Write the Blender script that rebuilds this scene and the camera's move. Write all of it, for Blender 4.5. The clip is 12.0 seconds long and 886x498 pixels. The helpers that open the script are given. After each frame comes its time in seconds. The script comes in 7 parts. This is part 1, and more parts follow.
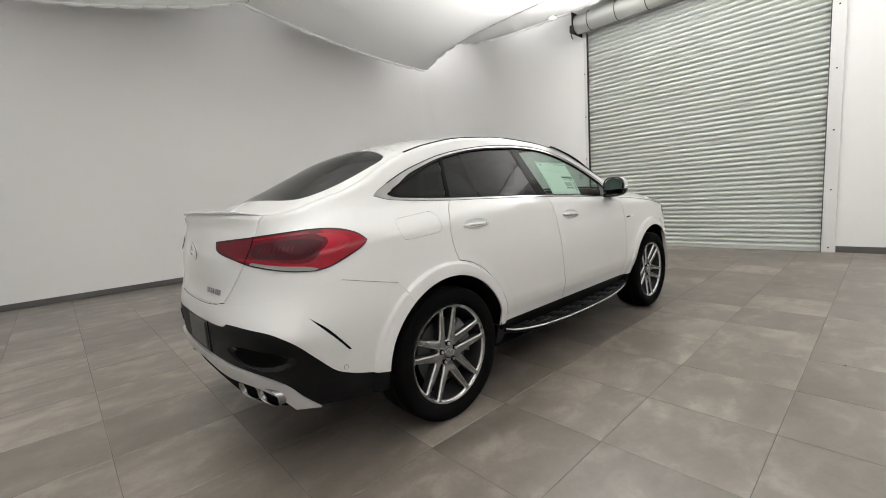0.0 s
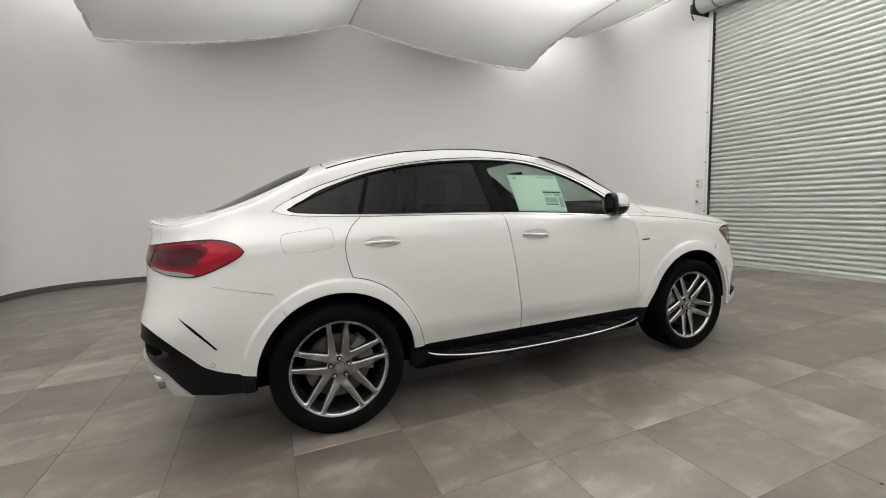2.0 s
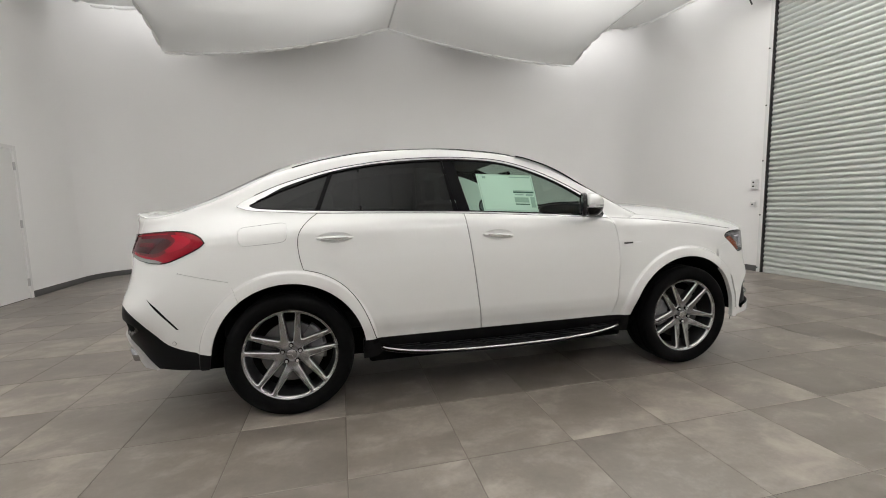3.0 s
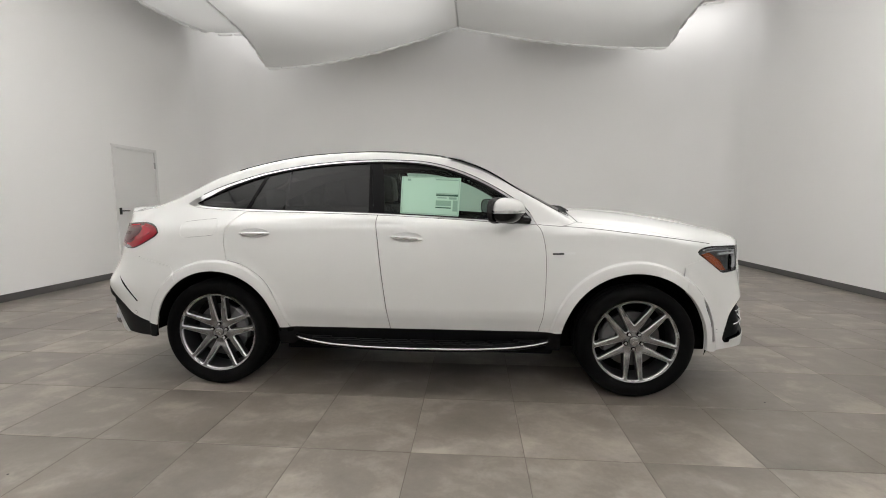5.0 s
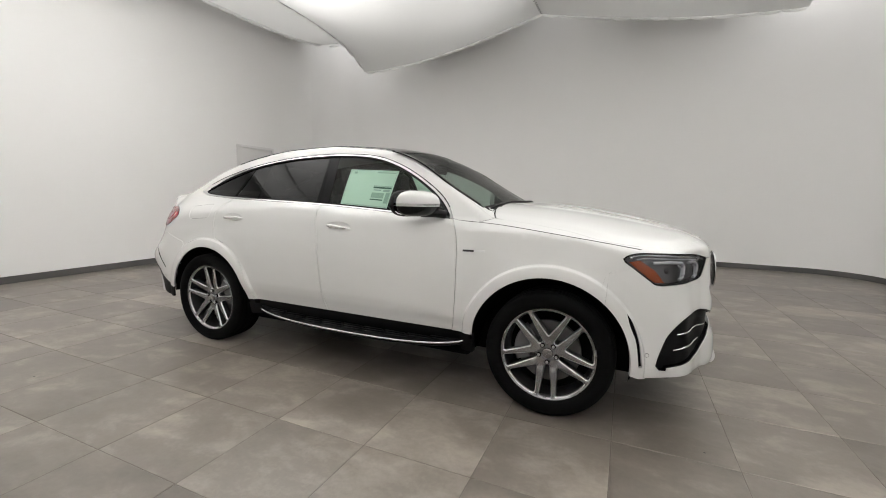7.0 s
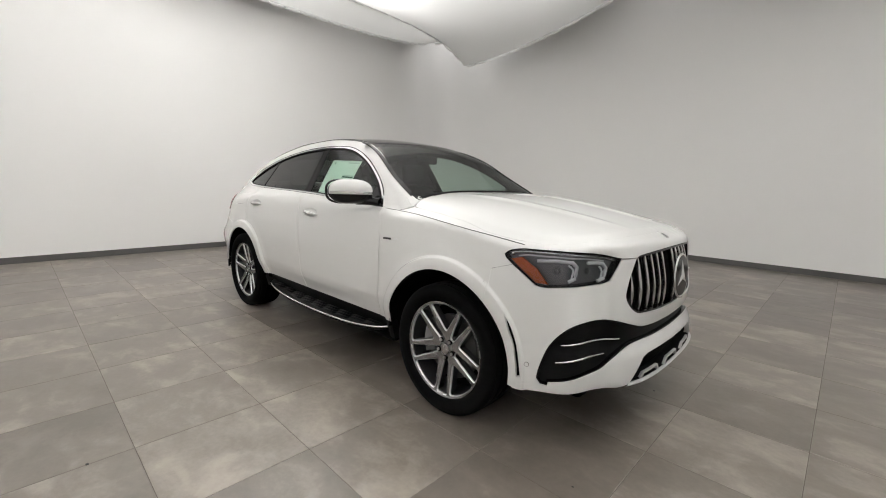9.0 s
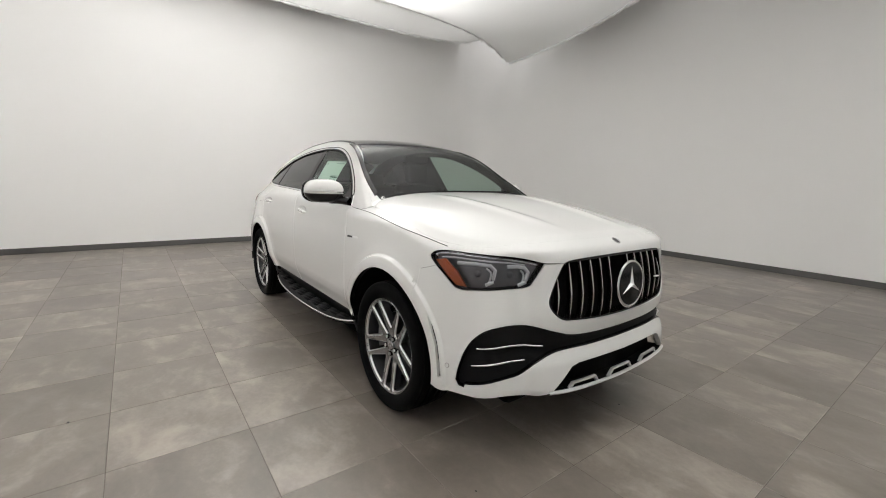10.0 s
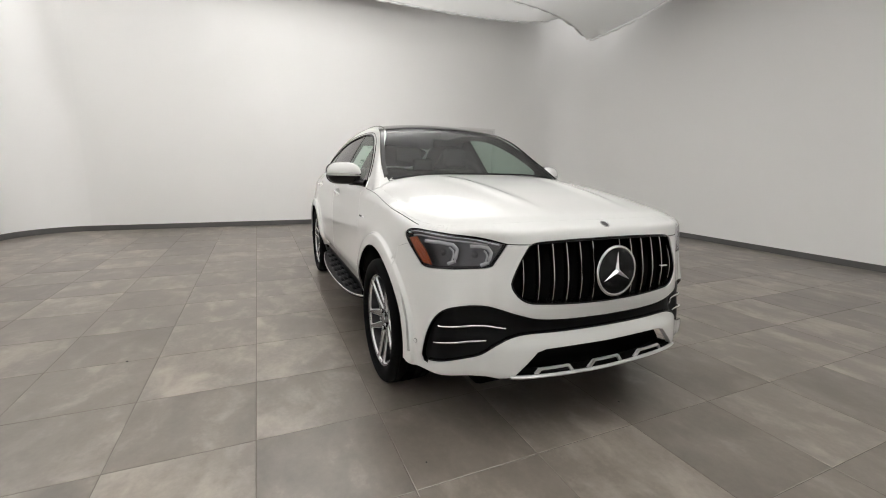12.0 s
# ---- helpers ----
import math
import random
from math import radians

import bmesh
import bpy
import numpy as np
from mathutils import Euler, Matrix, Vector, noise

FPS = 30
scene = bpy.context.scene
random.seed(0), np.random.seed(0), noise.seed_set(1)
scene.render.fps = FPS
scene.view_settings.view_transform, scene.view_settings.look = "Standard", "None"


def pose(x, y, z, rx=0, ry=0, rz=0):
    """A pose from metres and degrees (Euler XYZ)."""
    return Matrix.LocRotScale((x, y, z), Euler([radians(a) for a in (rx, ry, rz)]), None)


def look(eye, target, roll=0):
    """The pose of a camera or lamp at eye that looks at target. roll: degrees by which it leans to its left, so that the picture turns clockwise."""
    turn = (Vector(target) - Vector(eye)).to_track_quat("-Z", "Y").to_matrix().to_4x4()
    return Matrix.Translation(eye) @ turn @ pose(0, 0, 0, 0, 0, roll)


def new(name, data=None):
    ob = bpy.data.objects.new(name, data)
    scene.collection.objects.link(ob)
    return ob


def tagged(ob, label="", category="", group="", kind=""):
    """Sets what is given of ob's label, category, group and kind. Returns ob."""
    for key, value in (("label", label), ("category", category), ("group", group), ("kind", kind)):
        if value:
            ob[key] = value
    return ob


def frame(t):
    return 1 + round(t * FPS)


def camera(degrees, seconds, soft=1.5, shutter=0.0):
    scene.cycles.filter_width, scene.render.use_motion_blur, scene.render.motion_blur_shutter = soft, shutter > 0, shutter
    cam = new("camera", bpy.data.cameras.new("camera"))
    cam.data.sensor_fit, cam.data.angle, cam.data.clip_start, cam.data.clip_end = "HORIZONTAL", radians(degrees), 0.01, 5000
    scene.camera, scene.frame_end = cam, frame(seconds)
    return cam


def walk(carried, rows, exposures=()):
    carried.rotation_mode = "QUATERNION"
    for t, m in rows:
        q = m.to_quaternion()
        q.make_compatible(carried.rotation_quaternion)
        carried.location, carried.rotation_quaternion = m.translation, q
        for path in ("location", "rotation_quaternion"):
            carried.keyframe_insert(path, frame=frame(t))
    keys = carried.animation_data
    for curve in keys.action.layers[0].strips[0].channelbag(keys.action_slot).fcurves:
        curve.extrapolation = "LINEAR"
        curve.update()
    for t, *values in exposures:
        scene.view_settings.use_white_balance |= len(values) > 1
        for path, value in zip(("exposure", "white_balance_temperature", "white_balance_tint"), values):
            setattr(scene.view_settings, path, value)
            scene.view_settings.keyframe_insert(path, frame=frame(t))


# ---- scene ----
cam = camera(93.6, 12.0, 1.0)
PATH = [
    (0, (-3.049, -2.625, 1.296), (-1.7, -1.17, 1.046), -3.8),
    (0.5, (-2.766, -2.806, 1.321), (-1.559, -1.23, 1.081), -3.3),
    (1, (-2.473, -3.021, 1.322), (-1.416, -1.339, 1.092), -2.9),
    (1.5, (-2.159, -3.204, 1.321), (-1.246, -1.439, 1.097), -2.5),
    (2, (-1.798, -3.339, 1.337), (-1.03, -1.505, 1.116), -2.1),
    (2.5, (-1.463, -3.494, 1.315), (-0.841, -1.606, 1.098), -1.7),
    (3, (-1.129, -3.613, 1.313), (-0.656, -1.681, 1.097), -1.3),
    (5, (0.39, -3.755, 1.349), (0.245, -1.774, 1.117), -0.0),
    (5.5, (0.782, -3.733, 1.344), (0.477, -1.771, 1.106), 0.3),
    (6, (1.139, -3.652, 1.325), (0.672, -1.723, 1.081), 0.6),
    (6.5, (1.497, -3.536, 1.348), (0.866, -1.655, 1.094), 0.9),
    (7, (1.871, -3.421, 1.347), (1.079, -1.603, 1.086), 1.2),
    (9, (3.095, -2.605, 1.348), (1.72, -1.186, 1.04), 1.4),
    (9.5, (3.338, -2.353, 1.375), (1.85, -1.055, 1.058), 1.6),
    (10, (3.587, -2.099, 1.385), (2.007, -0.918, 1.058), 1.6),
    (10.5, (3.717, -1.896, 1.37), (2.065, -0.82, 1.032), 1.6),
    (11, (3.796, -1.768, 1.371), (2.089, -0.788, 1.018), 1.5),
    (11.5, (3.856, -1.697, 1.362), (2.105, -0.806, 0.991), 1.4),
    (12, (3.93, -1.591, 1.356), (2.138, -0.796, 0.964), 1.3),
]
walk(cam, [(t, look(eye, target, roll)) for t, eye, target, roll in PATH])

# ---- world and lamps ----
world = bpy.data.worlds.new("world")
scene.world = world
world.use_nodes = True
world.node_tree.nodes["Background"].inputs[0].default_value = (0.8, 0.85, 0.9, 1)
world.node_tree.nodes["Background"].inputs[1].default_value = 0.05
scene.view_settings.exposure = 0.03


def area_lamp(x, y, z, sx, sy, watts, warm=(1.0, 0.984, 0.975)):
    data = bpy.data.lights.new("area_lamp", "AREA")
    data.shape, data.size, data.size_y, data.energy, data.color = "RECTANGLE", sx, sy, watts, warm
    ob = new("area_lamp", data)
    ob.location = (x, y, z)
    return ob


# light panels above the fabric ceiling; strong ones out of view added as fill
for lx, ly, lsx, lsy, power in ((-1.0, 3.8, 1.0, 1.8, 9), (-2.9, 2.2, 1.4, 1.6, 7), (3.6, 4.0, 0.8, 1.4, 4), (1.5, 2.4, 1.2, 1.6, 5), (-4.55, 4.2, 0.3, 1.8, 4),
                                (-0.9, 0.4, 1.6, 2.6, 34), (1.6, 0.4, 1.8, 2.6, 22), (-2.2, -2.6, 2.2, 2.0, 34), (1.9, -3.4, 2.4, 1.6, 6), (2.9, 0.6, 1.8, 1.8, 148),
                                (-4.72, 2.6, 0.4, 3.6, 4), (4.86, -0.1, 0.4, 2.0, 55), (4.1, 1.3, 0.6, 1.4, 50), (-2.7, 0.3, 1.6, 2.2, 212), (-4.72, -2.2, 0.6, 2.6, 40), (-3.2, -0.8, 1.0, 1.6, 60), (4.86, -2.4, 0.4, 3.6, 90), (3.6, -1.4, 1.0, 3.0, 58)):
    area_lamp(lx, ly, 5.55, lsx, lsy, power)
# long lamps in the gap between the fabric and the walls
for lx, ly, lsx, lsy, power in ((-4.6, 5.90, 1.2, 0.25, 9), (0.3, 5.90, 1.6, 0.25, 3), (4.8, 5.90, 1.2, 0.25, 12), (-5.50, 3.0, 0.2, 2.0, 2), (-5.50, -2.0, 0.2, 2.4, 2),
                                (5.62, 3.4, 0.2, 1.6, 7), (5.62, -3.0, 0.2, 1.6, 8)):
    area_lamp(lx, ly, 5.70, lsx, lsy, power)
# added unseen lamp that lights the south wall to fill the car's side
area_lamp(0.0, -5.08, 5.30, 9.0, 0.25, 250).rotation_euler = (radians(-50), 0, 0)


# ---- materials ----
def material(name, colour, rough=0.5, metal=0.0, **extra):
    m = bpy.data.materials.new(name)
    m.use_nodes = True
    b = m.node_tree.nodes["Principled BSDF"]
    b.inputs["Base Color"].default_value = (*colour, 1)
    b.inputs["Roughness"].default_value = rough
    b.inputs["Metallic"].default_value = metal
    for key, value in extra.items():
        b.inputs[key.replace("_", " ")].default_value = value
    return m


def nodes_of(m):
    t = m.node_tree
    return t, t.nodes["Principled BSDF"]


def add_node(t, kind, **values):
    n = t.nodes.new(kind)
    for key, value in values.items():
        n.inputs[key.replace("_", " ")].default_value = value
    return n


def grain(m, scale=40.0, depth=0.1, colour=0.0, second=3.0, rough=0.0, distance=0.002):
    """Fine relief and two scales of colour variation."""
    t, b = nodes_of(m)
    co = t.nodes.new("ShaderNodeTexCoord")
    fine = add_node(t, "ShaderNodeTexNoise", Scale=scale, Detail=4.0)
    broad = add_node(t, "ShaderNodeTexNoise", Scale=second, Detail=3.0)
    t.links.new(co.outputs["Object"], fine.inputs["Vector"])
    t.links.new(co.outputs["Object"], broad.inputs["Vector"])
    if depth:
        bump = add_node(t, "ShaderNodeBump", Strength=depth, Distance=distance)
        t.links.new(fine.outputs["Fac"], bump.inputs["Height"])
        t.links.new(bump.outputs["Normal"], b.inputs["Normal"])
    if colour:
        base = b.inputs["Base Color"].default_value[:]
        mix = t.nodes.new("ShaderNodeMix")
        mix.data_type = "RGBA"
        mix.inputs["A"].default_value = (*[c * (1 - colour) for c in base[:3]], 1)
        mix.inputs["B"].default_value = (*[min(1, c * (1 + colour)) for c in base[:3]], 1)
        add = t.nodes.new("ShaderNodeMath")
        add.operation = "MULTIPLY_ADD"
        add.inputs[1].default_value = 0.35
        t.links.new(fine.outputs["Fac"], add.inputs[0])
        half = t.nodes.new("ShaderNodeMath")
        half.operation = "MULTIPLY"
        half.inputs[1].default_value = 0.65
        t.links.new(broad.outputs["Fac"], half.inputs[0])
        t.links.new(half.outputs[0], add.inputs[2])
        t.links.new(add.outputs[0], mix.inputs["Factor"])
        t.links.new(mix.outputs["Result"], b.inputs["Base Color"])
    if rough:
        r = b.inputs["Roughness"].default_value
        span = t.nodes.new("ShaderNodeMapRange")
        span.inputs["To Min"].default_value = r - rough
        span.inputs["To Max"].default_value = r + rough
        t.links.new(broad.outputs["Fac"], span.inputs["Value"])
        t.links.new(span.outputs["Result"], b.inputs["Roughness"])
    return m


def tile_material():
    m = material("concrete_tile", (0.24, 0.225, 0.205), 0.36, 0.0, Specular_IOR_Level=0.85)
    t, b = nodes_of(m)
    co = t.nodes.new("ShaderNodeTexCoord")
    info = t.nodes.new("ShaderNodeObjectInfo")
    shift = t.nodes.new("ShaderNodeVectorMath")
    shift.operation = "SCALE"
    shift.inputs[0].default_value = (37.0, 19.0, 11.0)
    t.links.new(info.outputs["Random"], shift.inputs["Scale"])
    geo = t.nodes.new("ShaderNodeNewGeometry")
    shift2 = t.nodes.new("ShaderNodeVectorMath")
    shift2.operation = "SCALE"
    shift2.inputs[0].default_value = (13.0, 29.0, 17.0)
    t.links.new(geo.outputs["Random Per Island"], shift2.inputs["Scale"])
    add = t.nodes.new("ShaderNodeVectorMath")
    t.links.new(geo.outputs["Position"], add.inputs[0])
    t.links.new(shift.outputs[0], add.inputs[1])
    add2 = t.nodes.new("ShaderNodeVectorMath")
    t.links.new(add.outputs[0], add2.inputs[0])
    t.links.new(shift2.outputs[0], add2.inputs[1])
    stretch = t.nodes.new("ShaderNodeMapping")
    stretch.inputs["Scale"].default_value = (0.9, 1.2, 1.0)
    stretch.inputs["Rotation"].default_value = (0, 0, 0.12)
    t.links.new(add2.outputs[0], stretch.inputs["Vector"])
    cloud = add_node(t, "ShaderNodeTexNoise", Scale=1.7, Detail=4.0, Roughness=0.52, Distortion=0.3)
    t.links.new(stretch.outputs[0], cloud.inputs["Vector"])
    draw = t.nodes.new("ShaderNodeMapping")
    draw.inputs["Scale"].default_value = (1.3, 1.9, 1.0)
    draw.inputs["Rotation"].default_value = (0, 0, -0.22)
    t.links.new(add2.outputs[0], draw.inputs["Vector"])
    streak = add_node(t, "ShaderNodeTexNoise", Scale=2.6, Detail=4.0, Roughness=0.5, Distortion=0.5)
    t.links.new(draw.outputs[0], streak.inputs["Vector"])
    fine = add_node(t, "ShaderNodeTexNoise", Scale=38.0, Detail=5.0, Roughness=0.7)
    t.links.new(add2.outputs[0], fine.inputs["Vector"])
    # pale worn patches with a clear edge
    patch = t.nodes.new("ShaderNodeMapRange")
    patch.inputs["From Min"].default_value, patch.inputs["From Max"].default_value = 0.50, 0.66
    patch.inputs["To Min"].default_value, patch.inputs["To Max"].default_value = 0.0, 0.10
    t.links.new(streak.outputs["Fac"], patch.inputs["Value"])
    ramp = t.nodes.new("ShaderNodeValToRGB")
    e = ramp.color_ramp.elements
    e[0].position, e[0].color = 0.34, (0.114, 0.097, 0.081, 1)
    e[1].position, e[1].color = 0.86, (0.335, 0.294, 0.252, 1)
    mid = ramp.color_ramp.elements.new(0.60)
    mid.color = (0.180, 0.156, 0.133, 1)

    def mixed(a, gain, b):
        n = t.nodes.new("ShaderNodeMath")
        n.operation = "MULTIPLY_ADD"
        n.inputs[1].default_value = gain
        t.links.new(a, n.inputs[0])
        if isinstance(b, float):
            n.inputs[2].default_value = b
        else:
            t.links.new(b, n.inputs[2])
        return n.outputs[0]
    # tone of each tile, cloud, streaks and grain together
    tone = mixed(info.outputs["Random"], 0.22, -0.26)
    tone = mixed(cloud.outputs["Fac"], 0.75, tone)
    tone = mixed(streak.outputs["Fac"], 0.30, tone)
    tone = mixed(patch.outputs["Result"], 0.8, tone)
    middle = add_node(t, "ShaderNodeTexNoise", Scale=9.0, Detail=3.0, Roughness=0.6, Distortion=0.6)
    t.links.new(stretch.outputs[0], middle.inputs["Vector"])
    tone = mixed(middle.outputs["Fac"], 0.16, tone)
    tone = mixed(fine.outputs["Fac"], 0.20, tone)
    t.links.new(tone, ramp.inputs["Fac"])
    t.links.new(ramp.outputs["Color"], b.inputs["Base Color"])
    span = t.nodes.new("ShaderNodeMapRange")
    span.inputs["To Min"].default_value, span.inputs["To Max"].default_value = 0.26, 0.42
    t.links.new(cloud.outputs["Fac"], span.inputs["Value"])
    t.links.new(span.outputs["Result"], b.inputs["Roughness"])
    bump = add_node(t, "ShaderNodeBump", Strength=0.12, Distance=0.001)
    t.links.new(fine.outputs["Fac"], bump.inputs["Height"])
    t.links.new(bump.outputs["Normal"], b.inputs["Normal"])
    return m


def fabric_material(name="white_stretch_fabric", colour=(0.8, 0.8, 0.79, 1)):
    m = bpy.data.materials.new(name)
    m.use_nodes = True
    t = m.node_tree
    t.nodes.remove(t.nodes["Principled BSDF"])
    out = t.nodes["Material Output"]
    d = add_node(t, "ShaderNodeBsdfDiffuse", Color=colour)
    tr = add_node(t, "ShaderNodeBsdfTranslucent", Color=colour)
    mix = t.nodes.new("ShaderNodeMixShader")
    mix.inputs[0].default_value = 0.5
    t.links.new(d.outputs[0], mix.inputs[1])
    t.links.new(tr.outputs[0], mix.inputs[2])
    weave = add_node(t, "ShaderNodeTexNoise", Scale=9.0, Detail=4.0)
    co = t.nodes.new("ShaderNodeTexCoord")
    t.links.new(co.outputs["Object"], weave.inputs["Vector"])
    bump = add_node(t, "ShaderNodeBump", Strength=0.08, Distance=0.01)
    t.links.new(weave.outputs["Fac"], bump.inputs["Height"])
    t.links.new(bump.outputs["Normal"], d.inputs["Normal"])
    t.links.new(mix.outputs[0], out.inputs["Surface"])
    return m


M_WALL = grain(material("white_wall_paint", (0.87, 0.865, 0.855), 0.6), 130, 0.05, 0.02, 0.8)
M_TILE = tile_material()
M_GROUT = grain(material("grey_grout", (0.140, 0.122, 0.105), 0.9), 60, 0.2, 0.2)
M_BASE = grain(material("grey_rubber_baseboard", (0.10, 0.098, 0.095), 0.55), 50, 0.05, 0.12)
M_FABRIC = fabric_material()
M_ROOFDECK = grain(material("white_roof_deck", (0.7, 0.7, 0.69), 0.7), 20, 0.1, 0.05)
M_SLAT = grain(material("grey_enamelled_steel", (0.56, 0.58, 0.555), 0.42, 0.15), 60, 0.03, 0.05, 1.5, 0.06)
M_TRIMWHITE = grain(material("white_enamelled_steel", (0.74, 0.74, 0.73), 0.4), 60, 0.03, 0.03)
M_DARKSTEEL = grain(material("dark_steel", (0.05, 0.05, 0.05), 0.5, 0.6), 60, 0.05, 0.2)
M_DOORPAINT = grain(material("white_door_paint", (0.76, 0.755, 0.745), 0.45), 80, 0.03, 0.02)
M_STEEL = material("brushed_steel", (0.5, 0.5, 0.5), 0.3, 1.0)
M_PLASTICW = material("white_plastic", (0.75, 0.75, 0.74), 0.35)
M_LAMPGLASS = material("lit_lens", (0.9, 0.9, 0.9), 0.4, 0.0, Emission_Color=(1, 0.98, 0.94, 1), Emission_Strength=4.0)


# ---- mesh helpers ----
def part(name, bm, mat, parent=None, label="", smooth=None):
    """Links a bmesh (or a mesh) as one object. smooth: the angle up to which edges are shaded smooth."""
    if isinstance(bm, bmesh.types.BMesh):
        me = bpy.data.meshes.new(name)
        bm.to_mesh(me)
        bm.free()
    else:
        me = bm
    if mat and not me.materials:
        me.materials.append(mat)
    if smooth is not None:
        me.shade_smooth() if smooth >= 180 else me.set_sharp_from_angle(angle=radians(smooth))
        me.polygons.foreach_set("use_smooth", [True] * len(me.polygons))
    ob = new(name, me)
    if parent:
        ob.parent = parent
    if label:
        ob["label"] = label
    return ob


def mesh_of(name, verts, faces, mat=None):
    me = bpy.data.meshes.new(name)
    me.from_pydata([tuple(v) for v in verts], [], faces)
    me.update()
    if mat:
        me.materials.append(mat)
    return me


def box(bm, x0, x1, y0, y1, z0, z1, bevel=0.0, seg=2):
    made = bmesh.ops.create_cube(bm, size=1.0, matrix=Matrix.LocRotScale(
        ((x0 + x1) / 2, (y0 + y1) / 2, (z0 + z1) / 2), None, (x1 - x0, y1 - y0, z1 - z0)))
    if bevel:
        edges = list({e for v in made["verts"] for e in v.link_edges})
        bmesh.ops.bevel(bm, geom=edges, offset=bevel, segments=seg, affect="EDGES", profile=0.5)
    return bm


def boxed(*a, **k):
    return box(bmesh.new(), *a, **k)


def empty_at(name, x=0, y=0, z=0):
    ob = new(name)
    ob.location = (x, y, z)
    ob.empty_display_size = 0.1
    return ob


def tube(points, radius, sides=8, closed=False):
    """A round rod along points."""
    pts = [Vector(p) for p in points]
    n = len(pts)
    verts, faces = [], []
    for i, p in enumerate(pts):
        a = pts[(i - 1) % n] if closed or i else pts[0]
        b = pts[(i + 1) % n] if closed or i < n - 1 else pts[-1]
        d = (b - a).normalized()
        up = Vector((0, 0, 1)) if abs(d.z) < 0.9 else Vector((1, 0, 0))
        u = d.cross(up).normalized()
        v = u.cross(d)
        r = radius[i] if isinstance(radius, (list, tuple)) else radius
        for k in range(sides):
            ang = 2 * math.pi * k / sides
            verts.append(p + (u * math.cos(ang) + v * math.sin(ang)) * r)
    for i in range(n if closed else n - 1):
        j = (i + 1) % n
        for k in range(sides):
            l = (k + 1) % sides
            faces.append((i * sides + k, i * sides + l, j * sides + l, j * sides + k))
    if not closed:
        faces.append(tuple(range(sides))[::-1])
        faces.append(tuple((n - 1) * sides + k for k in range(sides)))
    bm = bmesh.new()
    vs = [bm.verts.new(v) for v in verts]
    for f in faces:
        bm.faces.new([vs[i] for i in f])
    bmesh.ops.recalc_face_normals(bm, faces=bm.faces)
    return bm


def spline(points, n):
    """n points on a smooth curve through points."""
    p = [np.array(q, float) for q in points]
    p = [2 * p[0] - p[1]] + p + [2 * p[-1] - p[-2]]
    out = []
    for k in range(n):
        u = k / (n - 1) * (len(points) - 1)
        i = min(int(u), len(points) - 2)
        f = u - i
        a, b, c, d = p[i:i + 4]
        out.append(0.5 * (2 * b + (c - a) * f + (2 * a - 5 * b + 4 * c - d) * f * f + (3 * b - a - 3 * c + d) * f ** 3))
    return out

# ---- the room ----
WX0, WX1, WY0, WY1, WR, WH = -5.85, 6.0, -5.5, 6.5, 1.0, 5.75


def arc(cx, cy, r, a0, a1, n=14):
    return [(cx + r * math.cos(radians(a0 + (a1 - a0) * i / n)), cy + r * math.sin(radians(a0 + (a1 - a0) * i / n))) for i in range(n + 1)]


def strip(bm, path, z0, z1, thick):
    """An upright slab along a plan path; thick goes to the right of the way."""
    n = len(path)
    inner = [Vector((*p, 0)) for p in path]
    outer = []
    for i, p in enumerate(inner):
        d = (inner[min(i + 1, n - 1)] - inner[max(i - 1, 0)]).normalized()
        outer.append(p + Vector((d.y, -d.x, 0)) * thick)
    rows = [[bm.verts.new((p.x, p.y, z)) for p in row] for row, z in ((inner, z0), (inner, z1), (outer, z1), (outer, z0))]
    for a, b in zip(rows, rows[1:] + rows[:1]):
        for i in range(n - 1):
            bm.faces.new((a[i], b[i], b[i + 1], a[i + 1]))
    bm.faces.new([r[0] for r in rows])
    bm.faces.new([r[-1] for r in rows][::-1])
    bmesh.ops.recalc_face_normals(bm, faces=bm.faces)
    return bm


def structure(name, bm, mat, label, category, smooth=None):
    return tagged(part(name, bm, mat, None, "", smooth), label, category, kind="structure")


NORTH = arc(WX0 + WR, WY1 - WR, WR, 180, 90) + arc(WX1 - WR, WY1 - WR, WR, 90, 0)
SOUTH = arc(WX1 - WR, WY0 + WR, WR, 0, -90) + arc(WX0 + WR, WY0 + WR, WR, -90, -180)
RY0, RY1, RZ = -1.94, 2.06, 4.62          # roller door opening
DY0, DY1, DZ = 3.17, 4.11, 2.28           # side door leaf

structure("wall_north", strip(bmesh.new(), NORTH[::1], 0, WH, -0.15), M_WALL, "smooth white painted wall with rounded corners", "wall", 40)
structure("wall_south", strip(bmesh.new(), SOUTH, 0, WH, -0.15), M_WALL, "smooth white painted wall with rounded corners", "wall", 40)
bm = bmesh.new()
for y0, y1, z0, z1 in ((WY0 + WR, DY0, 0, WH), (DY1, WY1 - WR, 0, WH), (DY0, DY1, DZ, WH)):
    strip(bm, [(WX0, y0), (WX0, y1)], z0, z1, -0.15)
structure("wall_west", bm, M_WALL, "white painted wall with a flush side door", "wall")
bm = bmesh.new()
for y0, y1, z0, z1 in ((WY1 - WR, RY1, 0, WH), (RY0, WY0 + WR, 0, WH), (RY1, RY0, RZ, WH)):
    strip(bm, [(WX1, y0), (WX1, y1)], z0, z1, -0.15)
structure("wall_east", bm, M_WALL, "white painted wall round a roller shutter", "wall")

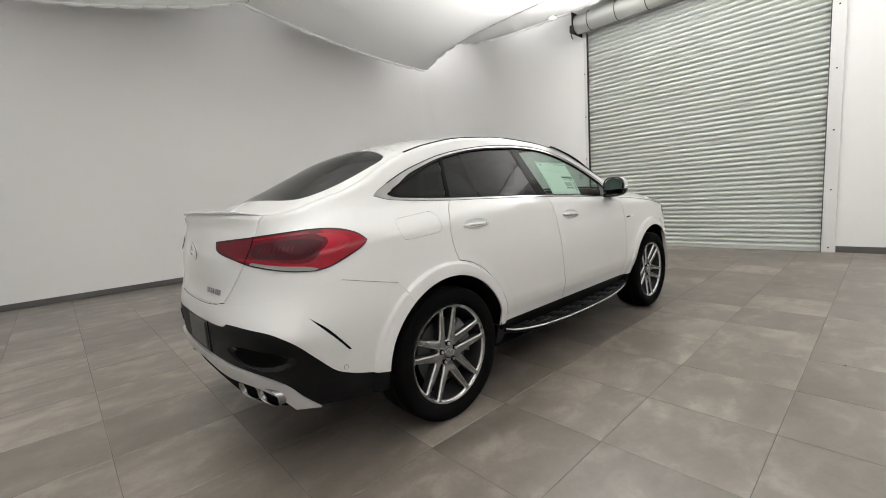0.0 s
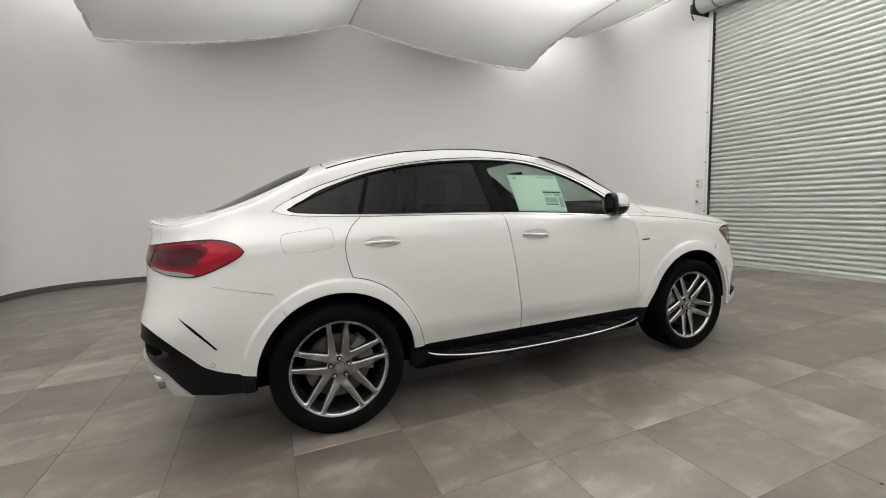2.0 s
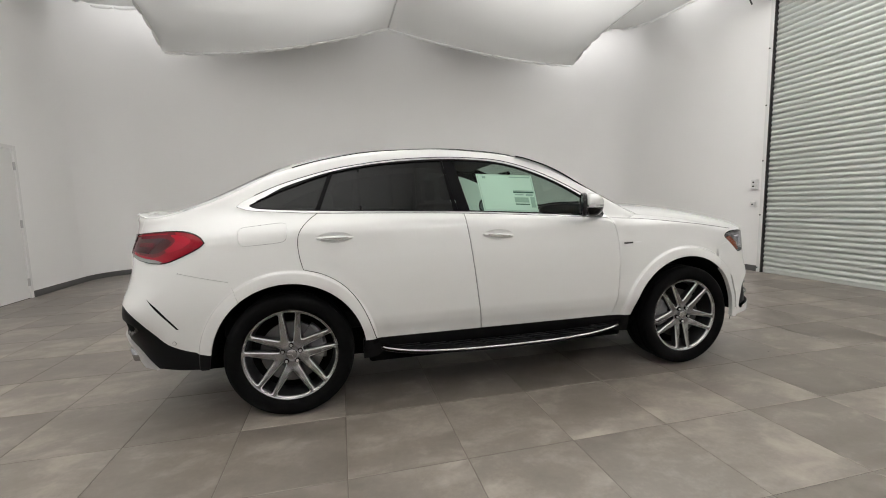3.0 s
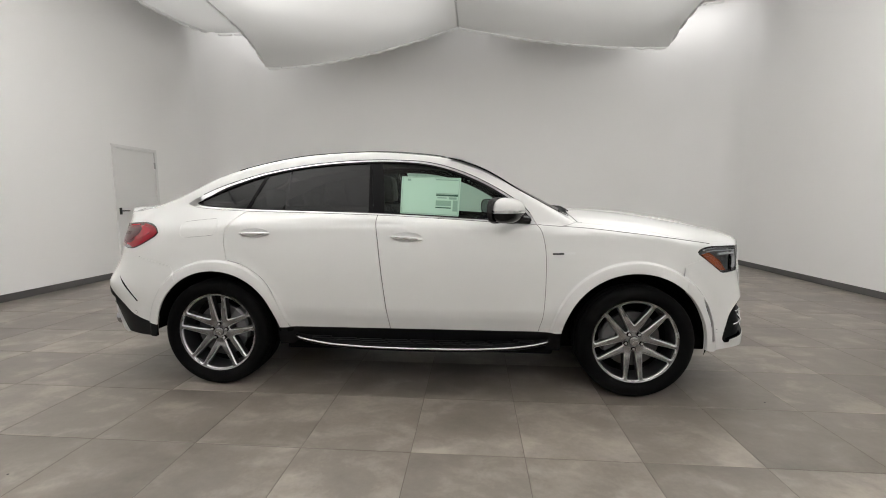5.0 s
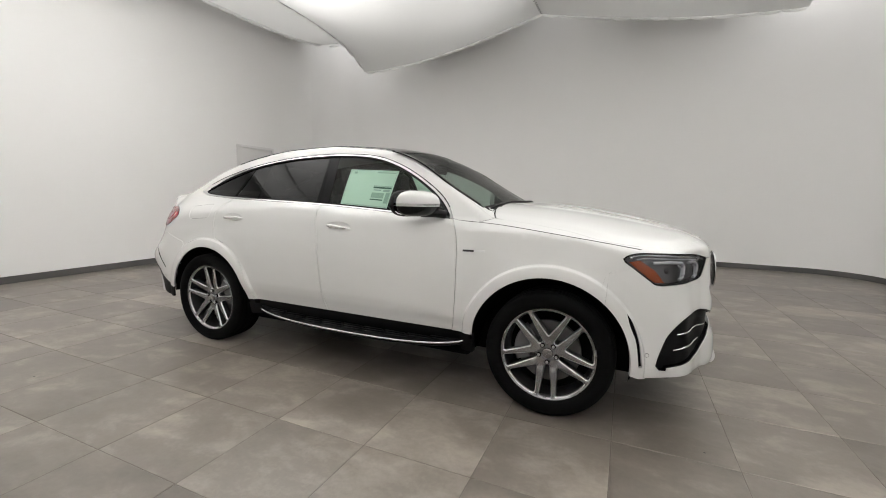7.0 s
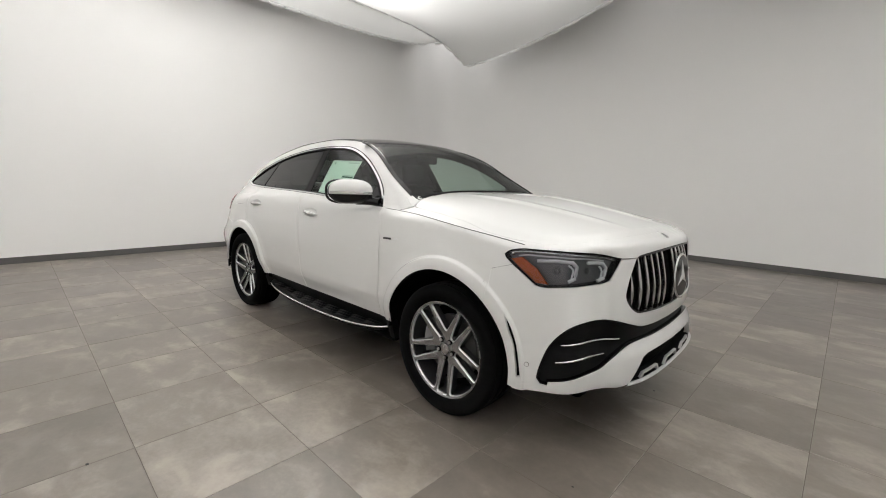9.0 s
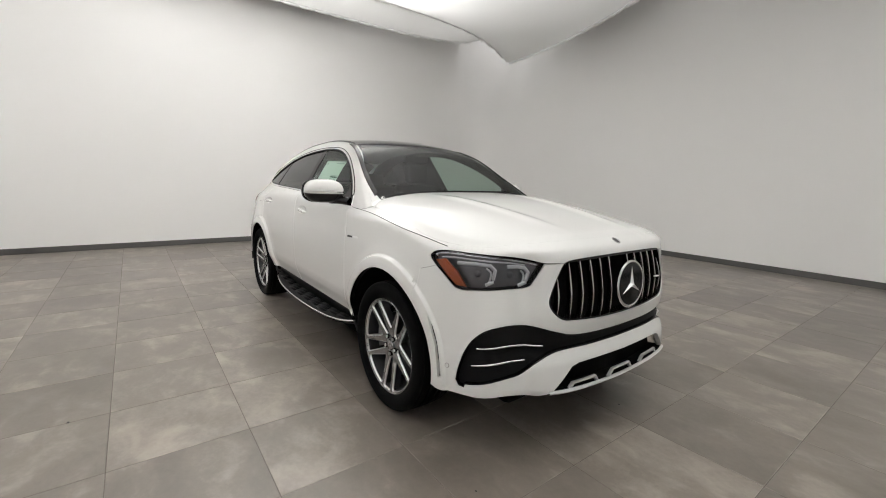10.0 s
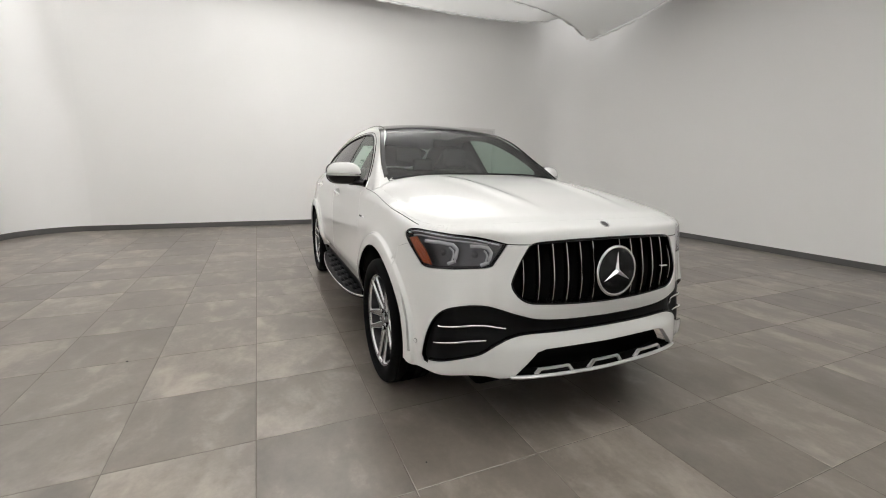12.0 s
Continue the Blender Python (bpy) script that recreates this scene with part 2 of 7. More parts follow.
base_paths = (NORTH, SOUTH, [(WX0, WY0 + WR), (WX0, DY0 - 0.06)], [(WX0, DY1 + 0.06), (WX0, WY1 - WR)],
              [(WX1, WY1 - WR), (WX1, RY1 + 0.08)], [(WX1, RY0 - 0.14), (WX1, WY0 + WR)])
for path in base_paths:
    structure("baseboard", strip(bmesh.new(), path, 0.0, 0.10, 0.012), M_BASE, "dark grey rubber baseboard along the wall", "baseboard", 40)

structure("ceiling", boxed(WX0 - 0.15, WX1 + 0.15, WY0 - 0.15, WY1 + 0.15, WH, WH + 0.15), M_ROOFDECK, "plain white ceiling above the stretched fabric", "ceiling")

# floor: a grout bed with square tiles laid on it
TX, TY, TPX, TPY, JOINT = -0.545, -0.43, 0.608, 0.622, 0.0032
floor = structure("floor", boxed(WX0 - 0.1, WX1 + 0.1, WY0 - 0.1, WY1 + 0.1, -0.15, -0.0016), M_GROUT, "grey concrete-look tiled floor with thin dark joints", "floor")


def tile_mesh(sx, sy):
    bm = bmesh.new()
    e = 0.0025
    rings = [[(-1, -1), (1, -1), (1, 1), (-1, 1)]] * 3
    rows = []
    for inset, z in ((0.0, -0.008), (0.0, -0.0015), (e, 0.0)):
        rows.append([bm.verts.new((a * (sx / 2 - inset), b * (sy / 2 - inset), z)) for a, b in rings[0]])
    for a, b in zip(rows, rows[1:]):
        for i in range(4):
            bm.faces.new((a[i], a[(i + 1) % 4], b[(i + 1) % 4], b[i]))
    bm.faces.new(rows[-1])
    me = bpy.data.meshes.new("tile")
    bm.to_mesh(me)
    bm.free()
    me.materials.append(M_TILE)
    return me


def lay_tiles():
    full = tile_mesh(TPX - JOINT, TPY - JOINT)
    rest_v, rest_f = [], []
    i0, i1 = math.floor((WX0 - TX) / TPX), math.ceil((WX1 - TX) / TPX)
    j0, j1 = math.floor((WY0 - TY) / TPY), math.ceil((WY1 - TY) / TPY)
    near = []
    for i in range(i0, i1):
        for j in range(j0, j1):
            x0, x1 = max(TX + i * TPX, WX0), min(TX + (i + 1) * TPX, WX1)
            y0, y1 = max(TY + j * TPY, WY0), min(TY + (j + 1) * TPY, WY1)
            if x1 - x0 < 0.03 or y1 - y0 < 0.03:
                continue
            whole = x1 - x0 > TPX - 0.001 and y1 - y0 > TPY - 0.001
            if whole and -4.6 < y0 and y1 < 5.1:
                near.append(((x0 + x1) / 2, (y0 + y1) / 2))
            else:
                g = JOINT / 2
                k = len(rest_v)
                rest_v += [(x0 + g, y0 + g, 0), (x1 - g, y0 + g, 0), (x1 - g, y1 - g, 0), (x0 + g, y1 - g, 0),
                           (x0 + g, y0 + g, -0.008), (x1 - g, y0 + g, -0.008), (x1 - g, y1 - g, -0.008), (x0 + g, y1 - g, -0.008)]
                rest_f += [(k, k + 1, k + 2, k + 3)] + [(k + (a + 1) % 4, k + a, k + 4 + a, k + 4 + (a + 1) % 4) for a in range(4)]
    rng = random.Random(5)
    for x, y in near:
        ob = new("tile", full)
        ob.parent = floor
        ob.location = (x, y, rng.uniform(-0.0004, 0.0004))
        ob.rotation_euler = (0, 0, rng.choice((0, math.pi)))
    ob = new("edge_tiles", mesh_of("edge_tiles", rest_v, rest_f, M_TILE))
    ob.parent = floor
    tagged(ob, "grey floor tiles cut along the walls", kind="stuff")


# ---- fabric ceiling ----
def hang(x, y):
    """Height of the fabric over a place."""
    f = min(max((y + 5.0) / 10.5, 0), 1)         # 0 at the south edge, 1 at the north edge
    if -4.205 <= x <= 4.36:
        a = min(abs(x) / (4.2 if x < 0 else 4.36), 1)
        edge = 4.26 if x < 0 else 4.48
        ridge = 5.0 - 0.12 * math.sin(math.pi * f)
        back = ridge + (edge - ridge) * math.sin(a ** 0.95 * math.pi / 2)
        lift = 0.53 * (1 - math.exp(-((1 - f) * 10.5) / 0.75)) * a ** 3
        belly = -0.16 * math.sin(math.pi * min(a * 1.05, 1)) * math.sin(math.pi * min(max(f, 0), 1)) ** 0.7
        return back + lift * (1 if x < 0 else 0.75) + belly
    top, out = (4.75, 4.72) if x < 0 else (4.85, 4.95)
    a = min(max((abs(x) - 4.2) / 1.15, 0), 1)
    back = (0.30 if x < 0 else 0.42) * math.exp(-((1 - f) * 10.5) / 0.9)
    return top + (out - top) * a - 0.02 * math.sin(math.pi * a) + back


def fabric_panel(x0, x1, nx, ny, y1=5.5):
    bm = bmesh.new()
    rows = []
    for j in range(ny + 1):
        v = j / ny
        y = -5.0 + (y1 + 5.0) * v ** 0.75
        row = []
        for i in range(nx + 1):
            u = i / nx
            x = x0 + (x1 - x0) * u
            # scalloped edge between the ties
            row.append(bm.verts.new((x, y + (0.03 * abs(math.sin(u * math.pi * nx / 4)) if j == ny else 0), hang(x, y))))
        rows.append(row)
    for a, b in zip(rows, rows[1:]):
        for i in range(nx):
            bm.faces.new((a[i], b[i], b[i + 1], a[i + 1]))
    return bm


def build_canopy():
    for x0, x1, nx, label in ((-4.2, 0.03, 44, "white stretched fabric ceiling panel laced to a ridge rope"),
                              (0.03, 4.35, 44, "white stretched fabric ceiling panel laced to a ridge rope"),
                              (-5.32, -4.215, 14, "narrow white fabric ceiling panel along the wall"),
                              (4.365, 5.42, 14, "narrow white fabric ceiling panel along the wall")):
        wide = abs(x1 - x0) > 2
        thing = tagged(empty_at("stretch_canopy", (x0 + x1) / 2, 0, 4.6), label, "ceiling panel", "fabric ceiling panels")
        shift = Matrix.Translation((-(x0 + x1) / 2, 0, -4.6))
        bm = fabric_panel(x0, x1, nx, 60, 5.5 if wide else 5.45)
        bm.transform(shift)
        part("fabric", bm, M_FABRIC, thing, "", 180)
        # hem rope along the north edge and along the outer edge
        y1 = 5.5 if wide else 5.45
        xe = x0 if (x0 + x1) < 0 else x1
        side = 0 if wide else math.copysign(0.062, xe)
        for way in ([(x, y1 + (0.085 if wide else 0.135)) for x in np.linspace(x0, x1, max(int((x1 - x0) / 0.08), 2))], [(xe + side, y) for y in np.linspace(-5, y1, 130)]):
            # tape in lengths between the ties
            for k in range(0, len(way) - 1, 4):
                run = [Vector((x, y, hang(x, min(y, y1)) + 0.006 - 0.012 * math.sin(i / 4 * math.pi))) for i, (x, y) in enumerate(way[k:k + 5])]
                if len(run) < 3:
                    continue
                run[0], run[-1] = run[0].lerp(run[1], 0.12), run[-1].lerp(run[-2], 0.12)
                bm = tube(run, [0.015] + [0.027] * (len(run) - 2) + [0.015], 8)
                bm.transform(shift)
                part("hem", bm, M_HEM, thing, "white hem tape", 60)
    for xe, xs in ((-4.2, -4.215), (4.35, 4.365)):
        bm = bmesh.new()
        ys = np.linspace(-5, 5.47, 80)
        low = [bm.verts.new((xe, y, hang(xe, y))) for y in ys]
        high = [bm.verts.new((xs, y, hang(xs, y) + 0.004)) for y in ys]
        for i in range(len(ys) - 1):
            bm.faces.new((low[i], low[i + 1], high[i + 1], high[i]))
        tagged(part("stretch_canopy", bm, M_FABRIC, None, "", 180), "white fabric flap between two ceiling panels", "ceiling panel", "fabric ceiling panels")
    # unseen opaque curtain, added to keep the lamps' spill off the walls
    bm = bmesh.new()
    ways = [[(x, 5.555) for x in np.linspace(-5.35, 5.45, 90)], [(x, -4.95) for x in np.linspace(5.45, -5.35, 40)],
            [(-5.35, y) for y in np.linspace(-4.95, 5.555, 50)], [(5.45, y) for y in np.linspace(5.555, -4.95, 50)]]
    for way in ways:
        low = [bm.verts.new((x, y, hang(x, min(y, 5.5)) + 0.014)) for x, y in way]
        high = [bm.verts.new((x, y, WH)) for x, y in way]
        for i in range(len(way) - 1):
            bm.faces.new((low[i], low[i + 1], high[i + 1], high[i]))
    structure("spill_board", bm, M_ROOFDECK, "unseen white board added to block spill from the lamps", "light box")


M_HEM = fabric_material("white_hem_tape", (0.93, 0.93, 0.92, 1))
build_canopy()

# ---- the car's outer skin, as functions ----
def curve(*points):
    """A smooth curve through (x, value) points that does not overshoot."""
    xs, ys = np.array([p[0] for p in points], float), np.array([p[1] for p in points], float)
    h, d = np.diff(xs), np.diff(ys) / np.diff(xs)
    m = np.zeros(len(xs))
    for i in range(1, len(xs) - 1):
        if d[i - 1] * d[i] > 0:
            w1, w2 = 2 * h[i] + h[i - 1], h[i] + 2 * h[i - 1]
            m[i] = (w1 + w2) / (w1 / d[i - 1] + w2 / d[i])
    m[0], m[-1] = d[0], d[-1]

    def at(x):
        x = np.asarray(x, float)
        i = np.clip(np.searchsorted(xs, x) - 1, 0, len(xs) - 2)
        c = np.clip(x, xs[0], xs[-1])
        t = (c - xs[i]) / h[i]
        v = ys[i] * (1 + 2 * t) * (1 - t) ** 2 + h[i] * m[i] * t * (1 - t) ** 2 + ys[i + 1] * t * t * (3 - 2 * t) + h[i] * m[i + 1] * t * t * (t - 1)
        return v + np.where(x < xs[0], (x - xs[0]) * m[0], 0) + np.where(x > xs[-1], (x - xs[-1]) * m[-1], 0)
    return at


def step(u):
    u = np.clip(u, 0, 1)
    return u * u * (3 - 2 * u)


HALF, XF, AF, NF, XR, AR, NR = 0.965, 1.2, 1.205, 4.0, -1.25, 1.255, 4.2


def _end(n, a, count=900):
    th = np.linspace(0, math.pi / 2, count) ** 1.0
    cx, cy = np.sin(th) ** (2 / n), np.cos(th) ** (2 / n)
    q = np.stack([a * cx, HALF * cy], 1)
    length = np.concatenate([[0], np.cumsum(np.linalg.norm(np.diff(q, axis=0), axis=1))])
    return length, q


LF, QF = _end(NF, AF)
LR, QR = _end(NR, AR)
S_FRONT, S_REAR = XF + LF[-1], XR - LR[-1]
N_HIGH = 3.25                                 # the tail is rounder in plan above the bumper


def _round_in():
    nx, ny = np.gradient(QR[:, 1]), -np.gradient(QR[:, 0])
    k = np.hypot(nx, ny)
    nx, ny = -nx / k, -ny / k
    lo, hi = np.zeros(len(QR)), np.full(len(QR), 0.4)
    for _ in range(30):
        m = (lo + hi) / 2
        x, y = np.maximum(QR[:, 0] - nx * m, 0), np.maximum(QR[:, 1] - ny * m, 0)
        out = (x / AR) ** N_HIGH + (y / HALF) ** N_HIGH > 1
        lo, hi = np.where(out, m, lo), np.where(out, hi, m)
    return np.convolve(np.pad(hi, 20, mode="edge"), np.ones(41) / 41, "valid")


ROUND_IN = _round_in()


def plan(s):
    """The plan's outline: x, y and the outward normal for the way s round the car (s is x along the right side)."""
    s = np.asarray(s, float)
    left = (s > S_FRONT) | (s < S_REAR)
    r = np.where(s > S_FRONT, 2 * S_FRONT - s, np.where(s < S_REAR, 2 * S_REAR - s, s))

    def raw(v):
        f, b = np.clip(v - XF, 0, LF[-1]), np.clip(XR - v, 0, LR[-1])
        x = np.where(v > XF, XF + np.interp(f, LF, QF[:, 0]), np.where(v < XR, XR - np.interp(b, LR, QR[:, 0]), v))
        y = np.where(v > XF, np.interp(f, LF, QF[:, 1]), np.where(v < XR, np.interp(b, LR, QR[:, 1]), HALF))
        return x, -y
    x, y = raw(r)
    e = 0.012
    x1, y1 = raw(np.minimum(r + e, S_FRONT))
    x0, y0 = raw(np.maximum(r - e, S_REAR))
    # the ends are level across the middle
    y1 = np.where(r + e > S_FRONT, -y0, y1)
    x1 = np.where(r + e > S_FRONT, x0, x1)
    y0 = np.where(r - e < S_REAR, -y1, y0)
    x0 = np.where(r - e < S_REAR, x1, x0)
    tx, ty = x1 - x0, y1 - y0
    n = np.maximum(np.hypot(tx, ty), 1e-9)
    nx, ny = ty / n, -tx / n
    return x, np.where(left, -y, y), nx, np.where(left, -ny, ny)


flank = curve((0.25, 0.850), (0.40, 0.885), (0.47, 0.902), (0.545, 0.930), (0.60, 0.940), (0.80, 0.942), (0.95, 0.934), (1.05, 0.920), (1.12, 0.909), (1.16, 0.899), (1.22, 0.872), (1.34, 0.800), (1.6, 0.62))
nose = curve((0.25, 0.05), (0.33, 0.0), (0.38, -0.028), (0.50, -0.02), (0.60, 0.012), (0.70, 0.004), (0.80, 0.012), (0.92, 0.030), (1.0, 0.038), (1.06, 0.053), (1.12, 0.105))
tail = curve((0.25, 0.10), (0.40, 0.02), (0.55, -0.018), (0.70, -0.022), (0.78, -0.016), (0.84, -0.004), (0.93, 0.006), (1.05, 0.008), (1.15, 0.030), (1.22, 0.045), (1.28, 0.040), (1.4, 0.12))
belt = curve((-2.4, 1.34), (-1.75, 1.322), (-1.5, 1.299), (-1.0, 1.279), (-0.5, 1.265), (0.0, 1.243), (0.5, 1.213), (0.85, 1.193), (1.2, 1.17))
beltroll = curve((-2.3, 0.30), (-1.9, 0.26), (-1.5, 0.17), (-1.0, 0.09), (-0.4, 0.055), (0.6, 0.05), (1.0, 0.05))
hood = curve((0.6, 1.325), (1.0, 1.302), (1.3, 1.281), (1.6, 1.248), (1.85, 1.207), (2.05, 1.168), (2.22, 1.132), (2.30, 1.110), (2.355, 1.086), (2.39, 1.055), (2.42, 0.985))
cabin = curve((-2.60, 1.18), (-2.50, 1.262), (-2.43, 1.298), (-2.32, 1.306), (-2.15, 1.345), (-2.0, 1.410), (-1.8, 1.508), (-1.55, 1.618), (-1.2, 1.702), (-0.8, 1.746), (-0.35, 1.757), (0.0, 1.741), (0.22, 1.709), (0.40, 1.653), (0.75, 1.464), (1.1, 1.278), (1.4, 1.11))
crown = curve((-2.5, 0.035), (-2.1, 0.055), (-1.8, 0.078), (-1.4, 0.075), (-0.9, 0.057), (-0.35, 0.046), (0.1, 0.050), (0.3, 0.044), (0.6, 0.032), (0.95, 0.034))


def house(z, x):
    """Half width of the upper body."""
    u = z - 1.21
    return 0.84 - 0.5 * u - 0.25 * u * np.abs(u) - 0.036 * np.clip((-x - 0.6) / 1.1, 0, 2) ** 2


def bow(y):
    """How far the nose's middle stands forward of its corners."""
    return 0.028 * np.clip(1 - (np.asarray(y, float) / 0.78) ** 2, 0, 1) ** 1.6


def top(x, y):
    """Height of the bonnet, screen, roof and tail over a place."""
    x, y = np.asarray(x, float), np.abs(np.asarray(y, float))
    ridge = 0.010 * np.exp(-((y - (0.30 + 0.12 * (1.0 - (x - 1.0)))) / 0.045) ** 2) * step((x - 1.15) / 0.3) * step((2.3 - x) / 0.4)
    h = hood(x - bow(y) * step((x - 1.5) / 0.7)) - 0.099 * (y / 0.85) ** 4 + ridge
    h = np.where(x > 0.6, h, -1.0)
    c = cabin(x + 0.03 * y * y * step((x + 0.2) / 0.6)) - crown(x) * (y / 0.6) ** 2.2
    return np.maximum(h, c)


ARCH_F, ARCH_R = (1.478, 0.388, 0.480), (-1.459, 0.392, 0.457)


def flare(x, z):
    """Raised lips round the wheel arches."""
    out = 0.0
    for cx, cz, r in (ARCH_F, ARCH_R):
        d = np.hypot(x - cx, np.maximum(z - cz, 0) + 0.35 * np.minimum(z - cz, 0))
        lip = step((r + 0.080 - d) / 0.016) * 0.020
        body = step((r + 0.15 - d) / 0.15) * 0.014
        out = out + lip + body
    return out


def inset(s, z, x, nx, ny):
    z = np.asarray(z, float)
    low = flank(z)
    # bumpers are not tucked in below, as the doors are
    low = low + (0.942 - low) * step((0.62 - z) / 0.08) * step((np.abs(x) - 1.1) / 0.5)
    w = beltroll(x)
    half = low + (house(z, x) - low) * step((z - (belt(x) - w)) / w)
    side = HALF - half
    wx = nx * nx
    end = np.where(nx > 0, nose(z), tail(z) + 0.0)
    # haunch: the tail tapers with the upper body
    taper = np.where(nx < 0, np.clip(z - 1.0, 0, 1) * 0.05 * 4 * wx * (1 - wx), 0)
    bulge = np.where(nx < 0, 0.05 * np.exp(-((z - 0.68) / 0.13) ** 2) * 4 * wx * (1 - wx), 0.036 * step((0.86 - z) / 0.26) * step(wx / 0.42) * step((0.88 - wx) / 0.44))
    # the nose is flatter between its middle and the corners
    bulge = bulge - np.where(nx > 0, 0.027 * step((wx - 0.30) / 0.40) * step((0.985 - wx) / 0.16) * step((1.12 - z) / 0.12), 0)
    taper = taper - bulge - np.where(nx > 0.5, bow(S_FRONT - np.minimum(s, 2 * S_FRONT - s)), 0)
    return side * (1 - wx) + end * wx + taper - flare(x, z) * (1 - wx) ** 2


def rounder(s, z):
    s = np.asarray(s, float)
    r = np.where(s < S_REAR, 2 * S_REAR - s, s)
    return np.interp(np.clip(XR - r, 0, LR[-1]), LR, ROUND_IN) * step((np.asarray(z, float) - 0.71) / 0.42) * (r < XR)


def place(s, z):
    """The skin's point for the way s round the car and the height z, without the rounded top edge."""
    x, y, nx, ny = plan(s)
    d = inset(s, z, x, nx, ny)
    d = d + rounder(s, z)
    return x - nx * d, y - ny * d


def _rim():
    ss = np.linspace(S_REAR, S_FRONT, 1400)
    grid = np.linspace(0.95, 1.75, 1601)
    x, y = place(ss[:, None], grid[None, :])
    over = grid[None, :] - top(x, y) >= 0
    return ss, grid[np.argmax(over, axis=1)]


RIM_S, RIM_Z = _rim()
rim_round = curve((-3.4, 0.022), (-2.2, 0.03), (-1.6, 0.03), (0.6, 0.026), (1.0, 0.035), (1.6, 0.045), (2.4, 0.05), (3.2, 0.05))


def rim(s):
    s = np.asarray(s, float)
    r = np.where(s > S_FRONT, 2 * S_FRONT - s, np.where(s < S_REAR, 2 * S_REAR - s, s))
    return np.interp(r, RIM_S, RIM_Z)


def skin(s, z, deep=0.0):
    """The skin's point, with its rounded top edge; deep: metres inside."""
    s, z = np.asarray(s, float), np.asarray(z, float)
    x, y, nx, ny = plan(s)
    r = rim_round(s)
    u = np.clip((z - (rim(s) - r)) / r, 0, 0.93)
    d = inset(s, z, x, nx, ny) + r * (1 - np.sqrt(1 - u * u)) + deep
    d = d + rounder(s, z)
    return np.stack([x - nx * d, y - ny * d, z + 0 * x], -1)


def skin_normal(s, z):
    e = 0.004
    a = skin(s + e, z) - skin(s - e, z)
    b = skin(s, z + e * 0.5) - skin(s, z - e * 0.5)
    n = np.cross(a, b)
    return n / np.maximum(np.linalg.norm(n, axis=-1, keepdims=True), 1e-9)

# ---- the car's materials ----
from mathutils import geometry as planar


def paint_material():
    m = material("white_car_paint", (0.66, 0.66, 0.648), 0.55, 0.0, Specular_IOR_Level=0.2, Coat_Weight=1.0, Coat_Roughness=0.03)
    t, b = nodes_of(m)
    co = t.nodes.new("ShaderNodeTexCoord")
    peel = add_node(t, "ShaderNodeTexNoise", Scale=260.0, Detail=2.0)
    t.links.new(co.outputs["Object"], peel.inputs["Vector"])
    bump = add_node(t, "ShaderNodeBump", Strength=0.015, Distance=0.0006)
    t.links.new(peel.outputs["Fac"], bump.inputs["Height"])
    t.links.new(bump.outputs["Normal"], b.inputs["Coat Normal"])
    dust = add_node(t, "ShaderNodeTexNoise", Scale=2.2, Detail=4.0)
    t.links.new(co.outputs["Object"], dust.inputs["Vector"])
    span = t.nodes.new("ShaderNodeMapRange")
    span.inputs["To Min"].default_value, span.inputs["To Max"].default_value = 0.48, 0.62
    t.links.new(dust.outputs["Fac"], span.inputs["Value"])
    t.links.new(span.outputs["Result"], b.inputs["Roughness"])
    return m


def pane_material(name, tint, clear, bend=1.36, sheen=0.42):
    """Thin window glass: tinted see-through with a glossy face."""
    m = bpy.data.materials.new(name)
    m.use_nodes = True
    t = m.node_tree
    t.nodes.remove(t.nodes["Principled BSDF"])
    out = t.nodes["Material Output"]
    see = add_node(t, "ShaderNodeBsdfTransparent", Color=(*[c * clear for c in tint], 1))
    gloss = add_node(t, "ShaderNodeBsdfGlossy", Color=(sheen, sheen, sheen, 1), Roughness=0.03)
    # a thin pane mirrors alike from both sides
    low = ((bend - 1) / (bend + 1)) ** 2
    face = add_node(t, "ShaderNodeLayerWeight", Blend=0.5)
    steep = t.nodes.new("ShaderNodeMath")
    steep.operation = "POWER"
    steep.inputs[1].default_value = 5.0
    share = t.nodes.new("ShaderNodeMath")
    share.operation = "MULTIPLY_ADD"
    share.inputs[1].default_value, share.inputs[2].default_value = 1 - low, low
    mix = t.nodes.new("ShaderNodeMixShader")
    t.links.new(face.outputs["Facing"], steep.inputs[0])
    t.links.new(steep.outputs[0], share.inputs[0])
    t.links.new(share.outputs[0], mix.inputs[0])
    t.links.new(see.outputs[0], mix.inputs[1])
    t.links.new(gloss.outputs[0], mix.inputs[2])
    t.links.new(mix.outputs[0], out.inputs["Surface"])
    return m


M_PAINT = paint_material()
M_CHROME = material("chrome", (0.60, 0.60, 0.60), 0.10, 1.0)
M_SLATCHROME = material("grille_chrome", (0.46, 0.46, 0.46), 0.14, 1.0)
M_DARKCHROME = material("dark_chrome", (0.38, 0.38, 0.39), 0.14, 1.0)
M_SILVER = grain(material("silver_painted_plastic", (0.55, 0.55, 0.55), 0.32, 0.4), 80, 0.02, 0.06)
M_SATIN = grain(material("satin_silver", (0.66, 0.66, 0.66), 0.30, 1.0), 80, 0.02, 0.06)
M_BLACKP = grain(material("black_textured_plastic", (0.006, 0.006, 0.0065), 0.48, 0.0, Specular_IOR_Level=0.12), 300, 0.15, 0.2)
M_GLOSSB = material("gloss_black", (0.005, 0.005, 0.006), 0.10, 0.0, Specular_IOR_Level=0.28)
M_PANO = material("dark_roof_glass", (0.005, 0.005, 0.006), 0.04, 0.0, Specular_IOR_Level=0.5)
